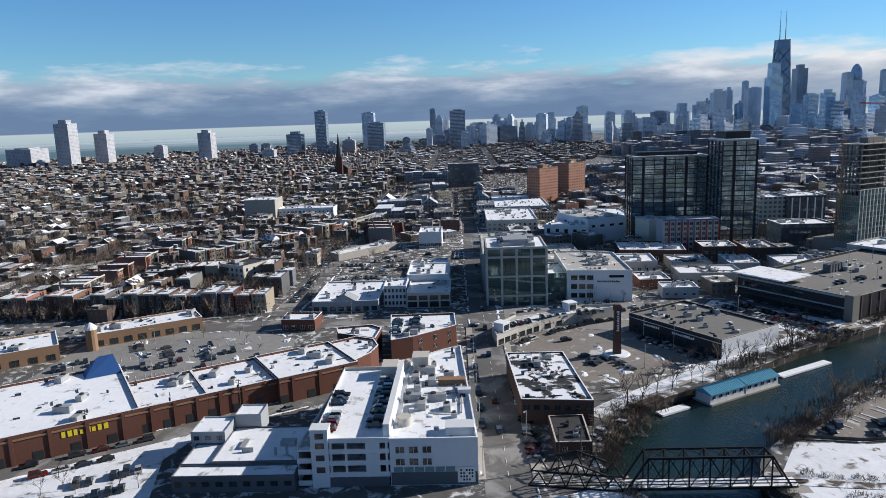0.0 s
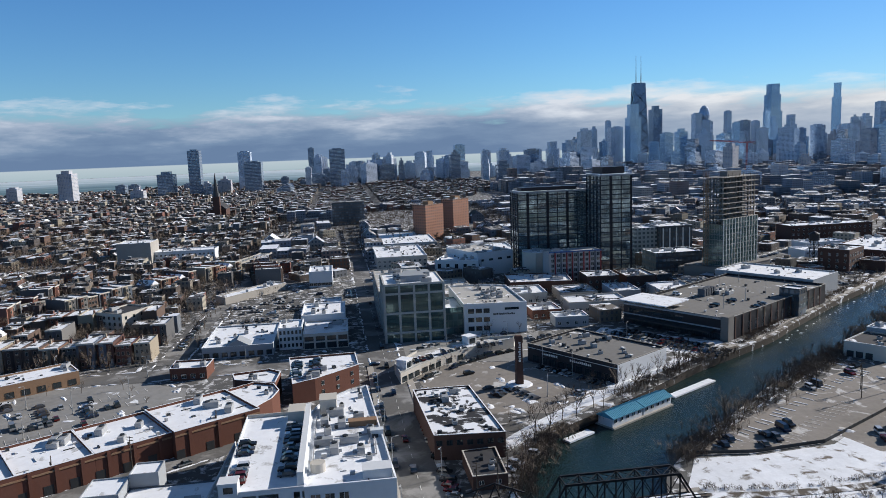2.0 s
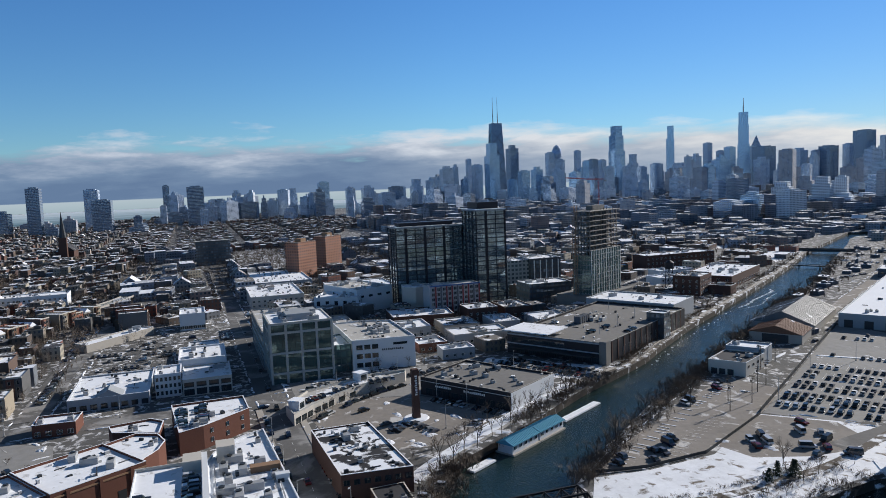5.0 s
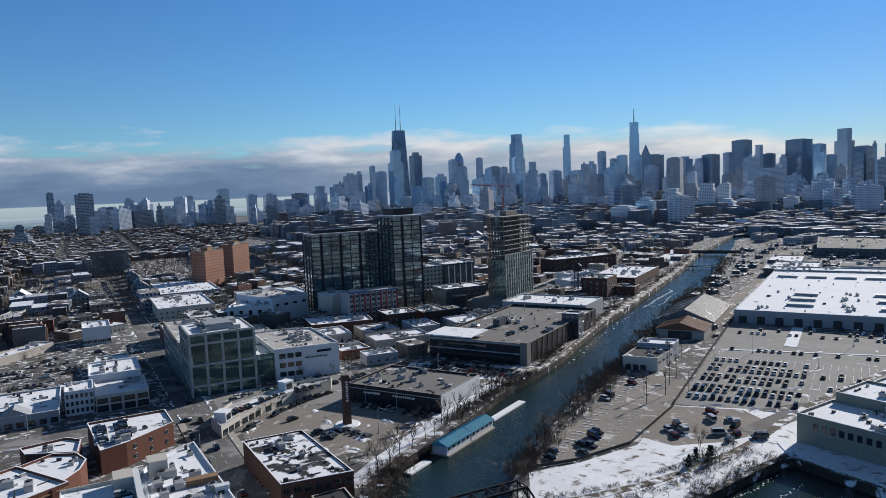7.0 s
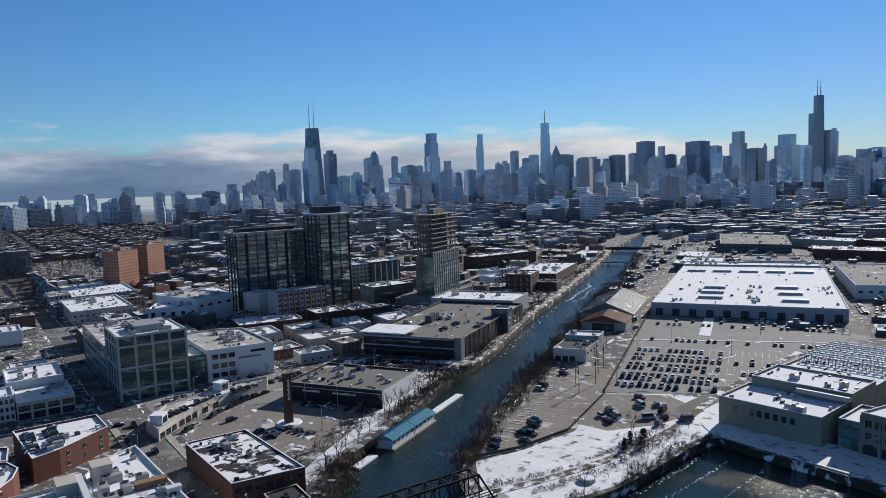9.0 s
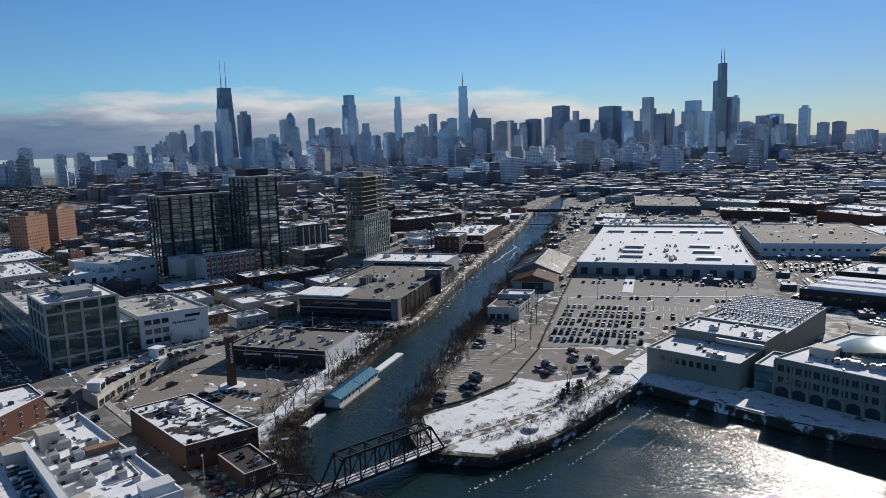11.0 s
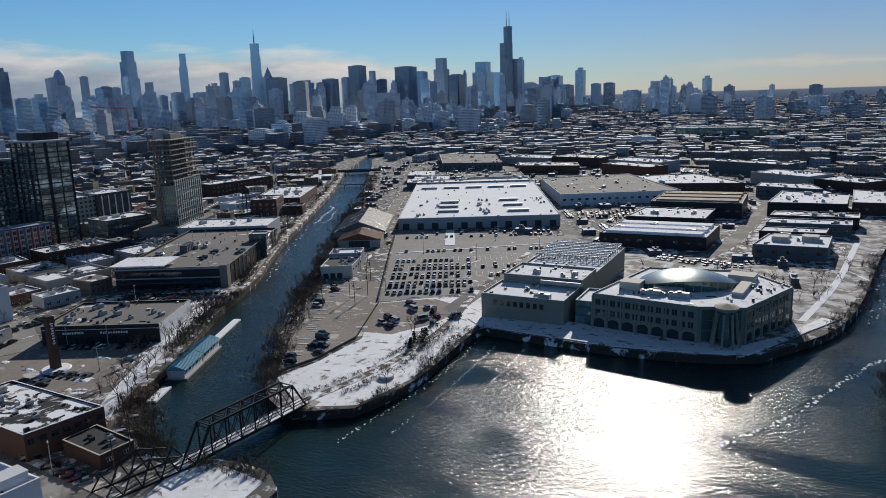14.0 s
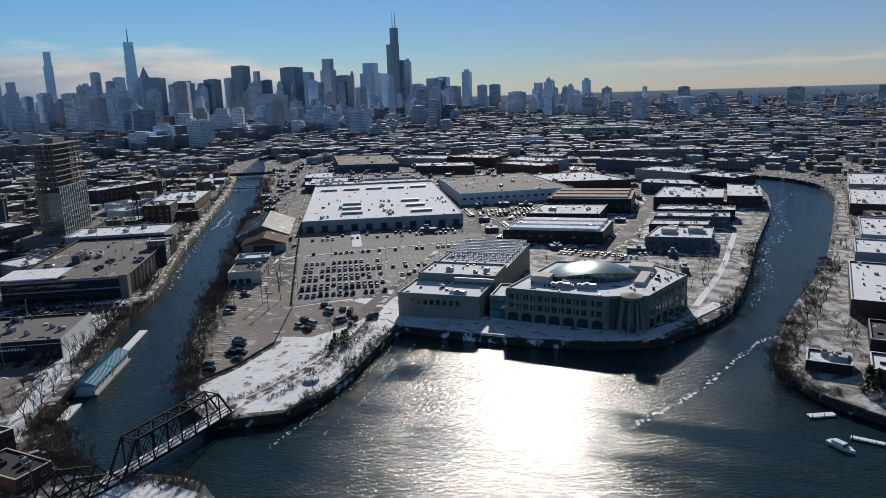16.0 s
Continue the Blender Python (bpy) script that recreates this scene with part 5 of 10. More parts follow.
def truss_bridge():
    """Old railway bridge: riveted through trusses, floor beams, ties and rails."""
    top = thing("railway_bridge", "old black steel truss railway bridge with a snowy deck", "bridge", 34.5, -110.5, 0, 90)
    n, L, H, W = 8, 39.5, 8.2, 5.0
    bay = L / n
    for side in (-1, 1):
        y = side * W / 2
        bm = bmesh.new()
        bar(bm, (0, y, 0.2), (L, y, 0.2), 0.45, 0.6)
        part("bottom_chord", bm, "black_steel", top)
        bm = bmesh.new()
        bar(bm, (bay, y, H), (L - bay, y, H), 0.45, 0.55)
        part("top_chord", bm, "black_steel", top)
        for a, b in (((0, 0.2), (bay, H)), ((L, 0.2), (L - bay, H))):
            bm = bmesh.new()
            bar(bm, (a[0], y, a[1]), (b[0], y, b[1]), 0.45)
            part("end_post", bm, "black_steel", top)
        for i in range(1, n):
            bm = bmesh.new()
            bar(bm, (i * bay, y, 0.2), (i * bay, y, H), 0.3)
            part("hanger", bm, "black_steel", top)
            if 1 <= i < n - 1:
                for za, zb in ((0.2, H), (H, 0.2)):
                    bm = bmesh.new()
                    bar(bm, (i * bay, y, za), ((i + 1) * bay, y, zb), 0.16)
                    part("diagonal", bm, "black_steel", top)
    for i in range(1, n):
        bm = bmesh.new()
        bar(bm, (i * bay, -W / 2, H), (i * bay, W / 2, H), 0.28)
        bar(bm, (i * bay, -W / 2, H - 1.0), (i * bay, W / 2, H - 1.0), 0.18)
        part("portal_strut", bm, "black_steel", top)
        if i < n - 1:
            bm = bmesh.new()
            bar(bm, (i * bay, -W / 2, H), ((i + 1) * bay, W / 2, H), 0.14)
            bar(bm, (i * bay, W / 2, H), ((i + 1) * bay, -W / 2, H), 0.14)
            part("top_bracing", bm, "black_steel", top)
    bm = bmesh.new()
    for i in range(n + 1):
        bar(bm, (i * bay, -W / 2, -0.1), (i * bay, W / 2, -0.1), 0.4, 0.5)
    part("floor_beam", bm, "black_steel", top)
    bm = bmesh.new()
    box(bm, -2, -2.1, 0.16, L + 4, 2.1, 0.34)
    part("deck", bm, "snow", top, "snow-covered timber deck")
    bm = bmesh.new()
    for i in (-0.72, 0.72):
        bar(bm, (-4, i, 0.45), (L + 22, i, 0.45), 0.12, 0.2)
    part("rail", bm, "dark_metal", top)
    bm = bmesh.new()
    for i in range(70):
        x = -1.5 + i * (L + 4) / 70
        box(bm, x, -2.6, 0.1, x + 0.25, 2.6, 0.3)
    part("tie", bm, "bark", top)
    # shorter skew span over the near bank
    top = thing("bridge_approach_truss", "low black steel pony truss at the bridge approach", "bridge", 34.6, -70.6, 0, 80)
    for side in (-1, 1):
        y = side * 3.6
        for i in range(5):
            for za, zb, xa, xb in ((0.2, 6.6, i * 4.6, i * 4.6 + 2.3), (6.6, 0.2, i * 4.6 + 2.3, i * 4.6 + 4.6)):
                bm = bmesh.new()
                k = 1.0 - 0.55 * abs((xa + xb) / 2 - 11.5) / 11.5
                bar(bm, (xa, y, max(0.2, za * k)), (xb, y, max(0.2, zb * k)), 0.3)
                part("diagonal", bm, "black_steel", top)
        bm = bmesh.new()
        bar(bm, (0, y, 0.2), (23, y, 0.2), 0.4)
        bar(bm, (4, y, 4.0), (11.5, y, 6.6), 0.36)
        bar(bm, (11.5, y, 6.6), (19, y, 4.0), 0.36)
        part("chord", bm, "black_steel", top)
    for x, y, w, d in ((34.5, -71, 9, 3.5), (34.5, -111.5, 10, 6)):
        bm = bmesh.new()
        box(bm, x - w / 2, y - d / 2, -5, x + w / 2, y + d / 2, 0.1)
        single("bridge_abutment", bm, "concrete", "rough stone abutment under the railway bridge", "abutment")


truss_bridge()


# ---- middle distance ----
def framed_tower(name, label, x0, y0, x1, y1, h, wall, floors, slab_m, balcony=True, group=""):
    """A tower with a projecting slab edge on each storey and corner piers."""
    cx, cy, sx, sy = (x0 + x1) / 2, (y0 + y1) / 2, x1 - x0, y1 - y0
    top = thing(name, label, "tower", cx, cy, 0, 0, group)
    bm = bmesh.new()
    box(bm, -sx / 2, -sy / 2, 0, sx / 2, sy / 2, h)
    part("shaft", bm, wall, top)
    for k in range(1, floors + 1):
        z = h * k / floors
        bm = bmesh.new()
        box(bm, -sx / 2 - 0.25, -sy / 2 - 0.25, z - 0.22, sx / 2 + 0.25, sy / 2 + 0.25, z + (0.9 if k == floors else 0))
        part("floor_edge", bm, "grey_wall" if k % 4 == 0 or k == floors else "slate_wall", top)
    for face, length in (("w", sy), ("n", sx), ("s", sx)):
        turn, (nx, ny) = FACES[face]
        m = pose(nx * sx / 2, ny * sy / 2, 0, 0, 0, turn)
        for i in range(int(length / 7) + 1):
            s = -length / 2 + length * i / int(length / 7)
            bm = bmesh.new()
            w = 0.9 if i % 2 else 0.2
            box(bm, max(-length / 2, s - w), -0.5, 0, min(length / 2, s + w), 0.1, h)
            part("pier", bm, slab_m, top, place=m)
    bm = bmesh.new()
    box(bm, -sx / 2 + 0.5, -sy / 2 + 0.5, h + 0.9, sx / 2 - 0.5, sy / 2 - 0.5, h + 1.0)
    part("roof", bm, "patchy_roof", top)
    return top


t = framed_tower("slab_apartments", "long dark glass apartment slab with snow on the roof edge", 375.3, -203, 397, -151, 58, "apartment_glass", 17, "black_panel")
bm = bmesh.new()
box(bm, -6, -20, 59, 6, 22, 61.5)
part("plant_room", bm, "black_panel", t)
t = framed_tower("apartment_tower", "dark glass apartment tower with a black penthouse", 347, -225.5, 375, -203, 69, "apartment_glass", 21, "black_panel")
bm = bmesh.new()
box(bm, -9, -8, 70, 11, 8, 75)
part("penthouse", bm, "black_panel", t, "black plant penthouse")
bm = bmesh.new()
box(bm, -14.6, -11.8, 69.8, 14.6, 11.8, 70.3)
part("roof_edge", bm, "snow", t, "snow-covered roof edge")


def unfinished_tower():
    """Concrete frame, glazed lower down, open slabs on top, hoist at the side."""
    x0, y0, sx, sy, h, floors = 297.0, -266.0, 40.0, 15.0, 67.0, 20
    top = thing("unfinished_tower", "concrete tower under construction, glazed below and open above", "tower", x0, y0, 0, -62)
    fh = h / floors
    for k in range(floors + 1):
        bm = bmesh.new()
        box(bm, 0, 0, k * fh - 0.35, sx, sy, k * fh)
        part("floor_slab", bm, "concrete" if k > 11 else "raw_concrete", top)
    for i in range(6):
        for j in range(6):
            if 0 < i < 5 and 0 < j < 5 and (i + j) % 2:
                continue
            bm = bmesh.new()
            x, y = 1.6 + (sx - 3.9) * i / 5, 1.5 + (sy - 3.7) * j / 5
            box(bm, x, y, 0, x + 0.7, y + 0.7, h)
            part("column", bm, "raw_concrete", top)
    bm = bmesh.new()
    box(bm, sx * 0.3, sy * 0.35, 0, sx * 0.7, sy * 0.7, h + 3.4)
    part("core", bm, "raw_concrete", top)
    for face, length in (("w", sy), ("s", sx)):
        turn, (nx, ny) = FACES[face]
        m = pose(sx / 2 + nx * (sx / 2 - 0.25), sy / 2 + ny * (sy / 2 - 0.25), 0, 0, 0, turn)
        upto = 11 if face != "s" else 12
        for k in range(upto):
            key = ("curtain", length)
            if key not in UNIT:
                UNIT[key] = mesh_of("curtain_wall", glazed_grid(length - 0.6, fh - 0.3, 12, 1, 0.13), "zinc", "green_glass")
            part("curtain_wall", UNIT[key], (), top, "new glazing with metal mullions" if k == 0 else "", place=m @ pose(0, 0, k * fh))
    for i in range(13):
        bm = bmesh.new()
        x = 0.4 + (sx - 0.8) * i / 12
        box(bm, x - 0.13, -0.32, 9.5, x + 0.13, -0.02, 12 * fh)
        part("mullion", bm, "white_paint", top)
    for i in range(10):
        bm = bmesh.new()
        x = 1 + (sx - 2) * i / 9
        box(bm, x - 0.1, 0.1, h, x + 0.1, 0.3, h + 1.2 + (i % 3) * 0.6)
        part("formwork_post", bm, "bark", top)
    bm = bmesh.new()
    for x in (-3.4, -1.2):
        for y in (sy - 5, sy - 2.8):
            bar(bm, (x, y, 0), (x, y, h + 4), 0.25)
    for k in range(int(h / 2.5)):
        z = k * 2.5
        bar(bm, (-3.4, sy - 5, z), (-1.2, sy - 5, z + 2.5), 0.14)
        bar(bm, (-3.4, sy - 2.8, z), (-3.4, sy - 5, z + 2.5), 0.14)
        bar(bm, (-1.2, sy - 5, z), (0, sy - 5, z), 0.14)
    part("hoist_mast", bm, "tan_brick", top, "rusty hoist mast")
    bm = bmesh.new()
    box(bm, -5, -5, 0, sx + 8, sy + 10, 9.0)
    box(bm, -5.3, -5.3, 9.0, sx + 8.3, sy + 10.3, 9.5)
    part("podium", bm, "raw_concrete", top, "concrete podium")


unfinished_tower()


def tower_crane(x, y, mast, arm, turn):
    top = thing("tower_crane", "red tower crane standing over the roofs", "crane", x, y, 0, turn)
    for name, lines in (("mast", [((i, j, 0), (i, j, mast)) for i in (-1, 1) for j in (-1, 1)] + [((-1, -1, z), (1, -1, z + 3)) for z in range(0, int(mast) - 3, 3)] + [((-1, 1, z), (-1, -1, z + 3)) for z in range(0, int(mast) - 3, 3)]),
                        ("jib", [((-14, j, mast), (arm, j, mast + 6)) for j in (-0.8, 0.8)] + [((-14, 0, mast + 2), (arm, 0, mast + 7.5))] + [((k, -0.8, mast + k * 0.1), (k + 2, 0.8, mast + k * 0.1 + 1.6)) for k in range(0, int(arm), 2)])):
        bm = bmesh.new()
        for a, b in lines:
            bar(bm, a, b, 0.55)
        part(name, bm, "red_steel", top)
    bm = bmesh.new()
    box(bm, -15, -1.5, mast - 2.5, -10, 1.5, mast + 0.5)
    part("counterweight", bm, "concrete", top)


tower_crane(1073, -748, 84, 62, 62)

for x0, y0 in ((586, -121), (649, -159)):
    t = block("brick_apartment_slab", "orange-brick apartment block with regular windows", "apartment block", x0, y0, x0 + 28, y0 + 17, 37, "brick_slab", "deck", rot=-48, units=2, seed=int(x0), group="twin brick blocks")
    bm = bmesh.new()
    box(bm, -4, -4, 36, 4, 4, 40)
    part("lift_house", bm, "tan_brick", t)
block("dark_midrise", "dark mid-rise apartment block with pale vertical bands", "apartment block", 800, -53, 826, -12, 30, "dark_facade", "deck", units=2, seed=71)

poly_block("big_grocery", "large blue-grey hall with white parapet and snowy roof", "hall", [(369, -119), (381, -148), (424, -132), (412, -103)], 16.6, "white_wall", "deck", units=12, seed=50, wins=((0, 4, 1, 3.4, 1.6, 10.5, 6, "dark_metal"),))
poly_block("parade_store", "pale store with tall dark windows and a cluttered roof", "store", [(374, -89), (361, -118), (388, -130), (401, -101)], 13.0, "white_wall", "snow_roof", units=6, seed=51, wins=((0, 5, 2, 2.4, 3.4, 1.5, 5.5, "dark_metal"), (1, 4, 2, 2.2, 3.0, 1.5, 5.5, "dark_metal")))
poly_block("drum_store", "pale curved-front store block", "store", [(352, -166), (366, -172), (372, -164), (370, -152), (358, -150), (351, -157)], 17.5, "pale_wall", "snow_roof", units=2, seed=52)
t = block("striped_hotel", "white block with red and dark-blue window strips", "hotel", 322, -194, 337, -158, 21.5, "grey_wall", "deck", units=3, seed=53)
for i in range(9):
    y = -17.2 + i * 3.9
    for k in range(6):
        part("window", window_mesh(2.0, 2.1, "zinc", "glass", 1), (), t, place=pose(-7.5, y + 1.5, 1.6 + k * 3.3, 0, 0, -90) @ pose(0, -0.03, 0))
    bm = bmesh.new()
    box(bm, -7.95, y - 0.65, 1.0, -7.5, y + 0.25, 21)
    part("colour_panel", bm, ("red_panel", "slate_wall", "red_panel")[i % 3], t, "red cladding fin" if i % 3 != 1 else "dark cladding fin")
bm = bmesh.new()
box(bm, -8.1, -18, 21.2, -7.5, 18, 22.0)
part("eaves_band", bm, "blue_panel", t, "blue band along the roof edge")
poly_block("court_shops", "low dark shop block with a snowy cluttered roof", "shop", [(302, -127), (296, -165), (326, -170), (332, -130)], 7.4, "dark_brick", "snow_roof", units=9, seed=54, wins=((0, 8, 1, 2.4, 2.2, 0.8, 3),))
block("blue_office", "eight-storey grey-green apartment house", "apartment house", 394, -266, 418, -248, 25.5, "grey_facade", "snow_roof", units=2, seed=55)
t = block("white_frame_house", "black apartment house with white window frames", "apartment house", 390, -293, 416, -266.3, 26.5, "dark_facade", "snow_roof", units=2, seed=56)
for i in range(5):
    bm = bmesh.new()
    y = -11.5 + i * 5.4
    box(bm, -13.4, y, 2, -13.0, y + 0.8, 25)
    part("white_fin", bm, "white_paint", t)
block("black_lofts", "dark four-storey loft block with a snowy roof", "loft block", 339, -274, 362, -240, 14.2, "dark_facade", "snow_roof", units=4, seed=57)
for k, (x0, y0, x1, y1, h, w, rf, label) in enumerate((
        (238, -178, 258, -145, 6.2, "pale_wall", "patchy_roof", "low beige workshop with a patchy snowy roof"),
        (212, -146, 224, -129, 5.4, "grey_wall", "snow_roof", "small grey shop with snow on the roof"),
        (296, -196, 316, -176, 9.0, "dark_brick", "snow_roof", "dark brick block with a snow roof"),
        (262, -196, 286, -180, 6.0, "grey_wall", "snow_roof", "low grey store beside a side street"),
        (268, -172, 292, -150, 5.5, "concrete", "patchy_roof", "low concrete workshop with slushy roof"),
        (270, -142, 294, -118, 6.5, "pale_wall", "snow_roof", "low pale store with snow on the roof"),
        (298, -222, 326, -203, 7.0, "dark_brick", "patchy_roof", "low brick garage with a half-snowy roof"),
        (262, -246, 286, -228, 6.5, "concrete", "dark_roof", "long low concrete building"),
        (255, -232, 280, -206, 6.0, "grey_wall", "snow_roof", "low grey shed behind the store"),
        (232, -138, 250, -122, 5.0, "brick", "snow_roof", "small brick shop with snow on its roof"),
        (270, -100, 320, -78, 9.0, "concrete", "deck", "long grey store building"),
        (328, -72, 360, -44, 10.0, "dark_brick", "patchy_roof", "brick block with a dark roof"),
        (274, -22, 300, -6, 5.5, "grey_wall", "snow_roof", "small grey store behind a car park"),
        (416, -160, 460, -110, 12.0, "concrete", "snow_roof", "broad low hall under snow"),
        (430, -90, 500, -50, 9.0, "pale_wall", "snow_roof", "broad pale hall under snow"),
        (520, -110, 610, -60, 8.0, "grey_wall", "snow", "sports hall with a wide white roof"))):
    block("low_building", label, "building", x0, y0, x1, y1, h, w, rf, units=3 + k % 4, seed=100 + k, rot=(0 if k > 8 else -4), wins=(("w", max(2, int((y1 - y0) / 4)), max(1, int(h / 4)), 1.6, 1.5, 1.2, 3.3),))
# along the far side of the canal
poly_block("brick_mill", "old brown-brick mill building beside the canal", "mill", skewed(300, -358, 26, 20, -57), 15, "dark_brick", "patchy_roof", units=2, seed=60, wins=((0, 6, 3, 1.4, 2.0, 2, 4), (3, 4, 3, 1.4, 2.0, 2, 4)))
poly_block("mill_annex", "low brick annex of a mill", "mill", skewed(294, -380, 14, 16, -57), 7, "dark_brick", "dark_roof", units=1, seed=61)
poly_block("canal_market", "long brick market hall with a snowy roof full of vents", "market hall", skewed(318, -402, 82, 40, -57), 9.5, "dark_brick", "snow_roof", units=14, seed=62, wins=((3, 6, 2, 2.4, 2.0, 1.2, 4, "white_paint"), (0, 12, 1, 2.8, 2.4, 1.2, 4)))
block("long_brick_works", "long three-storey brick works with a flat roof", "works", 440, -488, 462, -410, 14.5, "dark_brick", "snow_roof", units=4, seed=63, wins=(("w", 16, 3, 1.8, 1.8, 1.6, 4.2),))
block("blue_shop", "low blue-white shop with snow on the roof", "shop", 385, -420, 402, -385, 8, "white_wall", "snow_roof", units=3, seed=64, wins=(("w", 7, 2, 1.6, 1.5, 1.2, 3.4),))
block("corner_bank", "small white shop block under snow", "shop", 352, -385, 372, -362, 7.5, "white_wall", "snow_roof", units=2, seed=65, wins=(("w", 5, 2, 1.6, 1.5, 1.2, 3.2),))


def water_tower():
    top = thing("water_tank_tower", "black round water tank on a steel frame", "water tower", 325, -350)
    for i in range(4):
        a = math.pi / 4 + i * math.pi / 2
        bm = bmesh.new()
        bar(bm, (3.2 * math.cos(a), 3.2 * math.sin(a), 0), (2.4 * math.cos(a), 2.4 * math.sin(a), 19), 0.4)
        part("leg", bm, "black_steel", top)
    bm = bmesh.new()
    for z in (6, 12):
        for i in range(4):
            a, b = math.pi / 4 + i * math.pi / 2, math.pi / 4 + (i + 1) * math.pi / 2
            bar(bm, (3 * math.cos(a), 3 * math.sin(a), z), (2.8 * math.cos(b), 2.8 * math.sin(b), z + 6), 0.15)
    part("brace", bm, "black_steel", top)
    bm = bmesh.new()
    tube(bm, 0, 0, 19, 23.5, 3.4, n=16)
    tube(bm, 0, 0, 23.5, 25.5, 3.6, 0.3, n=16)
    part("tank", bm, "black_panel", top)


water_tower()


# ---- the island ----
material("glass_roof", (0.17, 0.22, 0.225), 0.26, metal=0.7, vary=0.1, bump=0)


def research_centre():
    """River-front laboratory with an arcade, a corner turret and a lens-shaped glass roof."""
    o = [(-15.5, -219.5), (-22, -269), (-60, -280), (-80, -261), (-70, -225), (-61, -222), (-55, -219)]
    h = 13.6
    top = poly_block("research_centre", "three-storey stone laboratory with an arcade, snow on the roof", "laboratory", o, h, "limestone", "snow_roof", parapet=0.5)
    lo = local(o, top)
    edge_windows(top, lo[0], lo[6], 13, 2, 2.0, 2.3, 5.2, 4.0, "limestone", "glass", 0.02, 0.98, 1)
    edge_windows(top, lo[4], lo[3], 12, 2, 2.0, 2.3, 5.2, 4.0, "limestone", "glass", 0.03, 0.92, 1)
    edge_windows(top, lo[3], lo[2], 8, 2, 2.0, 2.3, 5.2, 4.0, "limestone", "glass", 0.03, 0.97, 1)
    edge_windows(top, lo[6], lo[4], 3, 3, 3.4, 3.6, 1.0, 4.0, "dark_metal", "green_glass", 0.05, 0.95, 2)
    key = bmesh.new()
    pts = [(-2.1, 0), (2.1, 0), (2.1, 2.2)] + [(2.1 * math.cos(a * math.pi / 8), 2.2 + 1.3 * math.sin(a * math.pi / 8)) for a in range(1, 8)] + [(-2.1, 2.2)]
    f = [key.verts.new((x, -0.06, z)) for x, z in pts]
    b = [key.verts.new((x, 0.0, z)) for x, z in pts]
    key.faces.new(f)
    for i in range(len(pts)):
        key.faces.new((f[i], b[i], b[(i + 1) % len(pts)], f[(i + 1) % len(pts)]))
    arch = mesh_of("arch", key, "glass")
    for p, q, n in ((lo[0], lo[6], 7), (lo[4], lo[3], 6)):
        P, Q = Vector((*p, 0)), Vector((*q, 0))
        turn = math.degrees(math.atan2(Q.y - P.y, Q.x - P.x))
        for i in range(n):
            s = P.lerp(Q, (i + 0.5) / n)
            part("arch", arch, (), top, "dark arched opening" if i == 0 else "", place=pose(s.x, s.y, 0.4, 0, 0, turn) @ pose(0, -0.04, 0))
    for p, q, n in ((lo[0], lo[6], 7), (lo[4], lo[3], 6)):
        P, Q = Vector((*p, 0)), Vector((*q, 0))
        turn = math.degrees(math.atan2(Q.y - P.y, Q.x - P.x))
        for i in range(n + 1):
            s = P.lerp(Q, i / n)
            bm = bmesh.new()
            box(bm, -0.42, -0.55, 0, 0.42, 0.0, 4.4)
            box(bm, -0.28, -0.3, 4.4, 0.28, 0.0, 12.7)
            part("pier", bm, "limestone", top, place=pose(s.x, s.y, 0, 0, 0, turn))
    for p, q in ((lo[0], lo[6]), (lo[4], lo[3])):
        P, Q = Vector((*p, 0)), Vector((*q, 0))
        for z in (4.6, 8.8, 12.9):
            bm = bmesh.new()
            d = (Q - P).normalized().cross(Vector((0, 0, 1))) * 0.12
            bar(bm, P + d + Vector((0, 0, z)), Q + d + Vector((0, 0, z)), 0.3, 0.35)
            part("string_course", bm, "limestone", top)
    # corner turret
    tx, ty = -64.5 - top.location.x, -220 - top.location.y
    bm = bmesh.new()
    tube(bm, tx, ty, 3.6, 13.4, 3.7, 3.0, n=12)
    tube(bm, tx, ty, 0, 3.6, 2.0, n=8)
    part("turret", bm, "green_glass", top, "dark glazed corner turret")
    for i in range(8):
        a = i * math.pi / 4
        bm = bmesh.new()
        bar(bm, (tx + 5.0 * math.cos(a), ty + 5.0 * math.sin(a), 0), (tx + 3.3 * math.cos(a), ty + 3.3 * math.sin(a), 12.6), 0.7)
        part("buttress", bm, "limestone", top)
    bm = bmesh.new()
    tube(bm, tx, ty, 13.4, 14.3, 3.5, n=16)
    tube(bm, tx, ty, 14.3, 14.7, 4.2, n=16)
    tube(bm, tx, ty, 14.7, 15.7, 4.0, 0.3, n=16)
    part("turret_cap", bm, "limestone", top, "pale conical turret cap")
    # lens roof over the atrium
    cx, cy = -43.5 - top.location.x, -248 - top.location.y
    turned = pose(cx, cy, 0, 0, 0, 28)
    A, B = 19.0, 11.0
    bm = bmesh.new()
    nx, ny = 24, 10
    grid = []
    for j in range(ny + 1):
        row = []
        for i in range(nx + 1):
            s, w = -1 + 2 * i / nx, -1 + 2 * j / ny
            half = B * math.sqrt(max(0.02, 1 - s * s))
            row.append(bm.verts.new((A * s, half * w, 14.6 + 4.6 * (1 - s * s) * (1 - 0.36 * w * w))))
        grid.append(row)
    for j in range(ny):
        for i in range(nx):
            bm.faces.new((grid[j][i], grid[j][i + 1], grid[j + 1][i + 1], grid[j + 1][i])).smooth = True
    part("atrium_roof", bm, "glass_roof", top, "lens-shaped metal atrium roof", place=turned)
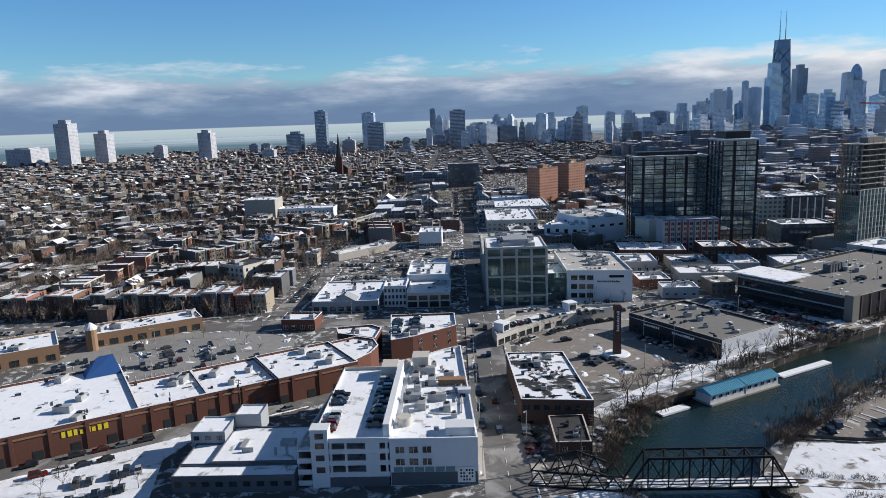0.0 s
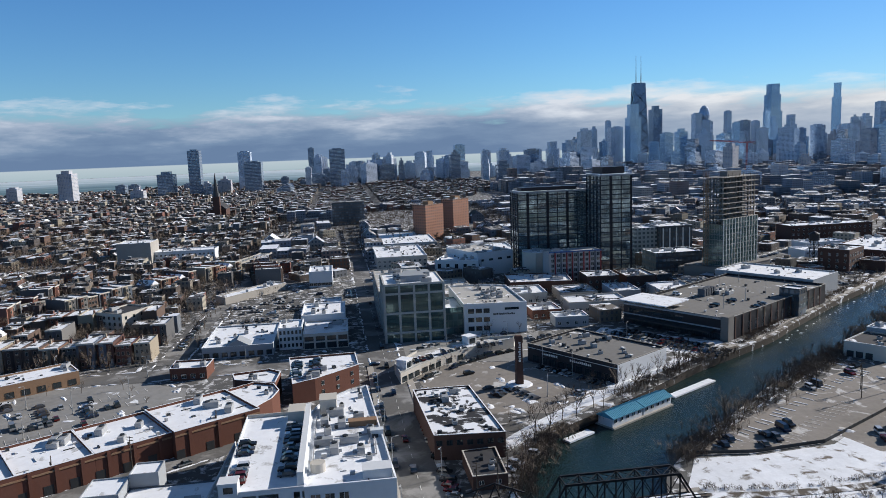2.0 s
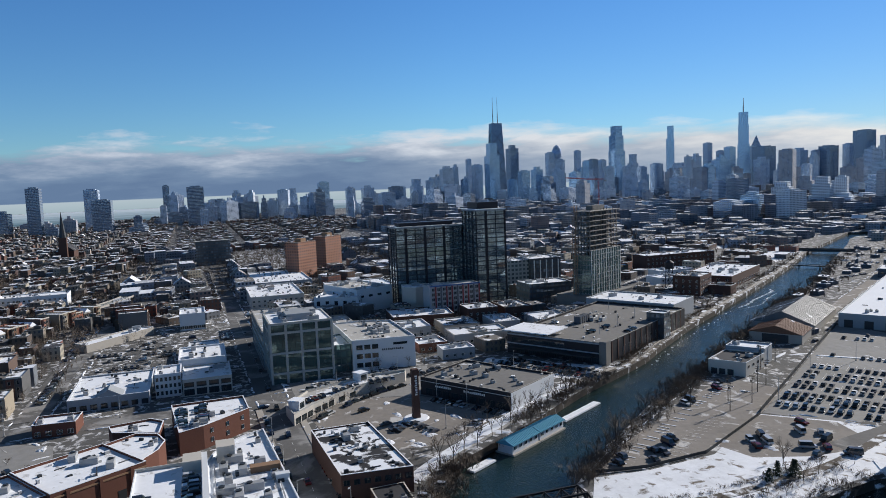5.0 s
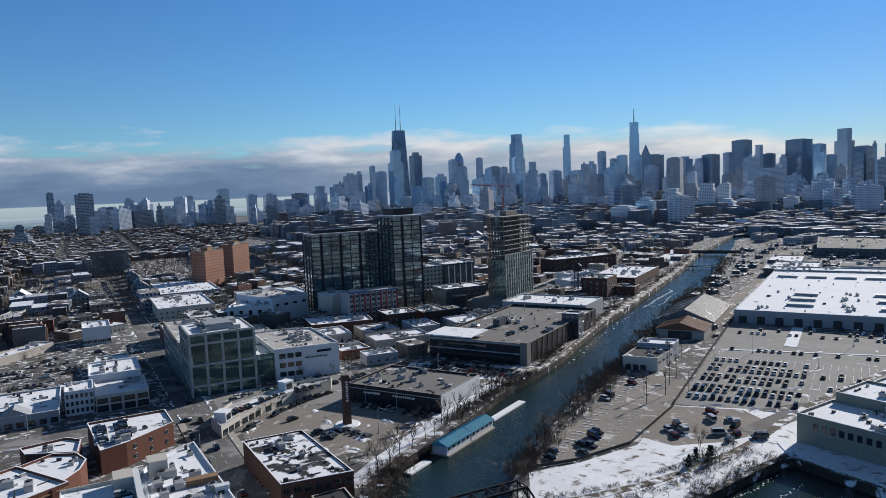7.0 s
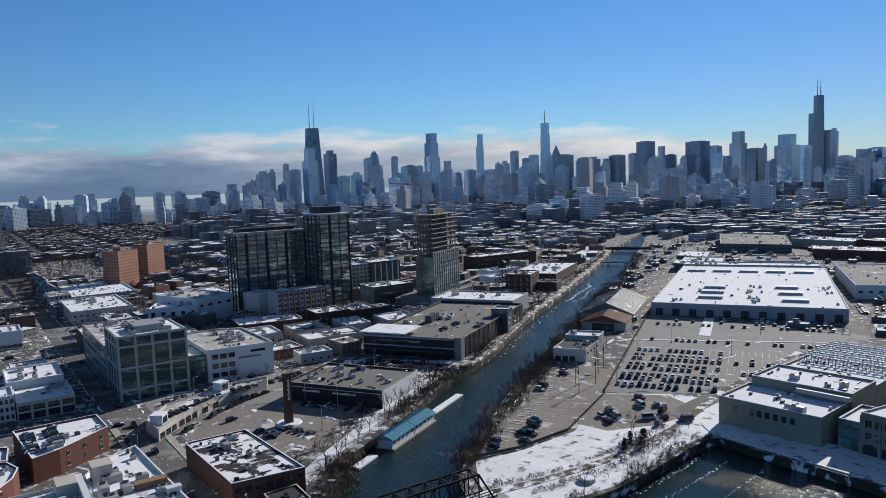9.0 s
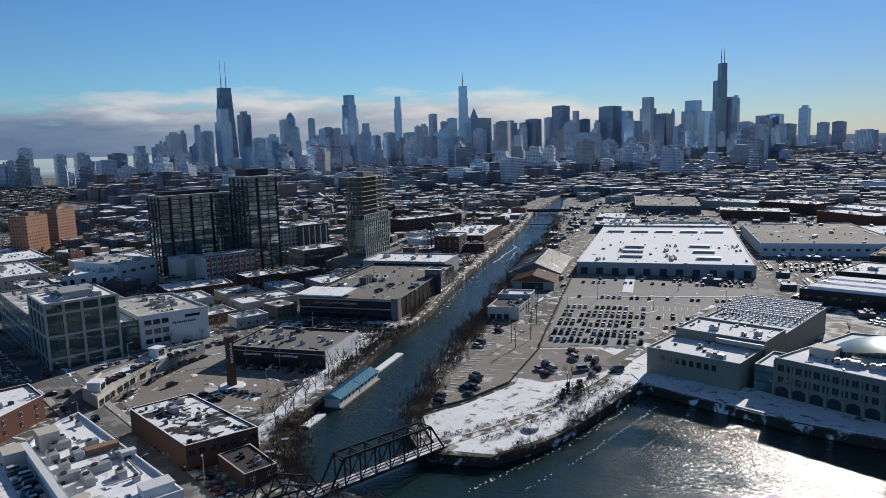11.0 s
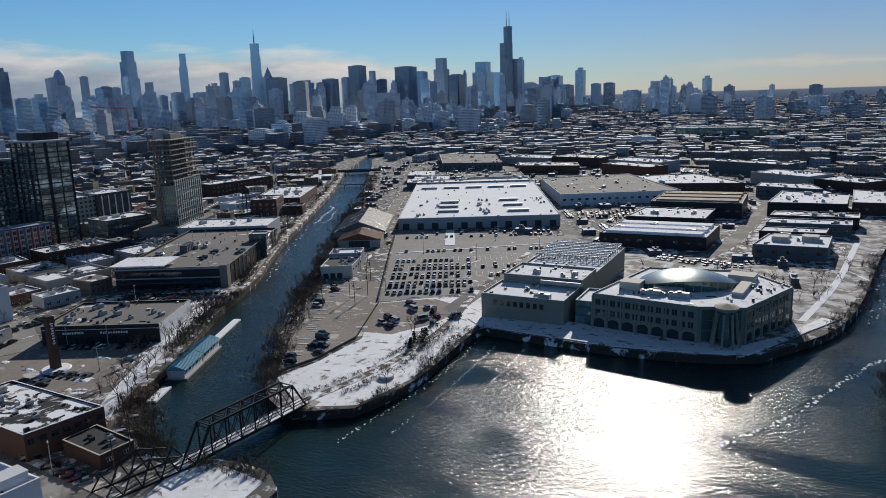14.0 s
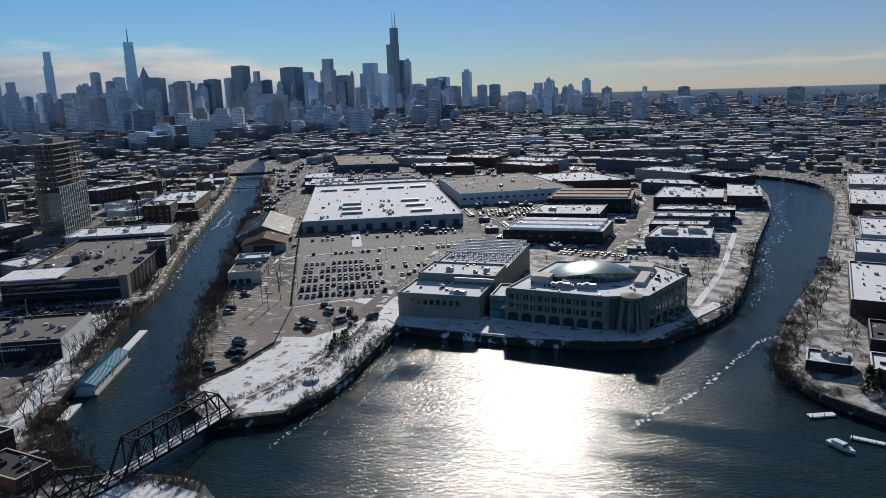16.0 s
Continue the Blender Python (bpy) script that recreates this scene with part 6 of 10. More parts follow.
    for sg in (-1, 1):
        bm = bmesh.new()
        sill, head_ = [], []
        for k in range(nx + 1):
            q = -1 + 2 * k / nx
            half = sg * B * 0.94 * math.sqrt(max(0.02, 1 - q * q))
            sill.append(bm.verts.new((A * q, half, 13.1)))
            head_.append(bm.verts.new((A * q, half, 14.5 + 4.6 * (1 - q * q) * 0.68)))
        for k in range(nx):
            ring = (sill[k], sill[k + 1], head_[k + 1], head_[k])
            bm.faces.new(ring if sg < 0 else ring[::-1])
        part("clerestory", bm, "green_glass", top, "teal glass under the atrium roof", place=turned)
        for k in range(0, nx + 1, 2):
            q = -1 + 2 * k / nx
            half = sg * (B * 0.94 * math.sqrt(max(0.02, 1 - q * q)) + 0.06)
            bm = bmesh.new()
            bar(bm, (A * q, half, 13.1), (A * q, half, 14.45 + 4.6 * (1 - q * q) * 0.68), 0.16)
            part("mullion", bm, "zinc", top, place=turned)
    for x0, y0, x1, y1, z in ((-30, -238, -22, -231, 3.2), (-66, -270, -56, -262, 2.6), (-45, -237, -35, -232, 2.0), (-66, -258, -62, -240, 1.6)):
        bm = bmesh.new()
        box(bm, x0 - top.location.x, y0 - top.location.y, 13.1, x1 - top.location.x, y1 - top.location.y, 13.1 + z)
        part("plant_room", bm, "pale_wall", top)
    for k in range(5):
        roof_unit(k, -33 - k * 3.4, -228 - 0.5 * k, 13.1, 6)


research_centre()


def pilot_plant():
    c, s = math.cos(radians(6.2)), math.sin(radians(6.2))

    def p(a, b):
        return (29.2 - a * c + b * s, -211.0 - a * s - b * c)

    for name, label, a0, a1, b0, b1, h, roof, k in (("pilot_plant", "two-storey tan stone plant building with a snowy roof", 0, 35, 0.02, 22, 10.2, "snow", 2),
                                                   ("pilot_plant_upper", "stepped-back tan upper block with a metal roof band", 1, 36, 22.3, 44, 13.2, "snow_roof", 3),
                                                   ("process_hall", "flat-roofed plant wing carrying rows of pipe racks", 0, 36, 44.3, 98, 11.4, "snow_roof", 0)):
        o = [p(a0, b0), p(a0, b1), p(a1, b1), p(a1, b0)]
        top = poly_block(name, label, "laboratory", o, h, "limestone", roof, units=k, seed=int(h))
        lo = local(o, top)
        if name == "pilot_plant":
            edge_windows(top, lo[0], lo[3], 8, 1, 1.7, 2.3, 5.6, 4, "limestone", "glass", 0.14, 0.78, 0)
            edge_windows(top, lo[0], lo[3], 8, 1, 1.5, 3.2, 1.0, 4, "limestone", "limestone", 0.14, 0.78, 0, "blind_panel")
        if name == "pilot_plant_upper":
            bm = bmesh.new()
            P, Q = Vector((*lo[3], 11.6)), Vector((*lo[0], 11.6))
            d = (P - Q).normalized().cross(Vector((0, 0, 1))) * 1.4
            bar(bm, P + d, P.lerp(Q, 0.5) + d, 3.0, 1.6)
            part("vent_band", bm, "zinc", top, "long metal vent housing")
        if name == "process_hall":
            for i in range(13):
                bm = bmesh.new()
                a = Vector((*lo[0], 13.2)).lerp(Vector((*lo[3], 13.2)), (i + 0.5) / 13)
                b = Vector((*lo[1], 13.2)).lerp(Vector((*lo[2], 13.2)), (i + 0.5) / 13)
                a2, b2 = a.lerp(b, 0.34), a.lerp(b, 0.97)
                bar(bm, a2, b2, 0.5, 0.4)
                for t_ in np.linspace(0, 1, 9):
                    q = a2.lerp(b2, t_)
                    bar(bm, (q.x, q.y, 10.6), (q.x, q.y, 13.2), 0.25)
                part("pipe_rack", bm, "zinc", top, "galvanised roof pipe rack" if i == 0 else "")
            for i in range(10):
                bm = bmesh.new()
                t_ = 0.36 + 0.6 * i / 9
                a, b = Vector((*lo[0], 13.6)).lerp(Vector((*lo[1], 13.6)), t_), Vector((*lo[3], 13.6)).lerp(Vector((*lo[2], 13.6)), t_)
                bar(bm, a.lerp(b, 0.03), a.lerp(b, 0.97), 0.35, 0.5)
                part("cross_beam", bm, "snow" if i % 2 else "zinc", top)
    block("glass_bridge", "glazed link between the plant and the laboratory", "link", -14.5, -240, -7, -221, 9.5, "teal_facade", "snow_roof", rot=6)


pilot_plant()
sheet("quay", [(22.4, -198.5), (21, -199.6), (-30, -201.6), (-57, -208), (-73.5, -215), (-95, -268), (-90, -270), (-80, -240), (-70, -224), (-54, -219), (-16, -219.5), (-8, -221), (26, -211.5), (32, -205)], 0.25, "snow_ground", "snowy riverside walk in front of the laboratory", "quay")


def warehouse():
    o = skewed(178.5, -354.5, 194, 111, -58.5)
    o = [o[0], o[1], (o[1][0] - 111 * math.cos(radians(31.5)), o[1][1] - 111 * math.sin(radians(31.5))), (o[0][0] - 111 * math.cos(radians(31.5)), o[0][1] - 111 * math.sin(radians(31.5)))]
    top = poly_block("distribution_warehouse", "huge white-roofed distribution warehouse with rooflights", "warehouse", o, 8.0, "grey_wall", "snow", parapet=0.4)
    a, u = Vector(o[0]), Vector((math.cos(radians(-58.5)), math.sin(radians(-58.5))))
    v = Vector((-math.cos(radians(31.5)), -math.sin(radians(31.5))))
    for i, (s, w, l, d) in enumerate(((26, 34, 15, 5), (48, 34, 14, 5), (70, 34, 14, 5), (22, 84, 15, 5), (50, 82, 14, 5), (76, 80, 14, 5), (160, 14, 14, 7), (160, 34, 14, 7), (160, 54, 14, 7), (160, 74, 14, 7), (160, 94, 14, 7))):
        q = a + u * s + v * w
        bm = bmesh.new()
        box(bm, -d / 2, -l / 2, 7.5, d / 2, l / 2, 9.0)
        box(bm, -d / 2 - 0.25, -l / 2 - 0.25, 9.0, d / 2 + 0.25, l / 2 + 0.25, 9.3, 1)
        part("rooflight", bm, ("grey_wall", "white_paint"), top, "grey raised rooflight with a pale cover", place=pose(q.x - top.location.x, q.y - top.location.y, 0, 0, 0, -58.5))
    for i in range(26):
        rng = random.Random(900 + i)
        q = a + u * rng.choice((12, 24, 30, 52, 56, 80)) + v * (rng.choice((14, 26, 58, 62, 104)) + rng.uniform(-3, 3)) + u * rng.uniform(-4, 4)
        roof_unit(2 if i % 3 else 0, q.x, q.y, 7.6, -58.5)
    lo = local(o, top)
    for i in range(11):
        s = Vector((*lo[0], 0)).lerp(Vector((*lo[3], 0)), (i + 0.5) / 11)
        bm = bmesh.new()
        box(bm, -2.2, -0.3, 0, 2.2, 0, 4.4)
        part("dock_door", bm, "dark_metal", top, place=pose(s.x, s.y, 0, 0, 0, 211.5))
    for k, (s, l, dd, h, rf, lab) in enumerate(((196, 22, 108, 9, "snow", "low warehouse range with a band of rooflights"), (222, 12, 50, 7, "snow_roof", "narrow store range under snow"), (238, 46, 60, 8, "gravel_roof", "brown-roofed warehouse at the back of the estate"))):
        q = a + u * s + v * (0 if k != 2 else 46)
        ol = [tuple(q), tuple(q + u * l), tuple(q + u * l + v * dd), tuple(q + v * dd)]
        poly_block("estate_warehouse", lab, "warehouse", ol, h, "grey_wall", rf, units=8, seed=70 + k, group="estate warehouses")
    q = a + u * 226 + v * -6
    poly_block("estate_warehouse", "small warehouse with a white roof", "warehouse", [tuple(q), tuple(q + u * 40), tuple(q + u * 40 + v * 36), tuple(q + v * 36)], 8, "grey_wall", "snow", units=4, seed=75, group="estate warehouses")


warehouse()


def estate():
    """The works south of the laboratory, on both sides of a street."""
    for k, (o, h, wall, roof, label, units) in enumerate((
            ([(120, -494), (40, -550), (118, -651), (183, -590)], 9.4, "white_wall", "gravel_roof", "white-walled warehouse with a tan snowy roof", 6),
            ([(37, -363), (-22, -372), (-20, -414), (38, -405)], 8.0, "black_panel", "snow_roof", "wide dark works with stepped white roofs", 8),
            ([(40, -419), (-8, -428), (-5, -468), (40, -460)], 8.8, "black_panel", "snow_roof", "flat works range with dirty snow on its roof", 4),
            ([(41, -474), (-19, -484), (-13, -537), (46, -524)], 11.0, "black_panel", "tan_roof", "dark works with long brown ridged roofs", 3),
            ([(-47, -366), (-82, -371), (-81, -404), (-50, -400)], 7.6, "slate_wall", "snow_roof", "grey works with small rooftop houses", 4),
            ([(-43, -408), (-77, -414), (-77, -429), (-43, -424)], 7.2, "black_panel", "snow_roof", "narrow dark shed with snow on the roof", 2),
            ([(-42, -436), (-88, -443), (-87, -460), (-42, -453)], 7.6, "slate_wall", "snow_roof", "long low shed under snow", 3),
            ([(-40, -464), (-90, -471), (-89, -490), (-40, -483)], 7.6, "black_panel", "patchy_roof", "low dark shed with a half-snowy roof", 3),
            ([(-32, -503), (-80, -511), (-78, -560), (-32, -566)], 10.0, "black_panel", "snow_roof", "large dark works with a bright snowy roof", 7),
            ([(-82, -528), (-106, -531), (-103, -590), (-78, -598)], 9.0, "dark_brick", "snow_roof", "brick works near the river bend", 4),
            ([(74, -588), (4, -616), (58, -674), (108, -640)], 8.8, "dark_brick", "snow_roof", "broad warehouse under snow", 7),
            ([(-8, -598), (-58, -590), (-46, -622), (-8, -624)], 9.0, "slate_wall", "snow_roof", "grey warehouse near the river bend", 5),
            ([(336, -582), (306, -590), (334, -633), (360, -622)], 8.0, "slate_wall", "snow_roof", "small warehouse beside the estate lane", 2),
            ([(301, -533), (276, -543), (294, -571), (319, -560)], 7.4, "slate_wall", "snow_roof", "small store beside the estate lane", 2),
            ([(368, -700), (300, -728), (372, -838), (452, -820)], 9.0, "slate_wall", "gravel_roof", "tan-roofed warehouse at the end of the estate", 5),
            ([(262, -700), (196, -716), (214, -752), (282, -736)], 9.0, "dark_brick", "patchy_roof", "brick store at the end of the estate", 5))):
        top = poly_block("works_building", label, "works", o, h, wall, roof, units=units, seed=200 + k, parapet=0.5, group="island works")
        lo = local(o, top)
        if k in (1, 3):
            for i in range(3):
                bm = bmesh.new()
                t0, t1 = (i + 0.12) / 3, (i + 0.8) / 3
                q = [Vector(lo[0]).lerp(Vector(lo[3]), t0), Vector(lo[0]).lerp(Vector(lo[3]), t1), Vector(lo[1]).lerp(Vector(lo[2]), t1), Vector(lo[1]).lerp(Vector(lo[2]), t0)]
                q = [a.lerp(q[(j + 2) % 4], 0.05) for j, a in enumerate(q)]
                prism(bm, [tuple(p) for p in q], h - 0.5, h + 1.2)
                part("raised_roof", bm, roof, top)
        if k == 4:
            for x, y in ((-58, -384), (-72, -390)):
                bm = bmesh.new()
                box(bm, x - 4 - top.location.x, y - 4 - top.location.y, 7.1, x + 4 - top.location.x, y + 4 - top.location.y, 9.8)
                part("roof_house", bm, "pale_wall", top)
        D = math.hypot(lo[1][0] - lo[0][0], lo[1][1] - lo[0][1])
        edge_windows(top, lo[0], lo[1], max(3, int(D / 6)), 1, 2.6, 1.6, h * 0.42, 3, "dark_metal")


material("tan_roof", (0.27, 0.21, 0.15), 0.85, vary=0.35, patches=(SNOW, 0.10, 0.64, 0.03))
estate()
for k, (x, y, L, D, rot, h, wall, roof) in enumerate(((-82, -640, 44, 34, -30, 9, "dark_brick", "snow_roof"), (-40, -656, 58, 36, -27, 11, "concrete", "snow"), (110, -690, 64, 30, -22, 12, "brick", "snow_roof"), (-12, -736, 84, 24, -18, 13, "slate_wall", "patchy_roof"), (116, -748, 70, 38, -18, 11, "grey_wall", "snow"), (196, -776, 66, 40, -8, 12, "dark_brick", "patchy_roof"), (264, -782, 72, 40, -4, 10, "concrete", "snow_roof"))):
    c_, s_ = math.cos(radians(rot)), math.sin(radians(rot))
    poly_block("bend_warehouse", ("flat brick warehouse along the river bend", "broad warehouse with a snowy roof at the river bend", "tall brick store near the end of the island", "grey warehouse under snow near the end of the island")[k % 4], "warehouse", [(x, y), (x + D * s_, y - D * c_), (x + D * s_ + L * c_, y - D * c_ + L * s_), (x + L * c_, y + L * s_)], h, wall, roof, units=5, seed=500 + k, group="river bend warehouses")


block("glass_parking_block", "long dark teal-glazed block with roof parking near the river", "office block", -34, -905, 70, -868, 15, "dark_facade", "deck", rot=8, units=6, seed=97)
block("teal_depot", "broad dark teal depot beyond the river", "depot", 110, -1330, 250, -1290, 20, "teal_facade", "snow_roof", rot=4, units=3, seed=98)


def canal_side():
    # white office on the island side of the canal
    top = poly_block("canal_office", "two-storey white office with a brown flat roof by the canal", "office", [(134, -228), (121, -237.5), (131, -257), (145, -247)], 6.4, "pale_wall", "dark_roof", units=3, seed=81, rim="white_wall", parapet=0.4)
    lo = local([(134, -228), (121, -237.5), (131, -257), (145, -247)], top)
    edge_windows(top, lo[1], lo[2], 4, 1, 2.0, 1.2, 3.4, 3.6, "dark_metal")
    edge_windows(top, lo[0], lo[1], 3, 1, 2.6, 2.6, 0.1, 3.6, "dark_metal", "dark_metal", 0.05, 0.7)
    poly_block("canal_office_wing", "white upper wing of an office by the canal", "office", [(145.3, -247.3), (131.3, -257.3), (138, -268), (152, -258)], 8.2, "grey_wall", "snow_roof", units=2, seed=82)
    # barn-like shed with a big pitched roof
    for (x, y), L, D, h0, h1, m, name, label in (((184, -319), 62, 33, 5.0, 11.5, "shed_roof", "pitched_shed", "large pitched shed with a pale metal roof"), ((166, -297), 22, 26, 5.0, 9.0, "rust_roof", "rust_shed", "rusty brown pitched shed with a snowy eave")):
        top = thing(name, label, "shed", x, y, 0, GRID)
        bm = bmesh.new()
        box(bm, 0, -D / 2, 0, L, D / 2, h0)
        part("wall", bm, "concrete", top)
        bm = bmesh.new()
        v = [bm.verts.new(p) for p in ((-0.5, -D / 2 - 0.6, h0 - 0.2), (-0.5, 0, h1), (-0.5, D / 2 + 0.6, h0 - 0.2), (L + 0.5, -D / 2 - 0.6, h0 - 0.2), (L + 0.5, 0, h1), (L + 0.5, D / 2 + 0.6, h0 - 0.2))]
        for q in ((0, 3, 4, 1), (1, 4, 5, 2), (0, 1, 2), (3, 5, 4), (0, 2, 5, 3)):
            bm.faces.new([v[i] for i in q])
        part("roof", bm, m, top)
        bm = bmesh.new()
        for i in range(int(L / 2)):
            bar(bm, (i * 2 + 0.5, -D / 2 - 0.6, h0 - 0.1), (i * 2 + 0.5, 0, h1 + 0.1), 0.12)
            bar(bm, (i * 2 + 0.5, D / 2 + 0.6, h0 - 0.1), (i * 2 + 0.5, 0, h1 + 0.1), 0.12)
        part("roof_seam", bm, m, top)
        bm = bmesh.new()
        box(bm, -0.1, -D / 4, 0, 0.05, D / 4, 4.2)
        part("door", bm, "dark_metal", top)


material("shed_roof", (0.15, 0.155, 0.16), 0.6, metal=0.2, vary=0.3, patches=(SNOW, 0.09, 0.64, 0.03))
material("rust_roof", (0.16, 0.08, 0.05), 0.75, vary=0.3, patches=(SNOW, 0.06, 0.66, 0.03))
canal_side()

# west bank
for k, (x0, y0, x1, y1, h, w, rf, label) in enumerate(((-205, -334, -143, -265, 7, "dark_brick", "snow", "low dark boat shed with a wide snowy roof"), (-178, -398, -152, -362, 6, "grey_wall", "snow_roof", "small grey riverside shed"), (-205, -470, -160, -410, 6, "grey_wall", "snow_roof", "riverside store with a snowy roof"),
                                                      (-235, -595, -164, -515, 7.5, "dark_brick", "snow_roof", "brick riverside works under snow"), (-136, -213, -123, -201, 3.6, "black_panel", "snow_roof", "small dark yard building under snow"), (-158, -214, -141, -198, 4.2, "dark_brick", "snow", "low dark boat store with a white roof"), (-166, -250, -144, -226, 4.5, "black_panel", "dark_roof", "small dark yard building"), (-230, -700, -172, -620, 8, "concrete", "snow", "concrete riverside warehouse under snow"))):
    block("riverside_shed", label, "shed", x0, y0, x1, y1, h, w, rf, units=3, seed=300 + k, rot=-4)


def canal_footbridge():
    top = thing("canal_footbridge", "thin dark footbridge low over the canal", "footbridge", 388, -552.5, 0, math.degrees(math.atan2(-19, -37)))
    bm = bmesh.new()
    box(bm, -27, -1.4, -0.7, 27, 1.4, 0.1)
    part("deck", bm, "dark_metal", top)
    for y in (-1.3, 1.3):
        bm = bmesh.new()
        bar(bm, (-27, y, 1.1), (27, y, 1.1), 0.12)
        for i in range(19):
            bar(bm, (-27 + i * 3, y, 0.1), (-27 + i * 3, y, 1.1), 0.1)
        part("railing", bm, "dark_metal", top)
    for x in (-9, 9):
        bm = bmesh.new()
        tube(bm, x, 0, -5, -0.7, 0.6, n=8)
        part("pile", bm, "concrete", top)


canal_footbridge()


# ---- terraced houses ----
material("house_brick", (0.2, 0.1, 0.07), 0.85, vary=0.3, grain=1.5, random_hue=[(0.13, 0.062, 0.046), (0.09, 0.05, 0.042), (0.15, 0.07, 0.052), (0.12, 0.085, 0.07), (0.08, 0.06, 0.055), (0.16, 0.155, 0.15), (0.17, 0.10, 0.07), (0.11, 0.11, 0.112), (0.24, 0.10, 0.07), (0.30, 0.26, 0.20), (0.26, 0.13, 0.10), (0.12, 0.14, 0.17)])
material("house_roof", (0.1, 0.1, 0.1), 0.85, vary=0.35, random_hue=[(0.05, 0.05, 0.055), (0.10, 0.10, 0.10), (0.07, 0.065, 0.06), (0.20, 0.19, 0.18), (0.05, 0.05, 0.055), (0.12, 0.12, 0.125)], patches=(SNOW, 0.18, 0.465, 0.025))


def house_models():
    """Five town houses, each with walls, roof, bay, cornice, porch, chimney, door and sash windows; front faces -x."""
    models = []
    for k, (w, d, h, floors, bay, pitched) in enumerate(((7.4, 17, 10.6, 3, True, False), (7.0, 15, 9.2, 3, False, False), (7.6, 18, 11.2, 3, True, False), (7.2, 14, 7.4, 2, False, True), (8.0, 16, 9.8, 3, True, False))):
        top = thing("town_house", ("three-storey brick town house with a flat snowy roof", "narrow brick town house with a dark flat roof", "tall brick town house with a bay and stone cornice", "two-storey house with a pitched snowy roof", "broad brick town house with a bay front")[k], "house", 0, 0, 0, 0, "terraced houses")
        bm = bmesh.new()
        if pitched:
            box(bm, -d / 2, -w / 2, 0, d / 2, w / 2, h)
        else:
            shell(bm, d, w, h, 0.6, 0.3)
        part("wall", bm, "house_brick", top)
        bm = bmesh.new()
        if pitched:
            v = [bm.verts.new(p) for p in ((-d / 2 - 0.4, -w / 2 - 0.4, h - 0.2), (-d / 2 - 0.4, 0, h + 2.8), (-d / 2 - 0.4, w / 2 + 0.4, h - 0.2), (d / 2 + 0.4, -w / 2 - 0.4, h - 0.2), (d / 2 + 0.4, 0, h + 2.8), (d / 2 + 0.4, w / 2 + 0.4, h - 0.2))]
            for q in ((0, 3, 4, 1), (1, 4, 5, 2), (0, 1, 2), (3, 5, 4), (0, 2, 5, 3)):
                bm.faces.new([v[i] for i in q])
        else:
            box(bm, -d / 2 + 0.3, -w / 2 + 0.3, h - 1.0, d / 2 - 0.3, w / 2 - 0.3, h - 0.6)
        part("roof", bm, "house_roof", top)
        front = -d / 2
        if bay:
            bm = bmesh.new()
            prism(bm, [(front - 1.2, 0.2), (front - 1.2, 2.0), (front, 2.8), (front, -0.6)][::-1], 0, h - 0.8)
            part("bay", bm, "house_brick", top)
        bm = bmesh.new()
        box(bm, front - 0.4, -w / 2, h - 0.5, front, w / 2, h + 0.25)
        part("cornice", bm, "pale_wall", top)
        bm = bmesh.new()
        box(bm, d * 0.2, w / 2 - 1.0, h - 0.6, d * 0.2 + 0.9, w / 2 - 0.3, h + 1.5)
        part("chimney", bm, "house_brick", top)
        bm = bmesh.new()
        box(bm, front - 1.6, -w / 2 + 0.4, 0, front, -w / 2 + 2.0, 1.0)
        box(bm, front - 0.08, -w / 2 + 0.6, 1.0, front - 0.01, -w / 2 + 1.7, 3.2)
        part("stoop", bm, "concrete", top)
        bm = bmesh.new()
        box(bm, d / 2, -w / 2 + 0.8, 0, d / 2 + 2.4, w / 2 - 1.5, h * 0.62)
        part("rear_porch", bm, "bark", top)
        for f in range(floors):
            for y in ((-2.0, 1.1) if bay else (-2.0, 0.2, 2.2)):
                x = front - (1.2 if bay and y > 0 else 0)
                part("window", window_mesh(1.1, 1.7, "pale_wall", "glass", 0), (), top, place=pose(x, y, 1.3 + f * 3.1, 0, 0, -90) @ pose(0, -0.03, 0))
        models.append(top)
    return models


def place_houses():
    models = house_models()
    rng = random.Random(77)
    used = set()

    def put(x, y, turn):
        k = rng.choice((0, 0, 0, 1, 1, 1, 2, 2, 2, 3, 4, 4))
        m = pose(x, y, 0, 0, 0, turn)
        FOOT.append([tuple((m @ Vector((i * 9, j * 4, 0))).xy) for i, j in ((-1, -1), (1, -1), (1, 1), (-1, 1))])
        if k in used:
            copy_thing(models[k], m)
        else:
            used.add(k)
            models[k].matrix_basis = m

    # terrace along the cross avenue, its backs to the alley
    for i in range(17):
        put(211 + rng.uniform(-1, 1), 68 + i * 7.8, 0)
    for row_x, y0, n in ((243, 68, 11), (276, 72, 11)):
        for i in range(n):
            if rng.random() < 0.72:
                put(row_x + rng.uniform(-1.5, 1.5), y0 + i * 8.1, rng.choice((0, 180)))
    # terrace facing the side street
    for i in (0, 1, 2, 5, 6, 9, 10, 11, 14, 17, 18):
        put(233 + i * 7.9, 176 + rng.uniform(-1, 1), 90)
    # a row that follows the elevated railway
    for i in range(19):
        if i not in (6, 7, 13):
            put(324 + i * 6.9, 146 - i * 4.5, 57)
    for i in range(7):
        put(395 + i * 8, 30 + i * 1.5, 90)
    for k, mdl in enumerate(models):
        if k not in used:
            mdl.matrix_basis = pose(380, 110 + 9 * k, 0)


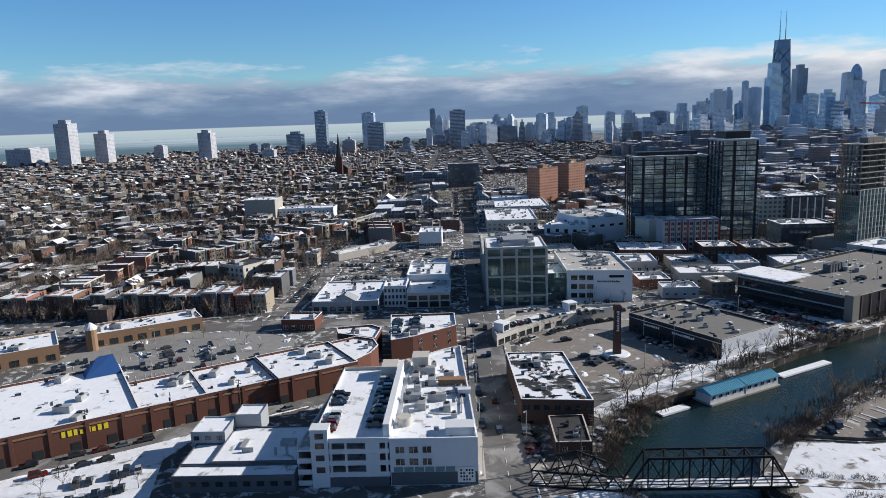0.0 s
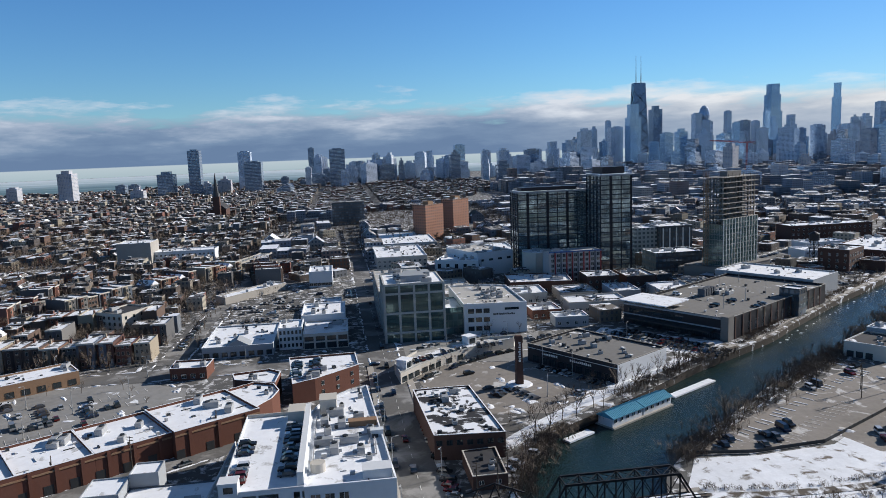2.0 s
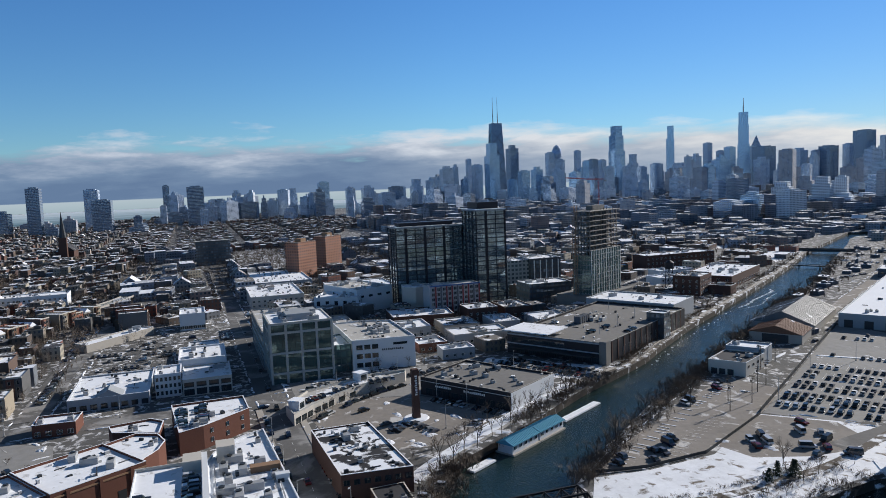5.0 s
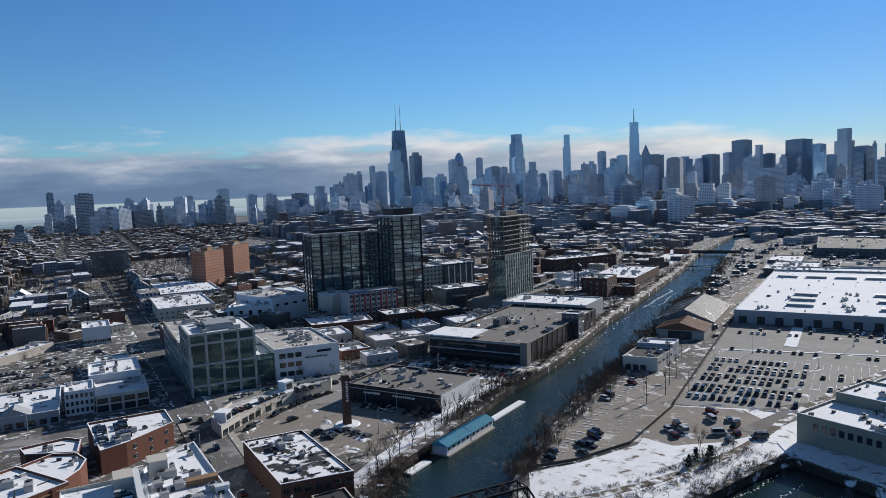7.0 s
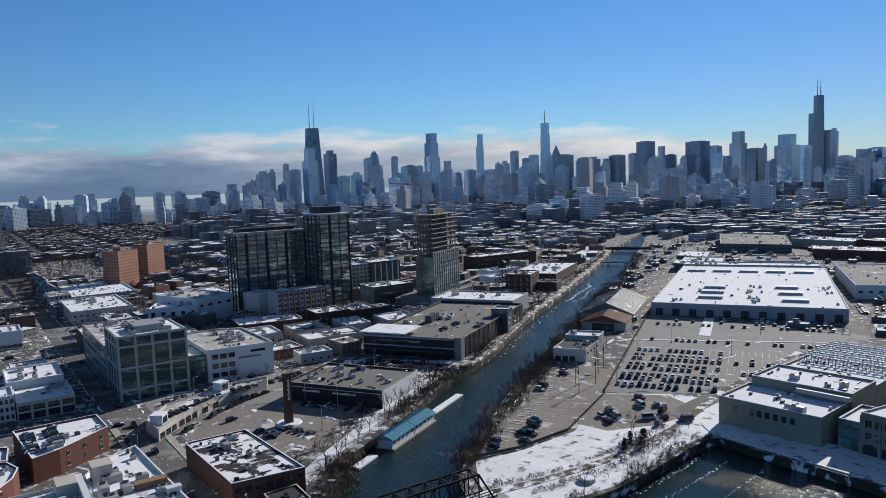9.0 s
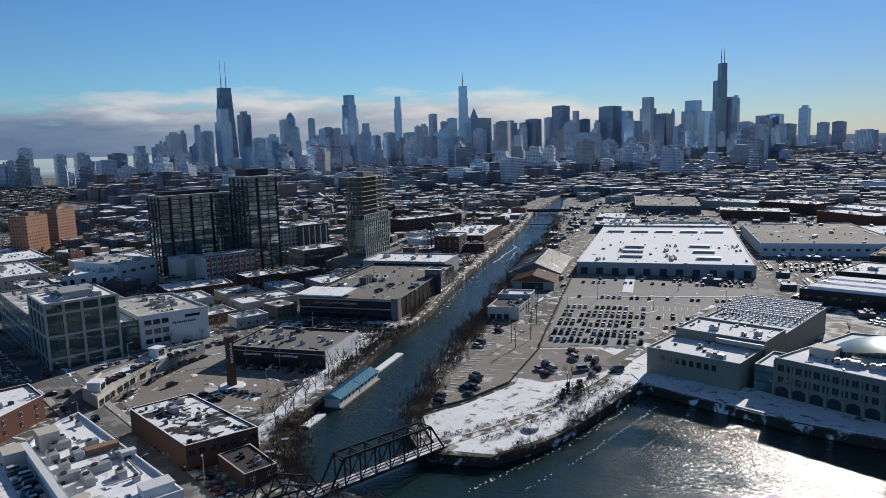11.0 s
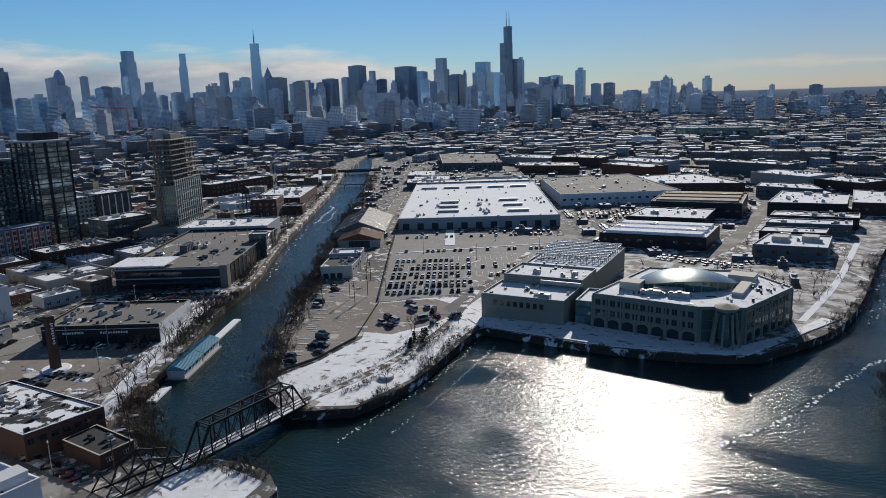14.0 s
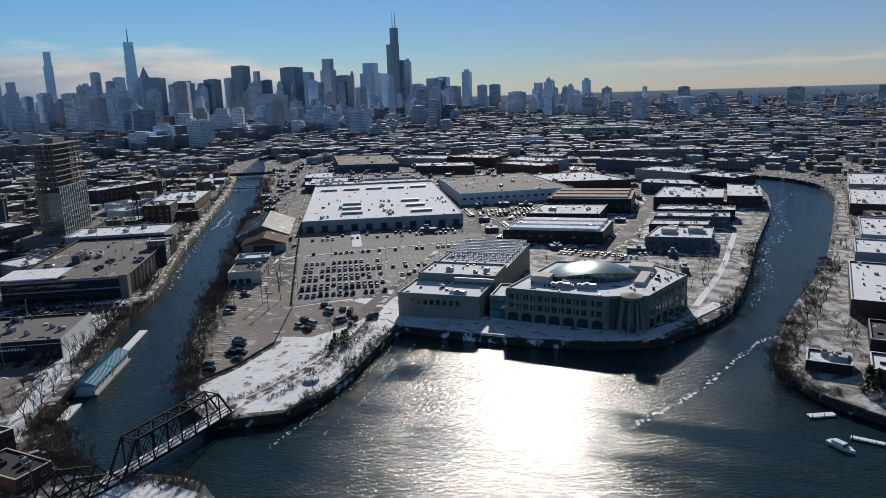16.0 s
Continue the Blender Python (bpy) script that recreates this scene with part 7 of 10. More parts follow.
place_houses()
poly_block("corner_store", "low shop painted red and yellow, snow on the roof", "shop", [(300, 124), (311, 117), (318, 128), (307, 135)], 4.6, "yellow_sign", "snow_roof", units=1, seed=95, rim="red_steel", wins=((0, 3, 1, 2.2, 1.8, 0.6, 3, "dark_metal"),))
block("corner_flats", "beige three-storey corner block of flats", "flats", 264, 86, 286, 104, 11.5, "pale_wall", "dark_roof", rot=-30, units=2, seed=96, wins=(("w", 5, 3, 1.3, 1.7, 1.6, 3.2, "dark_metal"), ("s", 4, 3, 1.3, 1.7, 1.6, 3.2, "dark_metal")))


def elevated_railway():
    """A pale railway viaduct between the houses: deck, parapets, two tracks, columns."""
    line = lathe_spline([(262, 262), (300, 207), (341, 161), (376, 121), (412, 92), (446, 74), (508, 47), (560, 42), (690, 38)], 6)
    top = thing("elevated_railway", "pale concrete railway viaduct running between brick houses", "railway viaduct", *line[0])
    ox, oy = line[0]
    side = []
    for i, (x, y) in enumerate(line):
        a, b = line[max(0, i - 1)], line[min(len(line) - 1, i + 1)]
        d = Vector((b[0] - a[0], b[1] - a[1])).normalized()
        side.append((x - ox, y - oy, -d.y, d.x))
    for a, b in zip(side[::3], side[3::3]):
        FOOT.append([(ox + q[0] + q[2] * w, oy + q[1] + q[3] * w) for q, w in ((a, -6.5), (b, -6.5), (b, 6.5), (a, 6.5))])

    def sweep(name, m, spans, label=""):
        bm = bmesh.new()
        for w0, w1, z0, z1 in spans:
            rings = [[bm.verts.new((x + nx * w, y + ny * w, z)) for w, z in ((w0, z0), (w1, z0), (w1, z1), (w0, z1))] for x, y, nx, ny in side]
            for p, q in zip(rings, rings[1:]):
                for k in range(4):
                    bm.faces.new((p[k], p[(k + 1) % 4], q[(k + 1) % 4], q[k]))
            bm.faces.new(rings[0]), bm.faces.new(rings[-1][::-1])
        bmesh.ops.recalc_face_normals(bm, faces=bm.faces[:])
        part(name, bm, m, top, label)

    sweep("deck", "pale_concrete", ((-4.6, 4.6, 4.9, 5.7),), "pale deck with thin snow")
    sweep("parapet", "concrete", ((-4.85, -4.6, 4.9, 6.6),))
    sweep("parapet", "concrete", ((4.6, 4.85, 4.9, 6.6),))
    for c in (-2.0, 2.0):
        sweep("rail", "dark_metal", ((c - 0.8, c - 0.66, 5.7, 5.9), (c + 0.66, c + 0.8, 5.7, 5.9)))
    for x, y, nx, ny in side[::2]:
        bm = bmesh.new()
        for w in (-3.4, 3.4):
            tube(bm, x + nx * w, y + ny * w, 0, 4.9, 0.55, n=8)
        part("column", bm, "concrete", top)


elevated_railway()
block("grey_storage", "tall windowless grey storage building above the houses", "storage", 531, 145, 560, 174, 19.5, "concrete", "snow_roof", units=2, seed=91)
block("white_school", "long white three-storey block above the houses", "building", 540, 92, 562, 144.6, 9.5, "white_wall", "snow_roof", units=3, seed=92, wins=(("w", 14, 2, 1.6, 1.6, 1.4, 3.8),))


def church():
    top = thing("church", "dark stone church with a tall pointed spire", "church", 1004, 165)
    bm = bmesh.new()
    box(bm, 6, -12, 0, 46, 12, 14)
    part("nave", bm, "dark_brick", top)
    bm = bmesh.new()
    v = [bm.verts.new(p) for p in ((6, -13, 13.8), (6, 0, 24), (6, 13, 13.8), (46, -13, 13.8), (46, 0, 24), (46, 13, 13.8))]
    for q in ((0, 3, 4, 1), (1, 4, 5, 2), (0, 1, 2), (3, 5, 4), (0, 2, 5, 3)):
        bm.faces.new([v[i] for i in q])
    part("nave_roof", bm, "dark_roof", top)
    bm = bmesh.new()
    box(bm, -5, -5, 0, 5, 5, 34)
    part("belfry", bm, "dark_brick", top)
    bm = bmesh.new()
    tube(bm, 0, 0, 34, 70, 5, 0.2, n=8)
    part("spire", bm, "dark_metal", top)


church()


# ---- vehicles ----
def car_models():
    models = []
    for name, label, L, W, prof, cab in (("car", "parked saloon car dusted with salt", 4.6, 1.8, ((0.35, 0.62, 0.78), 1.42), ((-1.9, 1.15), (-1.0, 0.55))),
                                         ("car", "parked sport utility car dusted with salt", 4.8, 1.9, ((0.4, 0.75, 1.0), 1.75), ((-2.3, 0.95), (-2.05, 0.4))),
                                         ("van", "parked delivery van dusted with salt", 5.6, 2.0, ((0.4, 0.8, 1.1), 2.3), ((-2.7, 1.9), (-2.6, 1.3)))):
        top = thing(name, label, "car", 0, 0, 0, 0, "parked vehicles")
        (z0, z1, z2), zt = prof
        bm = bmesh.new()
        side = [(-L / 2, z0), (L / 2, z0), (L / 2, z1), (L / 2 - 0.15, z2 - 0.08), (cab[0][1], z2), (cab[0][0], z2 + 0.02), (-L / 2 + 0.1, z2), (-L / 2, z1)]
        for y, flip in ((-W / 2, False), (W / 2, True)):
            v = [bm.verts.new((x, y, z)) for x, z in side]
            bm.faces.new(v if not flip else v[::-1])
        bm.verts.ensure_lookup_table()
        n = len(side)
        for i in range(n):
            bm.faces.new((bm.verts[i], bm.verts[n + i], bm.verts[n + (i + 1) % n], bm.verts[(i + 1) % n]))
        (a0, a1), (b0, b1) = cab
        box(bm, b0, -W / 2 + 0.2, zt - 0.04, b1, W / 2 - 0.2, zt + 0.02)
        part("body", bm, "car_paint", top)
        bm = bmesh.new()
        lo = [bm.verts.new((x, y, z2)) for x, y in ((a0, -W / 2 + 0.06), (a1, -W / 2 + 0.06), (a1, W / 2 - 0.06), (a0, W / 2 - 0.06))]
        hi = [bm.verts.new((x, y, zt - 0.04)) for x, y in ((b0, -W / 2 + 0.2), (b1, -W / 2 + 0.2), (b1, W / 2 - 0.2), (b0, W / 2 - 0.2))]
        for i in range(4):
            bm.faces.new((lo[i], lo[(i + 1) % 4], hi[(i + 1) % 4], hi[i]))
        part("glasshouse", bm, "glass", top)
        for x in (-L * 0.31, L * 0.31):
            for y in (-W / 2 + 0.02, W / 2 - 0.24):
                bm = bmesh.new()
                ring = [[bm.verts.new((x + 0.34 * math.cos(a * math.pi / 5), yy, 0.34 + 0.34 * math.sin(a * math.pi / 5))) for a in range(10)] for yy in (y, y + 0.22)]
                for i in range(10):
                    bm.faces.new((ring[0][i], ring[0][(i + 1) % 10], ring[1][(i + 1) % 10], ring[1][i]))
                bm.faces.new(ring[0][::-1]), bm.faces.new(ring[1])
                part("wheel", bm, "tyre", top)
        models.append(top)
    return models


CARS = car_models()
CAR_USED = set()
CAR_COUNT = []
car_rng = random.Random(11)


FAR_CARS = []


def cars_mesh(name, rows):
    """Many small cars in one mesh: a body with sloped ends, glazed cabin and roof; rows of (x, y, turn)."""
    side = ((-2.25, 0.3), (2.25, 0.3), (2.25, 0.72), (1.2, 0.92), (0.55, 1.42), (-1.15, 1.44), (-1.85, 0.98), (-2.25, 0.92))
    v, f, mi = [], [], []
    for x, y, a in rows:
        c, s = math.cos(a), math.sin(a)
        i = len(v)
        for w in (-1, 1):
            for px, pz in side:
                py = w * (0.88 if pz < 1.1 else 0.7)
                v.append((x + px * c - py * s, y + px * s + py * c, pz))
        n = len(side)
        f += [tuple(i + k for k in range(n)), tuple(i + n + k for k in reversed(range(n)))]
        mi += [0, 0]
        for k in range(n):
            f.append((i + k, i + n + k, i + n + (k + 1) % n, i + (k + 1) % n))
            mi.append(1 if k in (3, 5) else 0)
    me = bpy.data.meshes.new(name)
    me.from_pydata(v, [], f)
    me.materials.append(MATS["far_car"]), me.materials.append(MATS["glass"])
    me.polygons.foreach_set("material_index", np.array(mi, dtype=np.int32))
    return me


def car(x, y, turn, z=0.055, kind=None):
    if z < 2 and (x > 235 or y < -262 or len(CAR_COUNT) >= 285):
        a = radians(turn)
        FAR_CARS.append((x, y, a))
        return
    CAR_COUNT.append(1)
    k = car_rng.choice((0, 0, 0, 1, 1, 2 if car_rng.random() < 0.25 else 1)) if kind is None else kind
    m = pose(x, y, z, 0, 0, turn + car_rng.uniform(-2, 2) + car_rng.choice((0, 180)))
    if k in CAR_USED:
        copy_thing(CARS[k], m)
    else:
        CAR_USED.add(k)
        CARS[k].matrix_basis = m


def car_row(x, y, along, n, step=2.9, turn=90, fill=0.8, z=0.055):
    """n stalls from x, y in the direction along; each car stands at turn to it."""
    c, s = math.cos(radians(along)), math.sin(radians(along))
    for i in range(n):
        if car_rng.random() < fill:
            car(x + i * step * c, y + i * step * s, along + turn, z)


def park_all():
    # top deck of the garage
    car_row(42, 3.6, 0, 13, 2.9, 90, 0.62, 12.2)
    car_row(44, -8.4, 0, 14, 2.9, 90, 0.7, 12.2)
    # street sides
    car_row(70, -36.6, 1.2, 18, 6.2, 0, 0.5)
    car_row(48, -50.5, 1.2, 19, 3.0, 62, 0.85)
    for i in range(9):
        car(60 + i * 34 + car_rng.uniform(-8, 8), -41.5 + i * 0.35, 1)
    # service road and snow lot by the works
    car_row(64, 62, 120, 12, 6.0, 0, 0.75)
    car_row(52, 68, 121, 8, 5.5, 0, 0.75)
    car_row(46, 56, 121, 6, 3.0, 80, 0.9)
    car_row(36, 56, 121, 7, 3.0, 80, 0.9)
    car_row(82, 30, -58, 8, 5.6, 0, 0.6)
    # shopping car park
    for r in range(5):
        car_row(112 + r * 12.5, 44 + r * 3, 118, 24, 3.4, 90, 0.36)
    car_row(100, 62, 122, 12, 3.2, 90, 0.4)
    # roof of the depot
    car_row(137, -4.6, 1, 9, 2.8, 90, 0.85, 7.7)
    car_row(140, -11.5, 1, 8, 2.8, 90, 0.8, 7.7)
    # lot beside the avenue
    car_row(166, -3, -80, 14, 3.0, 0, 0.6)
    for i in range(13):
        a = radians(-46 - i * 1.6)
        x, y = 160 + 17.0 * i / 12 + 3 * math.sin(i / 12 * 3.14), -52 - 40 * i / 12
        if i not in (3, 8):
            car(x, y, math.degrees(a) + 62, 3.6)
    car_row(148, -55.5, -49, 4, 5.6, 0, 0.9)
    car_row(163, -72.5, -58, 3, 5.6, 0, 0.9)
    car_row(171.5, -86, -66, 3, 5.6, 0, 0.9)
    car_row(190, -58, -68, 9, 5.8, 0, 0.7)
    # chimney lot
    car_row(152, -101.5, 212, 12, 3.0, 90, 0.7)
    car_row(113, -72, -40, 7, 3.4, 90, 0.45)
    car_row(140, -76, 20, 6, 3.2, 90, 0.4)
    for x, y, r in ((63, -71, 60), (66, -74, 60), (69, -77, 60), (60, -68, 60), (66, -61, 0), (116, -108, 30)):
        car(x, y, r)
    # in front of the canal store
    car_row(196, -158, 212, 20, 2.8, 90, 0.9)
    car_row(192, -152, 212, 20, 2.8, 90, 0.9)
    for x, y in ((196, -205), (203, -218), (226, -200), (188, -222), (192, -228)):
        car(x, y, 30, 9.5)
    # car park behind the market
    for r in range(4):
        car_row(252 + r * 14, 44 - r * 3, -90, 12, 3.0, 90, 0.22)
    car_row(298, 58, 2, 20, 5.4, 0, 0.7)
    car_row(222, 55.5, 0, 20, 3.0, 60, 0.85)
    # gravel lot on the island
    for x, y, k in ((62, -134, 1), (66, -138, 1), (69, -158, 2), (72, -162, 1), (63, -152, 1), (60, -146, 0), (66, -150, 1), (101, -190, 1), (104, -194, 2), (112, -214, 1), (116, -218, 0), (120, -222, 0)):
        car(x, y, GRID + 60, 0.04, k)
    for x, y in ((60, -184), (57, -188), (62, -190), (55, -182), (48, -196), (45, -201), (50, -206), (56, -210), (42, -194), (60, -205), (66, -212), (38, -204)):
        car(x, y, car_rng.uniform(0, 180), 0.05, car_rng.choice((1, 2)))
    # big employee car park
    u, v = Vector((math.cos(radians(GRID)), math.sin(radians(GRID)))), Vector((-math.cos(radians(ISL_TURN)), -math.sin(radians(ISL_TURN))))
    start = Vector((84, -213))
    for j, s in enumerate((8, 19, 25, 37, 43, 55, 61, 73)):
        q = start + u * s + v * 3
        car_row(q.x, q.y, 180 + ISL_TURN, 14, 3.0, 90, 0.82)
        q = start + u * s + v * 46
        car_row(q.x, q.y, 180 + ISL_TURN, 8, 3.4, 90, 0.28 if j % 2 else 0.12)
    for s in (98, 140, 150):
        q = start + u * s + v * (6 if s < 120 else 4)
        car_row(q.x, q.y, 180 + ISL_TURN, 30, 3.2, 90, 0.42)
    for i in range(5):
        q = start + u * 164 + v * (22 + i * 16)
        car(q.x, q.y, GRID, 0.03, 2)


ISL_TURN = 32.5
park_all()


def far_cars():
    """Cars too far off to tell apart: along streets and in distant lots."""
    rng = random.Random(8)
    rows = list(FAR_CARS)
    for x0, y0, along, n, rows_n, gap in ((84, -446, 204, 22, 6, 5.5), (-40, -344, -8, 12, 2, 6), (300, 56, 2, 60, 1, 5), (430, -330, -55, 60, 2, 12), (330, -300, -57, 50, 2, 14), (190, -60, -88, 30, 2, 5), (440, -27, 1, 90, 2, 9), (-100, -800, 5, 60, 4, 6), (60, -900, 5, 80, 4, 6), (700, -560, -40, 60, 3, 8), (250, 190, 0, 50, 2, 8), (178, 120, 92, 40, 2, 12)):
        c, s = math.cos(radians(along)), math.sin(radians(along))
        for r in range(rows_n):
            for i in range(n):
                if rng.random() < 0.65:
                    x, y = x0 + i * 3.2 * c - r * gap * s, y0 + i * 3.2 * s + r * gap * c
                    a = radians(along + 90)
                    rows.append((x, y, a))
    single("distant_cars", cars_mesh("distant_cars", rows), (), "rows of parked cars in distant streets", "cars", kind="stuff")


def far_car_material():
    m = bpy.data.materials.new("far_car")
    m.use_nodes = True
    t = m.node_tree
    b = t.nodes["Principled BSDF"]
    g = t.nodes.new("ShaderNodeNewGeometry")
    t.links.new(ramp(t, g.outputs["Random Per Island"], [(i / 8, c) for i, c in enumerate(CAR_COLOURS[:8])], "CONSTANT"), b.inputs["Base Color"])
    b.inputs["Roughness"].default_value = 0.55
    MATS["far_car"] = m


far_car_material()
far_cars()


# ---- bare trees, brush, poles ----
def bare_tree(seed, height, spread, twigs=3):
    """A leafless tree: tapered trunk, limbs that fork three or four times. Returns (trunk mesh, crown mesh)."""
    rng = random.Random(seed)
    trunk, crown = bmesh.new(), bmesh.new()

    def limb(bm, a, b, r0, r1):
        d = (b - a).normalized()
        s = d.orthogonal().normalized()
        u = d.cross(s)
        ring = [[bm.verts.new(p + (s * math.cos(k * 2.0944) + u * math.sin(k * 2.0944)) * r) for k in range(3)] for p, r in ((a, r0), (b, r1))]
        for k in range(3):
            bm.faces.new((ring[0][k], ring[0][(k + 1) % 3], ring[1][(k + 1) % 3], ring[1][k]))

    def grow(p, d, length, r, depth):
        q = p + d * length
        limb(trunk if depth < 2 else crown, p, q, r, r * 0.62)
        if depth >= 4:
            return
        for _ in range(3 if depth < 3 else twigs):
            nd_ = (d + Vector((rng.uniform(-1, 1), rng.uniform(-1, 1), rng.uniform(-0.25, 0.75))) * spread).normalized()
            start = p.lerp(q, rng.uniform(0.45, 1.0))
            grow(start, nd_, length * rng.uniform(0.55, 0.85), max(0.028, r * 0.55), depth + 1)

    grow(Vector((0, 0, -0.2)), Vector((rng.uniform(-0.06, 0.06), rng.uniform(-0.06, 0.06), 1)), height * 0.36, height * 0.019, 0)
    return mesh_of("trunk", trunk, "bark"), mesh_of("crown", crown, "twigs")


TREES = [bare_tree(s, h, sp, 4) for s, h, sp in ((1, 10, 0.75), (2, 12, 0.7), (3, 8, 0.85), (4, 14, 0.65))]
tree_rng = random.Random(21)


def tree(x, y, size=1.0, z=0.0):
    k = tree_rng.randrange(4)
    top = thing("bare_tree", ("slim leafless street tree", "tall leafless tree with fine twigs", "low spreading leafless tree", "high leafless tree on open ground")[k], "tree", x, y, z, tree_rng.uniform(0, 360), "bare trees")
    top.scale = (size, size, size * tree_rng.uniform(0.85, 1.15))
    part("trunk", TREES[k][0], (), top)
    part("crown", TREES[k][1], (), top)


def brush_mesh(seed, w, n, h):
    """A thicket of thin bare stems."""
    rng = random.Random(seed)
    v, f = [], []
    for _ in range(n):
        x, y = rng.gauss(0, w / 2.4), rng.gauss(0, w / 2.4)
        hh = h * rng.uniform(0.4, 1.0)
        for _ in range(5):
            dx, dy = rng.uniform(-0.45, 0.45) * hh, rng.uniform(-0.45, 0.45) * hh
            m = (x + dx * 0.4, y + dy * 0.4, hh * 0.55)
            e = (x + dx, y + dy, hh * rng.uniform(0.8, 1.1))
            r = 0.045
            i = len(v)
            v += [(x - r, y, 0), (x + r, y, 0), (m[0], m[1] + r, m[2]), (m[0], m[1] - r, m[2]), (e[0] + r * 0.4, e[1], e[2]), (e[0] - r * 0.4, e[1], e[2])]
            f += [(i, i + 1, i + 2), (i, i + 2, i + 3), (i + 3, i + 2, i + 4), (i + 3, i + 4, i + 5)]
            for _ in range(4):
                i = len(v)
                g = (m[0] + rng.uniform(-0.3, 0.3) * hh, m[1] + rng.uniform(-0.3, 0.3) * hh, m[2] + rng.uniform(0.1, 0.45) * hh)
                v += [(m[0], m[1] - 0.035, m[2]), (m[0], m[1] + 0.035, m[2]), g]
                f.append((i, i + 1, i + 2))
    return np.array(v), f


BRUSH = [brush_mesh(s, 6, 30, 4.5) for s in (1, 2, 3)]


def thicket(x, y, size=1.0, z=0.0):
    THICKETS.append((tree_rng.randrange(3), x, y, z, tree_rng.uniform(0, 6.28), size, size * tree_rng.uniform(0.7, 1.2)))


THICKETS = []


def grow_thickets():
    """All the scrub on the banks, joined."""
    vs, fs, n = [], [], 0
    for k, x, y, z, a, s, sz in THICKETS:
        v, f = BRUSH[k]
        c, q = math.cos(a) * s, math.sin(a) * s
        vs.append(np.column_stack((x + v[:, 0] * c - v[:, 1] * q, y + v[:, 0] * q + v[:, 1] * c, z + v[:, 2] * sz)))
        fs += [tuple(i + n for i in t_) for t_ in f]
        n += len(v)
    me = bpy.data.meshes.new("bank_scrub")
    me.from_pydata(np.concatenate(vs).tolist(), [], fs)
    me.materials.append(MATS["twigs"])
    single("bank_scrub", me, (), "tangle of bare winter scrub along the banks", "scrub", kind="stuff")


def along(points, step, jitter, fn, lo=0.6, hi=1.2, z=0.0):
    line = lathe_spline(points, 12)
    acc = 0
    for a, b in zip(line, line[1:]):
        acc += math.hypot(b[0] - a[0], b[1] - a[1])
        if acc >= step:
            acc = 0
            fn(b[0] + tree_rng.uniform(-jitter, jitter), b[1] + tree_rng.uniform(-jitter, jitter), tree_rng.uniform(lo, hi), z)


# island side of the canal
along([(56, -118), (72, -137), (109, -185.5), (128, -213), (147, -242), (170, -274), (195, -309)], 0.75, 1.9, thicket, 0.7, 1.35, -0.9)
along([(195, -309), (248, -384), (299, -464), (412, -614)], 1.6, 1.6, thicket, 0.8, 1.5, -0.5)
along([(60, -122), (110, -184), (148, -241), (195, -308), (248, -383), (299, -463)], 6, 1.8, tree, 0.5, 0.85)
# town side
along([(42, -67), (62, -75), (81, -87), (88, -96)], 2.0, 1.8, thicket, 0.7, 1.3, -1.0)
along([(90, -99), (104, -122)], 3.2, 1.2, thicket, 0.3, 0.6, -0.6)
along([(50, -70), (64, -73), (82, -83), (96, -98), (104, -118)], 4.2, 2.5, tree, 0.6, 1.0)
along([(108, -118), (124, -142), (139, -163), (150, -186)], 3.4, 2.2, thicket, 0.6, 1.0)
along([(110, -116), (128, -146), (142, -166)], 5.5, 2, tree, 0.6, 1.0)
for x_, y_, s_ in ((139, -160, 1.2), (143, -158, 1.1), (136, -157, 1.05)):
    tree(x_, y_, s_)
along([(172, -211), (232, -289), (327, -427), (403, -534)], 8, 2.0, tree, 0.4, 0.7)
along([(160, -198), (172, -211), (195, -240), (232, -289), (268, -342), (327, -427), (403, -534), (478, -633)], 2.2, 1.4, thicket, 0.35, 0.75, -0.3)
# spit and island river bank
along([(16, -120), (16, -142), (22, -176), (24, -198)], 4.6, 1.8, thicket, 0.35, 0.8, -0.6)
along([(40, -106.5), (28, -109), (19, -117), (15.5, -130), (15.5, -142)], 3.4, 1.2, thicket, 0.25, 0.5, -0.6)
along([(22, -126), (22, -150), (30, -186), (34, -202)], 8, 2.5, tree, 0.45, 0.75)
along([(-84, -232), (-100, -280), (-104, -390)], 9, 3, thicket, 0.5, 0.9)
along([(-78, -285), (-88, -330), (-90, -380)], 7, 5, tree, 0.5, 0.8)
for x_, y_ in ((40, -178), (44, -182), (37, -176), (-70, -292), (-74, -300), (-60, -300), (-66, -310), (-40, -330)):
    tree(x_, y_, 0.7)
along([(38, -114), (35, -135), (35, -160), (40, -194)], 2.2, 0.7, thicket, 0.18, 0.36)
along([(28, -118), (26, -140), (28, -168), (33, -192)], 2.6, 0.8, thicket, 0.2, 0.42)
# west bank
along([(-130, -183), (-119, -194), (-116, -206), (-118, -225), (-124, -272), (-140, -366)], 1.4, 2.6, thicket, 0.45, 0.9, -0.6)
along([(-120, -206), (-124, -230), (-130, -276), (-146, -366)], 4, 3.5, tree, 0.6, 0.95)
along([(-138, -222), (-140, -240), (-138, -258)], 4, 3, tree, 0.5, 0.8)
along([(-150, -380), (-160, -500), (-166, -640)], 9, 3, tree, 0.5, 0.8)
# near bank
along([(9, -73), (20, -73.5), (34, -72)], 2.8, 1.0, thicket, 0.5, 0.9, -0.8)
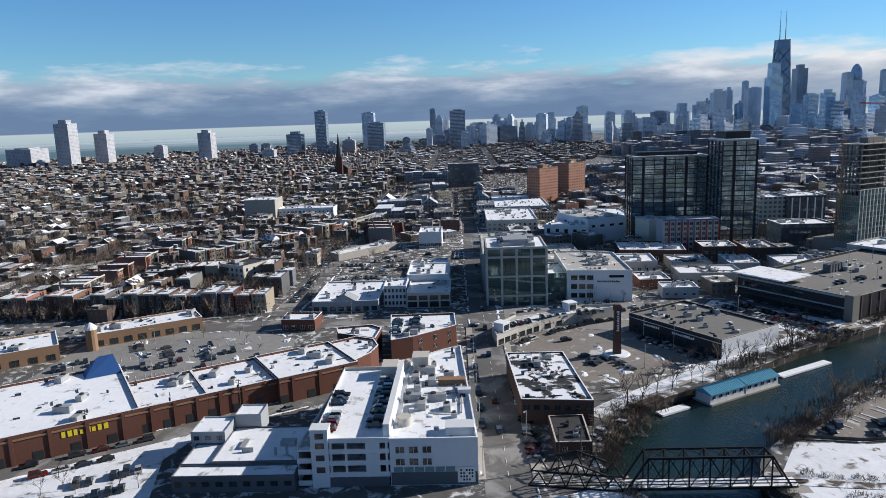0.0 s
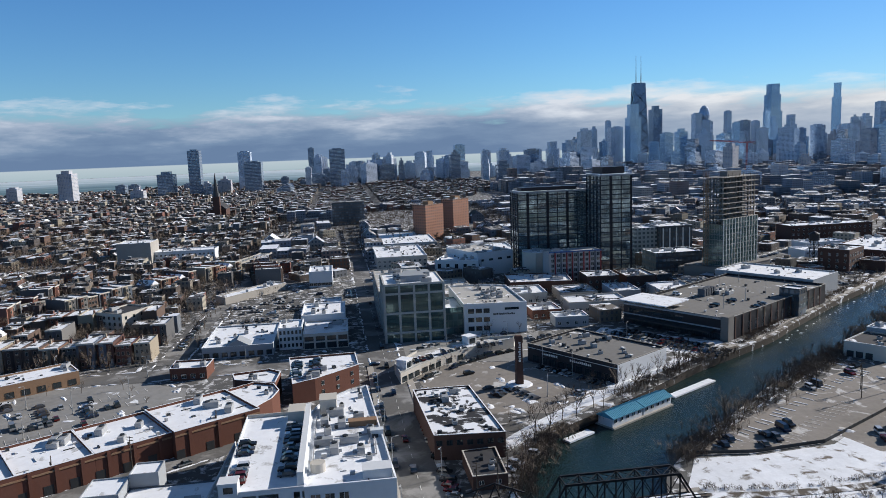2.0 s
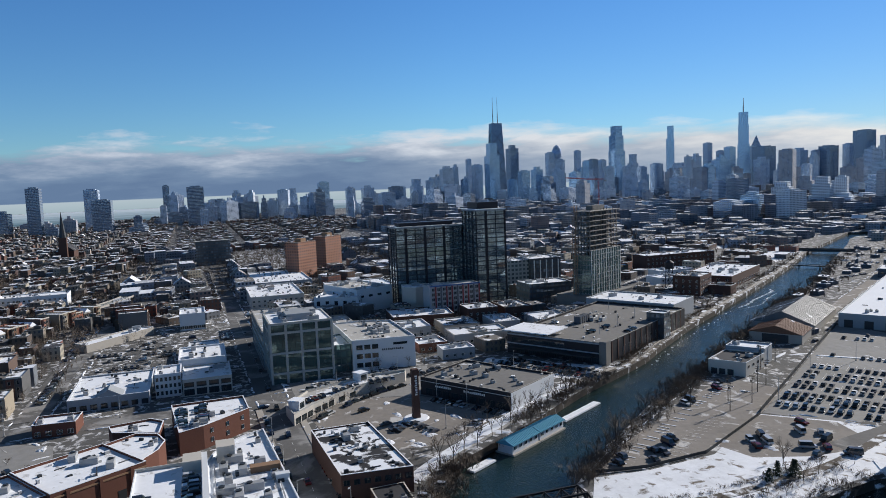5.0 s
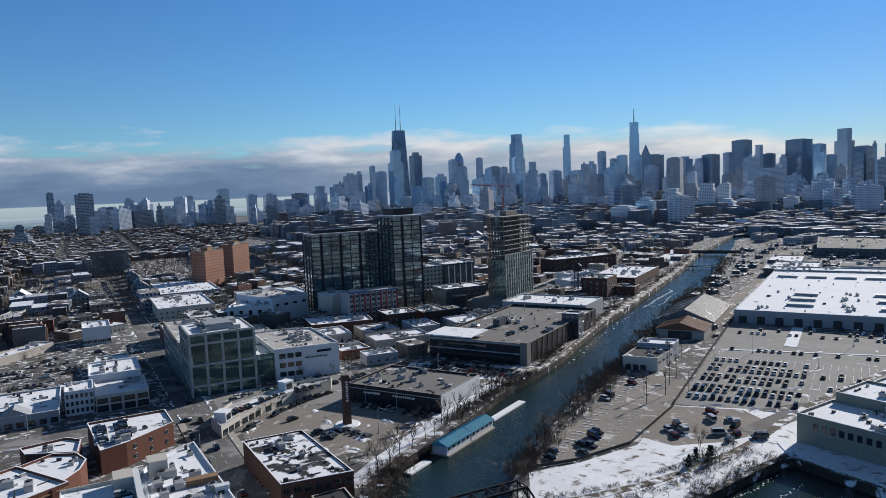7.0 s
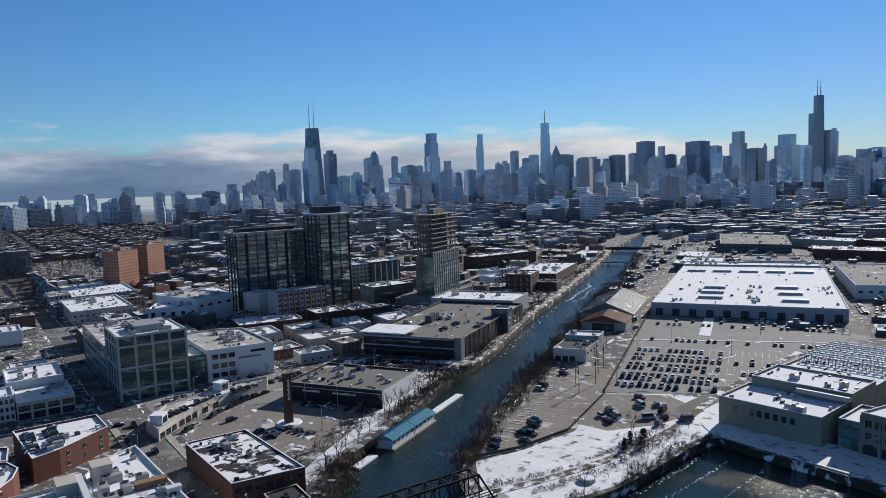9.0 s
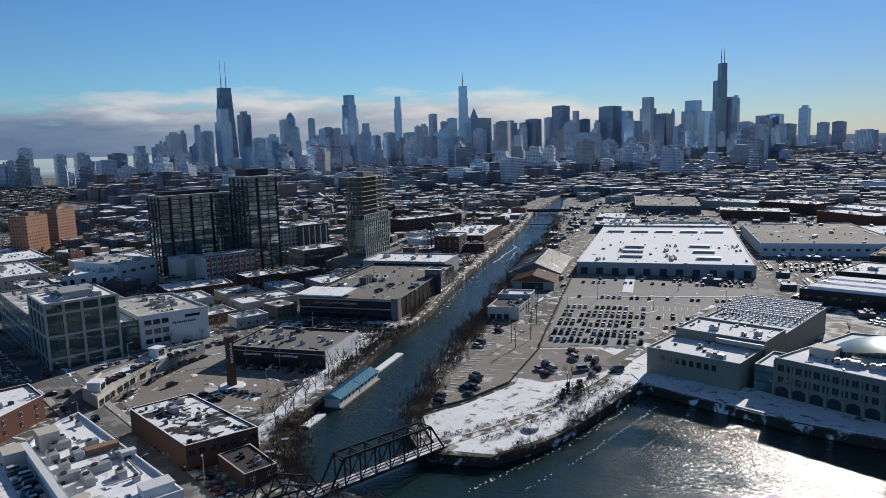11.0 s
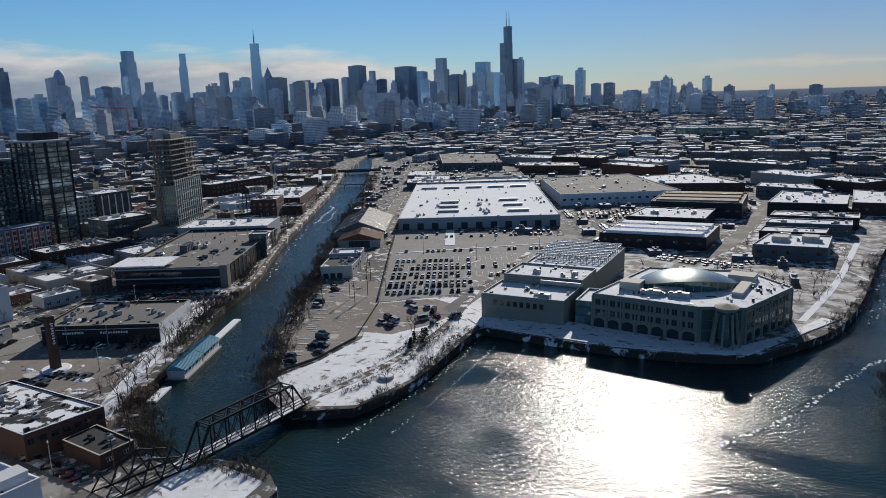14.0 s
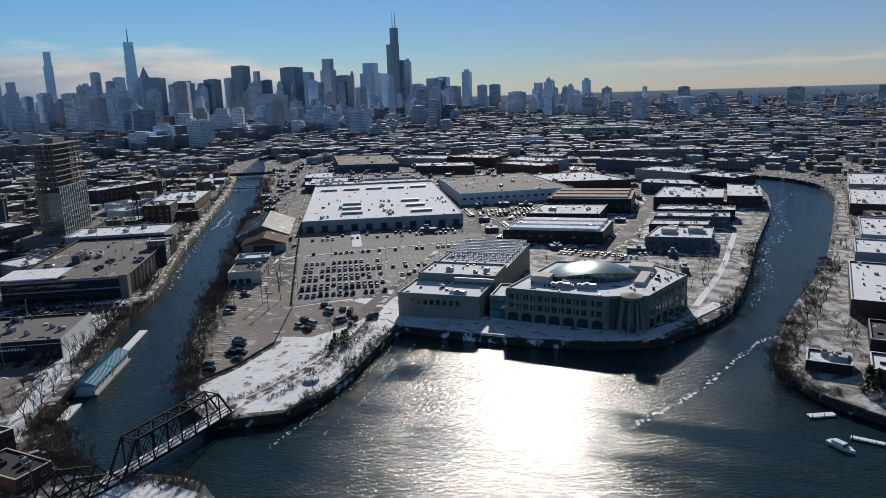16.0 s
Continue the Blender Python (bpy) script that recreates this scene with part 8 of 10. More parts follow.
# avenue in front of the terrace, streets, car parks
along([(197, 62), (196, 130), (194, 205)], 3.6, 2.2, tree, 0.6, 0.95)
along([(226, 62), (227, 165)], 7, 3, tree, 0.6, 0.9)
along([(258, 66), (259, 165)], 7, 3, tree, 0.6, 0.9)
along([(214, 51), (300, 52), (400, 50)], 6, 2, tree, 0.55, 0.85)
along([(110, 40), (150, 52), (166, 80), (160, 128)], 11, 3, tree, 0.4, 0.6)
along([(201, -52), (205, -84), (208, -116)], 7, 2, tree, 0.4, 0.6)
along([(147, -51), (158, -62), (168, -75), (176, -92)], 5, 0.6, tree, 0.4, 0.6)
along([(210, -120), (240, -118), (268, -112)], 6, 3, tree, 0.5, 0.8)
along([(206, -150), (236, -186), (262, -204)], 8, 3, tree, 0.5, 0.7)
along([(104, -92), (116, -104), (126, -122)], 5, 2, tree, 0.45, 0.65)
along([(700, -90), (780, -95), (860, -110), (960, -110)], 5, 26, tree, 0.7, 1.1)
along([(560, -120), (620, -175), (700, -215), (800, -240)], 9, 14, tree, 0.8, 1.2)
along([(840, -60), (860, -20), (900, 20)], 9, 14, tree, 0.8, 1.2)
along([(30, 60), (40, 80), (36, 52)], 7, 3, tree, 0.4, 0.6)


def evergreen(x, y, s):
    top = thing("evergreen", "dark conical evergreen standing in snow", "tree", x, y, 0, 0, "evergreens")
    rng = random.Random(int(x * 7))
    bm = bmesh.new()
    tube(bm, 0, 0, 0, 3.5 * s, 0.16, 0.05, n=6)
    part("trunk", bm, "bark", top)
    bm = bmesh.new()
    for i in range(420):
        z = rng.uniform(0.3, 4.2) * s
        r = (4.5 * s - z) * 0.36 * math.sqrt(rng.random())
        a = rng.uniform(0, 6.28)
        p = Vector((r * math.cos(a), r * math.sin(a), z))
        d = Vector((math.cos(a), math.sin(a), -0.3)) * 0.5 * s
        t_ = Vector((-math.sin(a), math.cos(a), rng.uniform(-0.3, 0.3))) * 0.2 * s
        bm.faces.new([bm.verts.new(q) for q in (p - t_, p + d, p + t_)])
    part("crown", bm, "needles", top)


material("needles", (0.022, 0.035, 0.02), 0.9, vary=0.4)
for x_, y_, s_ in ((33, -166, 1.0), (35, -171, 1.15), (32.5, -175, 1.3), (36, -178, 0.9), (-139, -190, 2.0), (-142, -194, 1.5), (-148, -183, 1.7)):
    evergreen(x_, y_, s_)


def pole(x, y, h, arms=True):
    key = ("pole", h)
    if key not in UNIT:
        a, b = bmesh.new(), bmesh.new()
        tube(a, 0, 0, 0, h, 0.17, 0.11, n=8)
        for z in (h - 0.5, h - 1.4):
            box(b, -1.2, -0.07, z, 1.2, 0.07, z + 0.16)
        tube(b, 0.35, 0.2, h - 2.8, h - 1.8, 0.25, n=8)
        UNIT[key] = (mesh_of("shaft", a, "bark"), mesh_of("crossarm", b, "bark"))
    top = thing("utility_pole", "weathered timber utility pole with crossarms", "pole", x, y, 0, tree_rng.uniform(0, 90), "utility poles")
    part("shaft", UNIT[key][0], (), top)
    part("crossarm", UNIT[key][1], (), top)


def lamp_post(x, y, h=9.0, turn=0):
    key = ("lamp", h)
    if key not in UNIT:
        a, b, c = bmesh.new(), bmesh.new(), bmesh.new()
        tube(a, 0, 0, 0.6, h, 0.13, 0.08, n=8)
        bar(b, (0, 0, h - 0.1), (1.5, 0, h + 0.2), 0.1)
        box(b, 1.2, -0.2, h + 0.1, 2.1, 0.2, h + 0.28)
        tube(c, 0, 0, 0, 0.7, 0.34, 0.3, n=10)
        UNIT[key] = (mesh_of("shaft", a, "zinc"), mesh_of("lamp_arm", b, "zinc"), mesh_of("footing", c, "concrete"))
    top = thing("street_lamp", "tall grey steel lamp post", "street lamp", x, y, 0, turn, "lamp posts")
    for n_, me in zip(("shaft", "lamp_arm", "footing"), UNIT[key]):
        part(n_, me, (), top)


for x_, y_ in ((74, 58), (84, 40), (62, 78), (100, 18), (48, 96), (52, -66), (46, -62), (44, -56), (92, -214), (102, -226), (96, -206), (108, -236), (128, -252), (98, -190), (88, -200), (136, -268)):
    pole(x_, y_, 11.0)
for x_, y_ in ((112, 52), (126, 64), (140, 76), (154, 60), (118, 84), (150, 96), (128, 104), (40, -36.2), (70, -36), (100, -35.6), (130, -35), (60, -49), (186, 20), (180, 60), (192, -70), (196, -100), (150, -104), (136, -112), (116, -96), (178, -152), (90, -225), (110, -262), (70, -270), (84, -300), (120, -300), (60, -330), (100, -350), (190, 100)):
    lamp_post(x_, y_, 9.0, tree_rng.uniform(0, 360))


# ---- fences, kerbs, snow heaps, lines ----
def fence(points, h, label, step=3.0, m="dark_metal", filled=True):
    top = thing("fence", label, "fence", points[0][0], points[0][1])
    ox, oy = points[0]
    post = bmesh.new()
    box(post, -0.06, -0.06, 0, 0.06, 0.06, h + 0.1)
    pm = mesh_of("post", post, m)
    for (ax, ay), (bx, by) in zip(points, points[1:]):
        L = math.hypot(bx - ax, by - ay)
        turn = math.degrees(math.atan2(by - ay, bx - ax))
        n = max(1, int(L / step))
        pan = bmesh.new()
        w = L / n
        if filled:
            box(pan, 0.07, -0.03, 0.15, w - 0.07, 0.03, h)
        else:
            for z in (0.35, 0.7, h):
                box(pan, 0.06, -0.03, z - 0.05, w - 0.06, 0.03, z + 0.05)
        pm2 = mesh_of("panel", pan, m)
        for i in range(n):
            p = Vector((ax, ay)).lerp(Vector((bx, by)), i / n)
            part("post", pm, (), top, place=pose(p.x - ox, p.y - oy, 0, 0, 0, turn))
            part("panel", pm2, (), top, place=pose(p.x - ox, p.y - oy, 0, 0, 0, turn))
    return top


fence([(58.5, -123), (55.5, -140), (57.5, -164), (80, -207)], 1.2, "low dark screened fence round a gravel car park")
fence([(82, -209), (146, -303), (182, -357)], 1.8, "dark fence beside a large car park")
fence([(59, -122), (108, -183), (121, -203)], 1.0, "low metal guard rail above the canal", 4.0, "zinc", False)
fence([(168, -213.5), (190.5, -243), (227.5, -292)], 1.1, "metal railing along the canal walk", 4.0, "dark_metal", False)


def blob(v, f, x, y, z, l, w, h, turn, rng, n=11):
    """A low irregular drift: ragged outline, uneven crest."""
    c, s = math.cos(radians(turn)), math.sin(radians(turn))
    i0 = len(v)
    k = [rng.uniform(0.65, 1.25) for _ in range(n)]
    for r, zz in ((1.0, -0.04), (0.6, 0.6)):
        for i in range(n):
            a = 2 * math.pi * i / n
            px, py = l * r * k[i] * math.cos(a), w * r * k[i] * math.sin(a)
            v.append((x + px * c - py * s, y + px * s + py * c, z + h * zz * (rng.uniform(0.5, 1.3) if zz > 0 else 1)))
    v.append((x, y, z + h))
    for i in range(n):
        j = (i + 1) % n
        f.append((i0 + i, i0 + j, i0 + n + j, i0 + n + i))
        f.append((i0 + n + i, i0 + n + j, i0 + 2 * n))


def heap(x, y, l, w, h, turn):
    rng = random.Random(int(x * 13 + y))
    v, f = [], []
    for k in range(3):
        blob(v, f, rng.uniform(-0.5, 0.5) * l, rng.uniform(-0.6, 0.6) * w, 0, l * rng.uniform(0.35, 0.7), w * rng.uniform(0.6, 1.3), h * rng.uniform(0.6, 1.2), rng.uniform(-25, 25), rng)
    me = bpy.data.meshes.new("snow_mound")
    me.from_pydata(v, [], f)
    me.materials.append(MATS["snow_ground"])
    single("snow_mound", me, (), "ploughed mound of dirty old snow on the asphalt", "snow mound", "snow mounds", place=pose(x, y, 0.05, 0, 0, turn))


for x_, y_, l_, w_, t_ in ((127, -104, 4, 1.1, 20), (114, -88, 5, 1.3, 25), (119, -113, 5, 1.5, 30), (106, -82, 4.5, 1.2, 40), (140, -84, 4, 0.9, 20), (122, 70, 5, 1, 100), (136, 58, 4, 1, 30), (150, 74, 6, 1.2, 100), (144, 100, 5, 1, 30), (118, 96, 4, 1.4, 60), (160, 44, 5, 1.2, 20), (62, -258, 4, 1.5, 20), (70, -262, 4, 1.2, 32), (88, -282, 3.5, 1, 32), (98, -266, 3, 1, 32), (76, -240, 3, 1, 32),
                           (150, 12, 3, 1, 0), (203, -66, 6, 1.2, -80), (207, -92, 7, 1.2, -80), (104, -222, 4, 1.2, 30), (64, -176, 4, 1, 60), (52, -186, 3.5, 1.2, 10), (140, 36, 4, 1, 60), (186, 36, 4, 1, 90), (46, -66, 3.5, 1.2, 20), (100, -100, 4, 1.5, 50), (104, -112, 5, 1.6, 55), (126, -138, 5, 1.4, 55), (150, -176, 4, 1.2, 60)):
    heap(x_, y_, l_, w_, 0.45, t_)


def stripes(name, x, y, along_deg, n, step, length, turn, label, z=0.14):
    bm = bmesh.new()
    c, s = math.cos(radians(along_deg)), math.sin(radians(along_deg))
    a = radians(along_deg + turn)
    for i in range(n):
        px, py = i * step * c, i * step * s
        bar(bm, (px - math.cos(a) * length / 2, py - math.sin(a) * length / 2, 0), (px + math.cos(a) * length / 2, py + math.sin(a) * length / 2, 0), 0.13, 0.02)
    single(name, bm, "white_paint", label, "parking lines", "parking lines", "stuff", pose(x, y, z))


stripes("parking_lines", 63, -126, -53, 26, 3.3, 5.2, 70, "worn white stall lines on gravel")
stripes("parking_lines", 60, -150, -60, 16, 3.3, 5.0, 100, "worn white stall lines on gravel")
for s_ in (22, 40, 58, 76):
    stripes("parking_lines", 84 + 0.537 * s_ - 3, -213 - 0.843 * s_ - 2, 212.5, 30, 3.0, 11, 90, "worn white stall lines on asphalt")
for r_ in range(5):
    stripes("parking_lines", 112 + r_ * 12.5, 44 + r_ * 3, 118, 26, 3.4, 5.2, 90, "worn white stall lines on asphalt")
stripes("parking_lines", 252, 44, -90, 12, 3.0, 11, 90, "worn white stall lines on asphalt")
stripes("parking_lines", 152, -101.5, 212, 13, 3.0, 5, 90, "worn white stall lines on asphalt")
stripes("lane_marks", 20, -43, 0.9, 60, 7, 2.8, 0, "dashed white lane marks")


# canal walk and other paths
def ribbon(name, points, width, z, m, label, category):
    z = layer(z)
    line = lathe_spline(points, 8)
    bm = bmesh.new()
    L, Rr = [], []
    for i, (x, y) in enumerate(line):
        a, b = line[max(0, i - 1)], line[min(len(line) - 1, i + 1)]
        d = Vector((b[0] - a[0], b[1] - a[1])).normalized() * width / 2
        L.append((bm.verts.new((x - d.y, y + d.x, z)), bm.verts.new((x - d.y, y + d.x, z - 0.4))))
        Rr.append((bm.verts.new((x + d.y, y - d.x, z)), bm.verts.new((x + d.y, y - d.x, z - 0.4))))
    for i in range(0, len(line) - 1, 4):
        j = min(len(line) - 1, i + 4)
        FOOT.append([tuple(q.co.xy) for q in (L[i][0], Rr[i][0], Rr[j][0], L[j][0])])
    for i in range(len(line) - 1):
        bm.faces.new((L[i][0], Rr[i][0], Rr[i + 1][0], L[i + 1][0]))
        bm.faces.new((L[i][1], L[i][0], L[i + 1][0], L[i + 1][1]))
        bm.faces.new((Rr[i][0], Rr[i][1], Rr[i + 1][1], Rr[i + 1][0]))
    single(name, bm, m, label, category, kind="structure")


ribbon("canal_verge", [(144, -160), (169, -212), (192, -242), (229, -291), (265, -344), (324, -429), (400, -536), (476, -635)], 7, 0.12, "scrub_ground", "dead grass and scrub between the stores and the canal", "verge")
ribbon("canal_walk", [(84, -82), (112, -120), (144, -163), (169, -213), (191.5, -242.5), (228.5, -291.5), (264.5, -344.5), (323.5, -429.5), (399.5, -536.5), (475.5, -635.5)], 2.2, 0.12, "pavement", "snowy pale concrete walk along the canal", "path")
ribbon("canal_snow", [(76, -70), (92, -88), (112, -115), (132, -142), (147, -166)], 5.5, 0.13, "snow_ground", "trodden snow bank between the car park and the canal", "snow bank")
ribbon("rail_track", [(34.5, -112), (31.5, -135), (31, -160), (36, -196), (52, -250), (66, -330)], 3.2, 0.13, "scrub_ground", "disused rail bed with thin snow", "track")
ribbon("estate_road", [(44, -205), (50, -250), (54, -330), (62, -380), (94, -429), (191, -577), (341, -800)], 9, 0.07, "asphalt", "salt-stained estate road", "road")
ribbon("estate_lane", [(192, -352), (240, -430), (290, -515), (345, -600), (420, -720)], 8, 0.07, "dirt_lot", "pale gravel lane beside the warehouse", "road")
ribbon("works_road", [(-20, -330), (-29, -400), (-28, -480), (-24, -560), (-16, -640)], 10, 0.07, "asphalt", "salt-stained works road", "road")
ribbon("island_path", [(-84, -262), (-90, -330), (-92, -430)], 3.0, 0.1, "snow", "snow-covered riverside path", "path")
ribbon("north_street", [(196, 55), (300, 54), (394, 46), (560, 25)], 12, 0.05, "asphalt", "side street with parked cars", "road")
ribbon("far_avenue", [(330, -280), (400, -385), (520, -560), (680, -800)], 14, 0.05, "asphalt", "wide avenue beyond the canal stores", "road")


def bay_snow():
    """Thin ridges of snow left between the bays along the canal edge of the gravel car park."""
    rng = random.Random(77)
    bm = bmesh.new()
    for p, q in (((66, -130), (104, -190.5)), ((104, -190.5), (121, -224))):
        P, Q = Vector((*p, 0)), Vector((*q, 0))
        d = (Q - P).normalized()
        inward = Vector((d.y, -d.x, 0)) if d.x * d.y < 0 and d.y < 0 else Vector((-d.y, d.x, 0))
        for k in range(int((Q - P).length / 2.9)):
            if rng.random() < 0.15:
                continue
            s0 = P + d * 2.9 * k + inward * rng.uniform(3.0, 3.8)
            e0 = s0 + inward * rng.uniform(3.2, 5.0) + d * rng.uniform(-0.3, 0.3)
            up = Vector((0, 0, 0.16))
            bar(bm, s0 + up, e0 + up, rng.uniform(0.25, 0.5), 0.1)
    single("bay_snow", bm, "snow", "thin ridges of snow between bays of the gravel car park", "snow", kind="stuff")


bay_snow()


def round_footing(x, y):
    top = thing("round_footing", "round concrete footing under snow on the spit", "footing", x, y)
    bm = bmesh.new()
    tube(bm, 0, 0, 0, 1.1, 2.6, 2.5, n=18)
    part("drum", bm, "concrete", top)
    bm = bmesh.new()
    tube(bm, 0, 0, 1.1, 1.25, 2.2, 2.0, n=18)
    part("snow_cap", bm, "snow", top)


round_footing(23.5, -139)


def shore_ice():
    """Thin white ice: wind-blown lines on the basin and rafts along the canal bank."""
    rng = random.Random(3)
    bm = bmesh.new()

    def raft(x, y, r):
        n = 7
        pts = [(x + r * rng.uniform(0.5, 1.2) * math.cos(2 * math.pi * i / n), y + r * rng.uniform(0.5, 1.2) * math.sin(2 * math.pi * i / n)) for i in range(n)]
        hi = [bm.verts.new((px, py, WATER + 0.05)) for px, py in pts]
        lo = [bm.verts.new((px, py, WATER - 0.1)) for px, py in pts]
        bm.faces.new(hi)
        for i in range(n):
            bm.faces.new((lo[i], lo[(i + 1) % n], hi[(i + 1) % n], hi[i]))

    for pts, step, jit, r0, r1 in (([(-78, -150), (-84, -162), (-93, -182), (-101, -210), (-109, -234), (-118, -248), (-123, -272), (-130, -320), (-136, -366)], 0.3, 0.5, 0.2, 0.75),
                                   ([(-101, -290), (-106, -340), (-108, -400), (-114, -520)], 0.5, 2.2, 0.2, 0.7), ([(-104, -280), (-112, -330), (-110, -400), (-122, -470), (-118, -560), (-130, -640)], 0.6, 1.4, 0.15, 0.6),
                                   ([(12, -101), (12.5, -116), (12.5, -142), (15, -165), (19, -188)], 0.5, 0.5, 0.12, 0.4), ([(2, -112), (4, -140), (8, -170), (11, -190)], 0.35, 0.3, 0.1, 0.32), ([(-6, -150), (-3, -172), (0, -192)], 0.45, 0.3, 0.1, 0.28),
                                   ([(165, -219), (187, -247), (223, -297), (258, -348)], 4.5, 1.0, 0.25, 0.8), ([(265, -361), (272, -376), (284, -392), (294, -410), (305, -428), (315, -436)], 0.45, 0.5, 0.4, 0.9), ([(262, -366), (268, -384), (282, -402), (296, -424)], 0.8, 0.4, 0.3, 0.7)):
        line = lathe_spline(pts, 30)
        acc = 0
        for a, b in zip(line, line[1:]):
            acc += math.hypot(b[0] - a[0], b[1] - a[1])
            if acc > step and rng.random() < 0.75:
                acc = 0
                raft(b[0] + rng.gauss(0, jit), b[1] + rng.gauss(0, jit), rng.uniform(r0, r1))
    single("drift_ice", bm, "snow", "thin drifting white ice and foam lines", "ice", kind="stuff")


shore_ice()


def boat_and_pier():
    top = thing("motor_boat", "small white motor boat moored at a pier", "boat", -129.5, -155.5, WATER, 140)
    bm = bmesh.new()
    hull = [(-3.6, -1.2), (1.5, -1.3), (4.2, 0), (1.5, 1.3), (-3.6, 1.2)]
    lo = [bm.verts.new((x * 0.86, y * 0.7, -0.2)) for x, y in hull]
    hi = [bm.verts.new((x, y, 0.9)) for x, y in hull]
    for i in range(5):
        bm.faces.new((lo[i], lo[(i + 1) % 5], hi[(i + 1) % 5], hi[i]))
    bm.faces.new(hi)
    part("hull", bm, "white_paint", top)
    bm = bmesh.new()
    box(bm, -2.2, -0.9, 0.9, 1.2, 0.9, 1.7)
    part("cabin", bm, "snow", top, "snow-covered canopy")
    bm = bmesh.new()
    box(bm, 1.2, -0.85, 0.9, 1.5, 0.85, 1.5)
    part("windscreen", bm, "glass", top)
    for x, y, l, w, r, lab in ((-145, -160, 26, 1.6, -10, "long snowy timber pier"), (-126, -174, 8, 2.2, 30, "small snowy landing stage"), (-138, -181, 24, 0.8, 155, "floating boom along the bank")):
        top = thing("pier", lab, "pier", x, y, WATER, r)
        bm = bmesh.new()
        for i in range(int(l / 2)):
            box(bm, -l / 2 + i * 2 + 0.05, -w / 2, 0.2, -l / 2 + i * 2 + 1.95, w / 2, 0.6)
        part("deck", bm, "snow", top)
        bm = bmesh.new()
        for i in range(3):
            tube(bm, -l / 2 + 0.5 + i * (l - 1) / 2, w / 2 + 0.1, -1.5, 1.4, 0.12, n=6)
        part("pile", bm, "bark", top)


boat_and_pier()


# ---- distant city ----

def far_roof_material():
    m = bpy.data.materials.new("far_roof")
    m.use_nodes = True
    t = m.node_tree
    b = t.nodes["Principled BSDF"]
    b.inputs["Roughness"].default_value = 0.85
    b.inputs["Specular IOR Level"].default_value = 0.2
    g = t.nodes.new("ShaderNodeNewGeometry")
    base = ramp(t, g.outputs["Random Per Island"], [(0.0, (0.05, 0.05, 0.055)), (0.25, (0.09, 0.085, 0.08)), (0.45, (0.16, 0.15, 0.14)), (0.6, (0.06, 0.055, 0.05)), (0.75, (0.40, 0.42, 0.46)), (0.88, (0.68, 0.71, 0.77))], "CONSTANT")
    n = nd(t, "ShaderNodeTexNoise", Scale=0.14, Detail=5.0, Roughness=0.65)
    t.links.new(g.outputs["Position"], n.inputs["Vector"])
    t.links.new(mix(t, ramp(t, n.outputs[0], [(0.53, 0.0), (0.585, 1.0)]), base, SNOW), b.inputs["Base Color"])
    MATS["far_roof"] = m


far_roof_material()


def blocked(x, y):
    """Where the nearer places stand."""
    if 195 < x < 480 and -420 < y < 60:
        return True
    if x < 480 and 60 <= y < 185:
        return True
    if 690 < x < 1000 and -145 < y < -60:
        return True
    if 640 < x < 740 and -200 < y < -100:
        return True
    if 515 < x < 620 and -115 < y < -55:
        return True
    if 520 < x < 570 and 85 < y < 180:
        return True
    if 790 < x < 850 and -60 < y < 10:
        return True
    if 980 < x < 1060 and 145 < y < 190:
        return True
    if y < -60 - 1.38 * (x - 60) + 40 and x < 640 and y > -905:
        return True
    return False


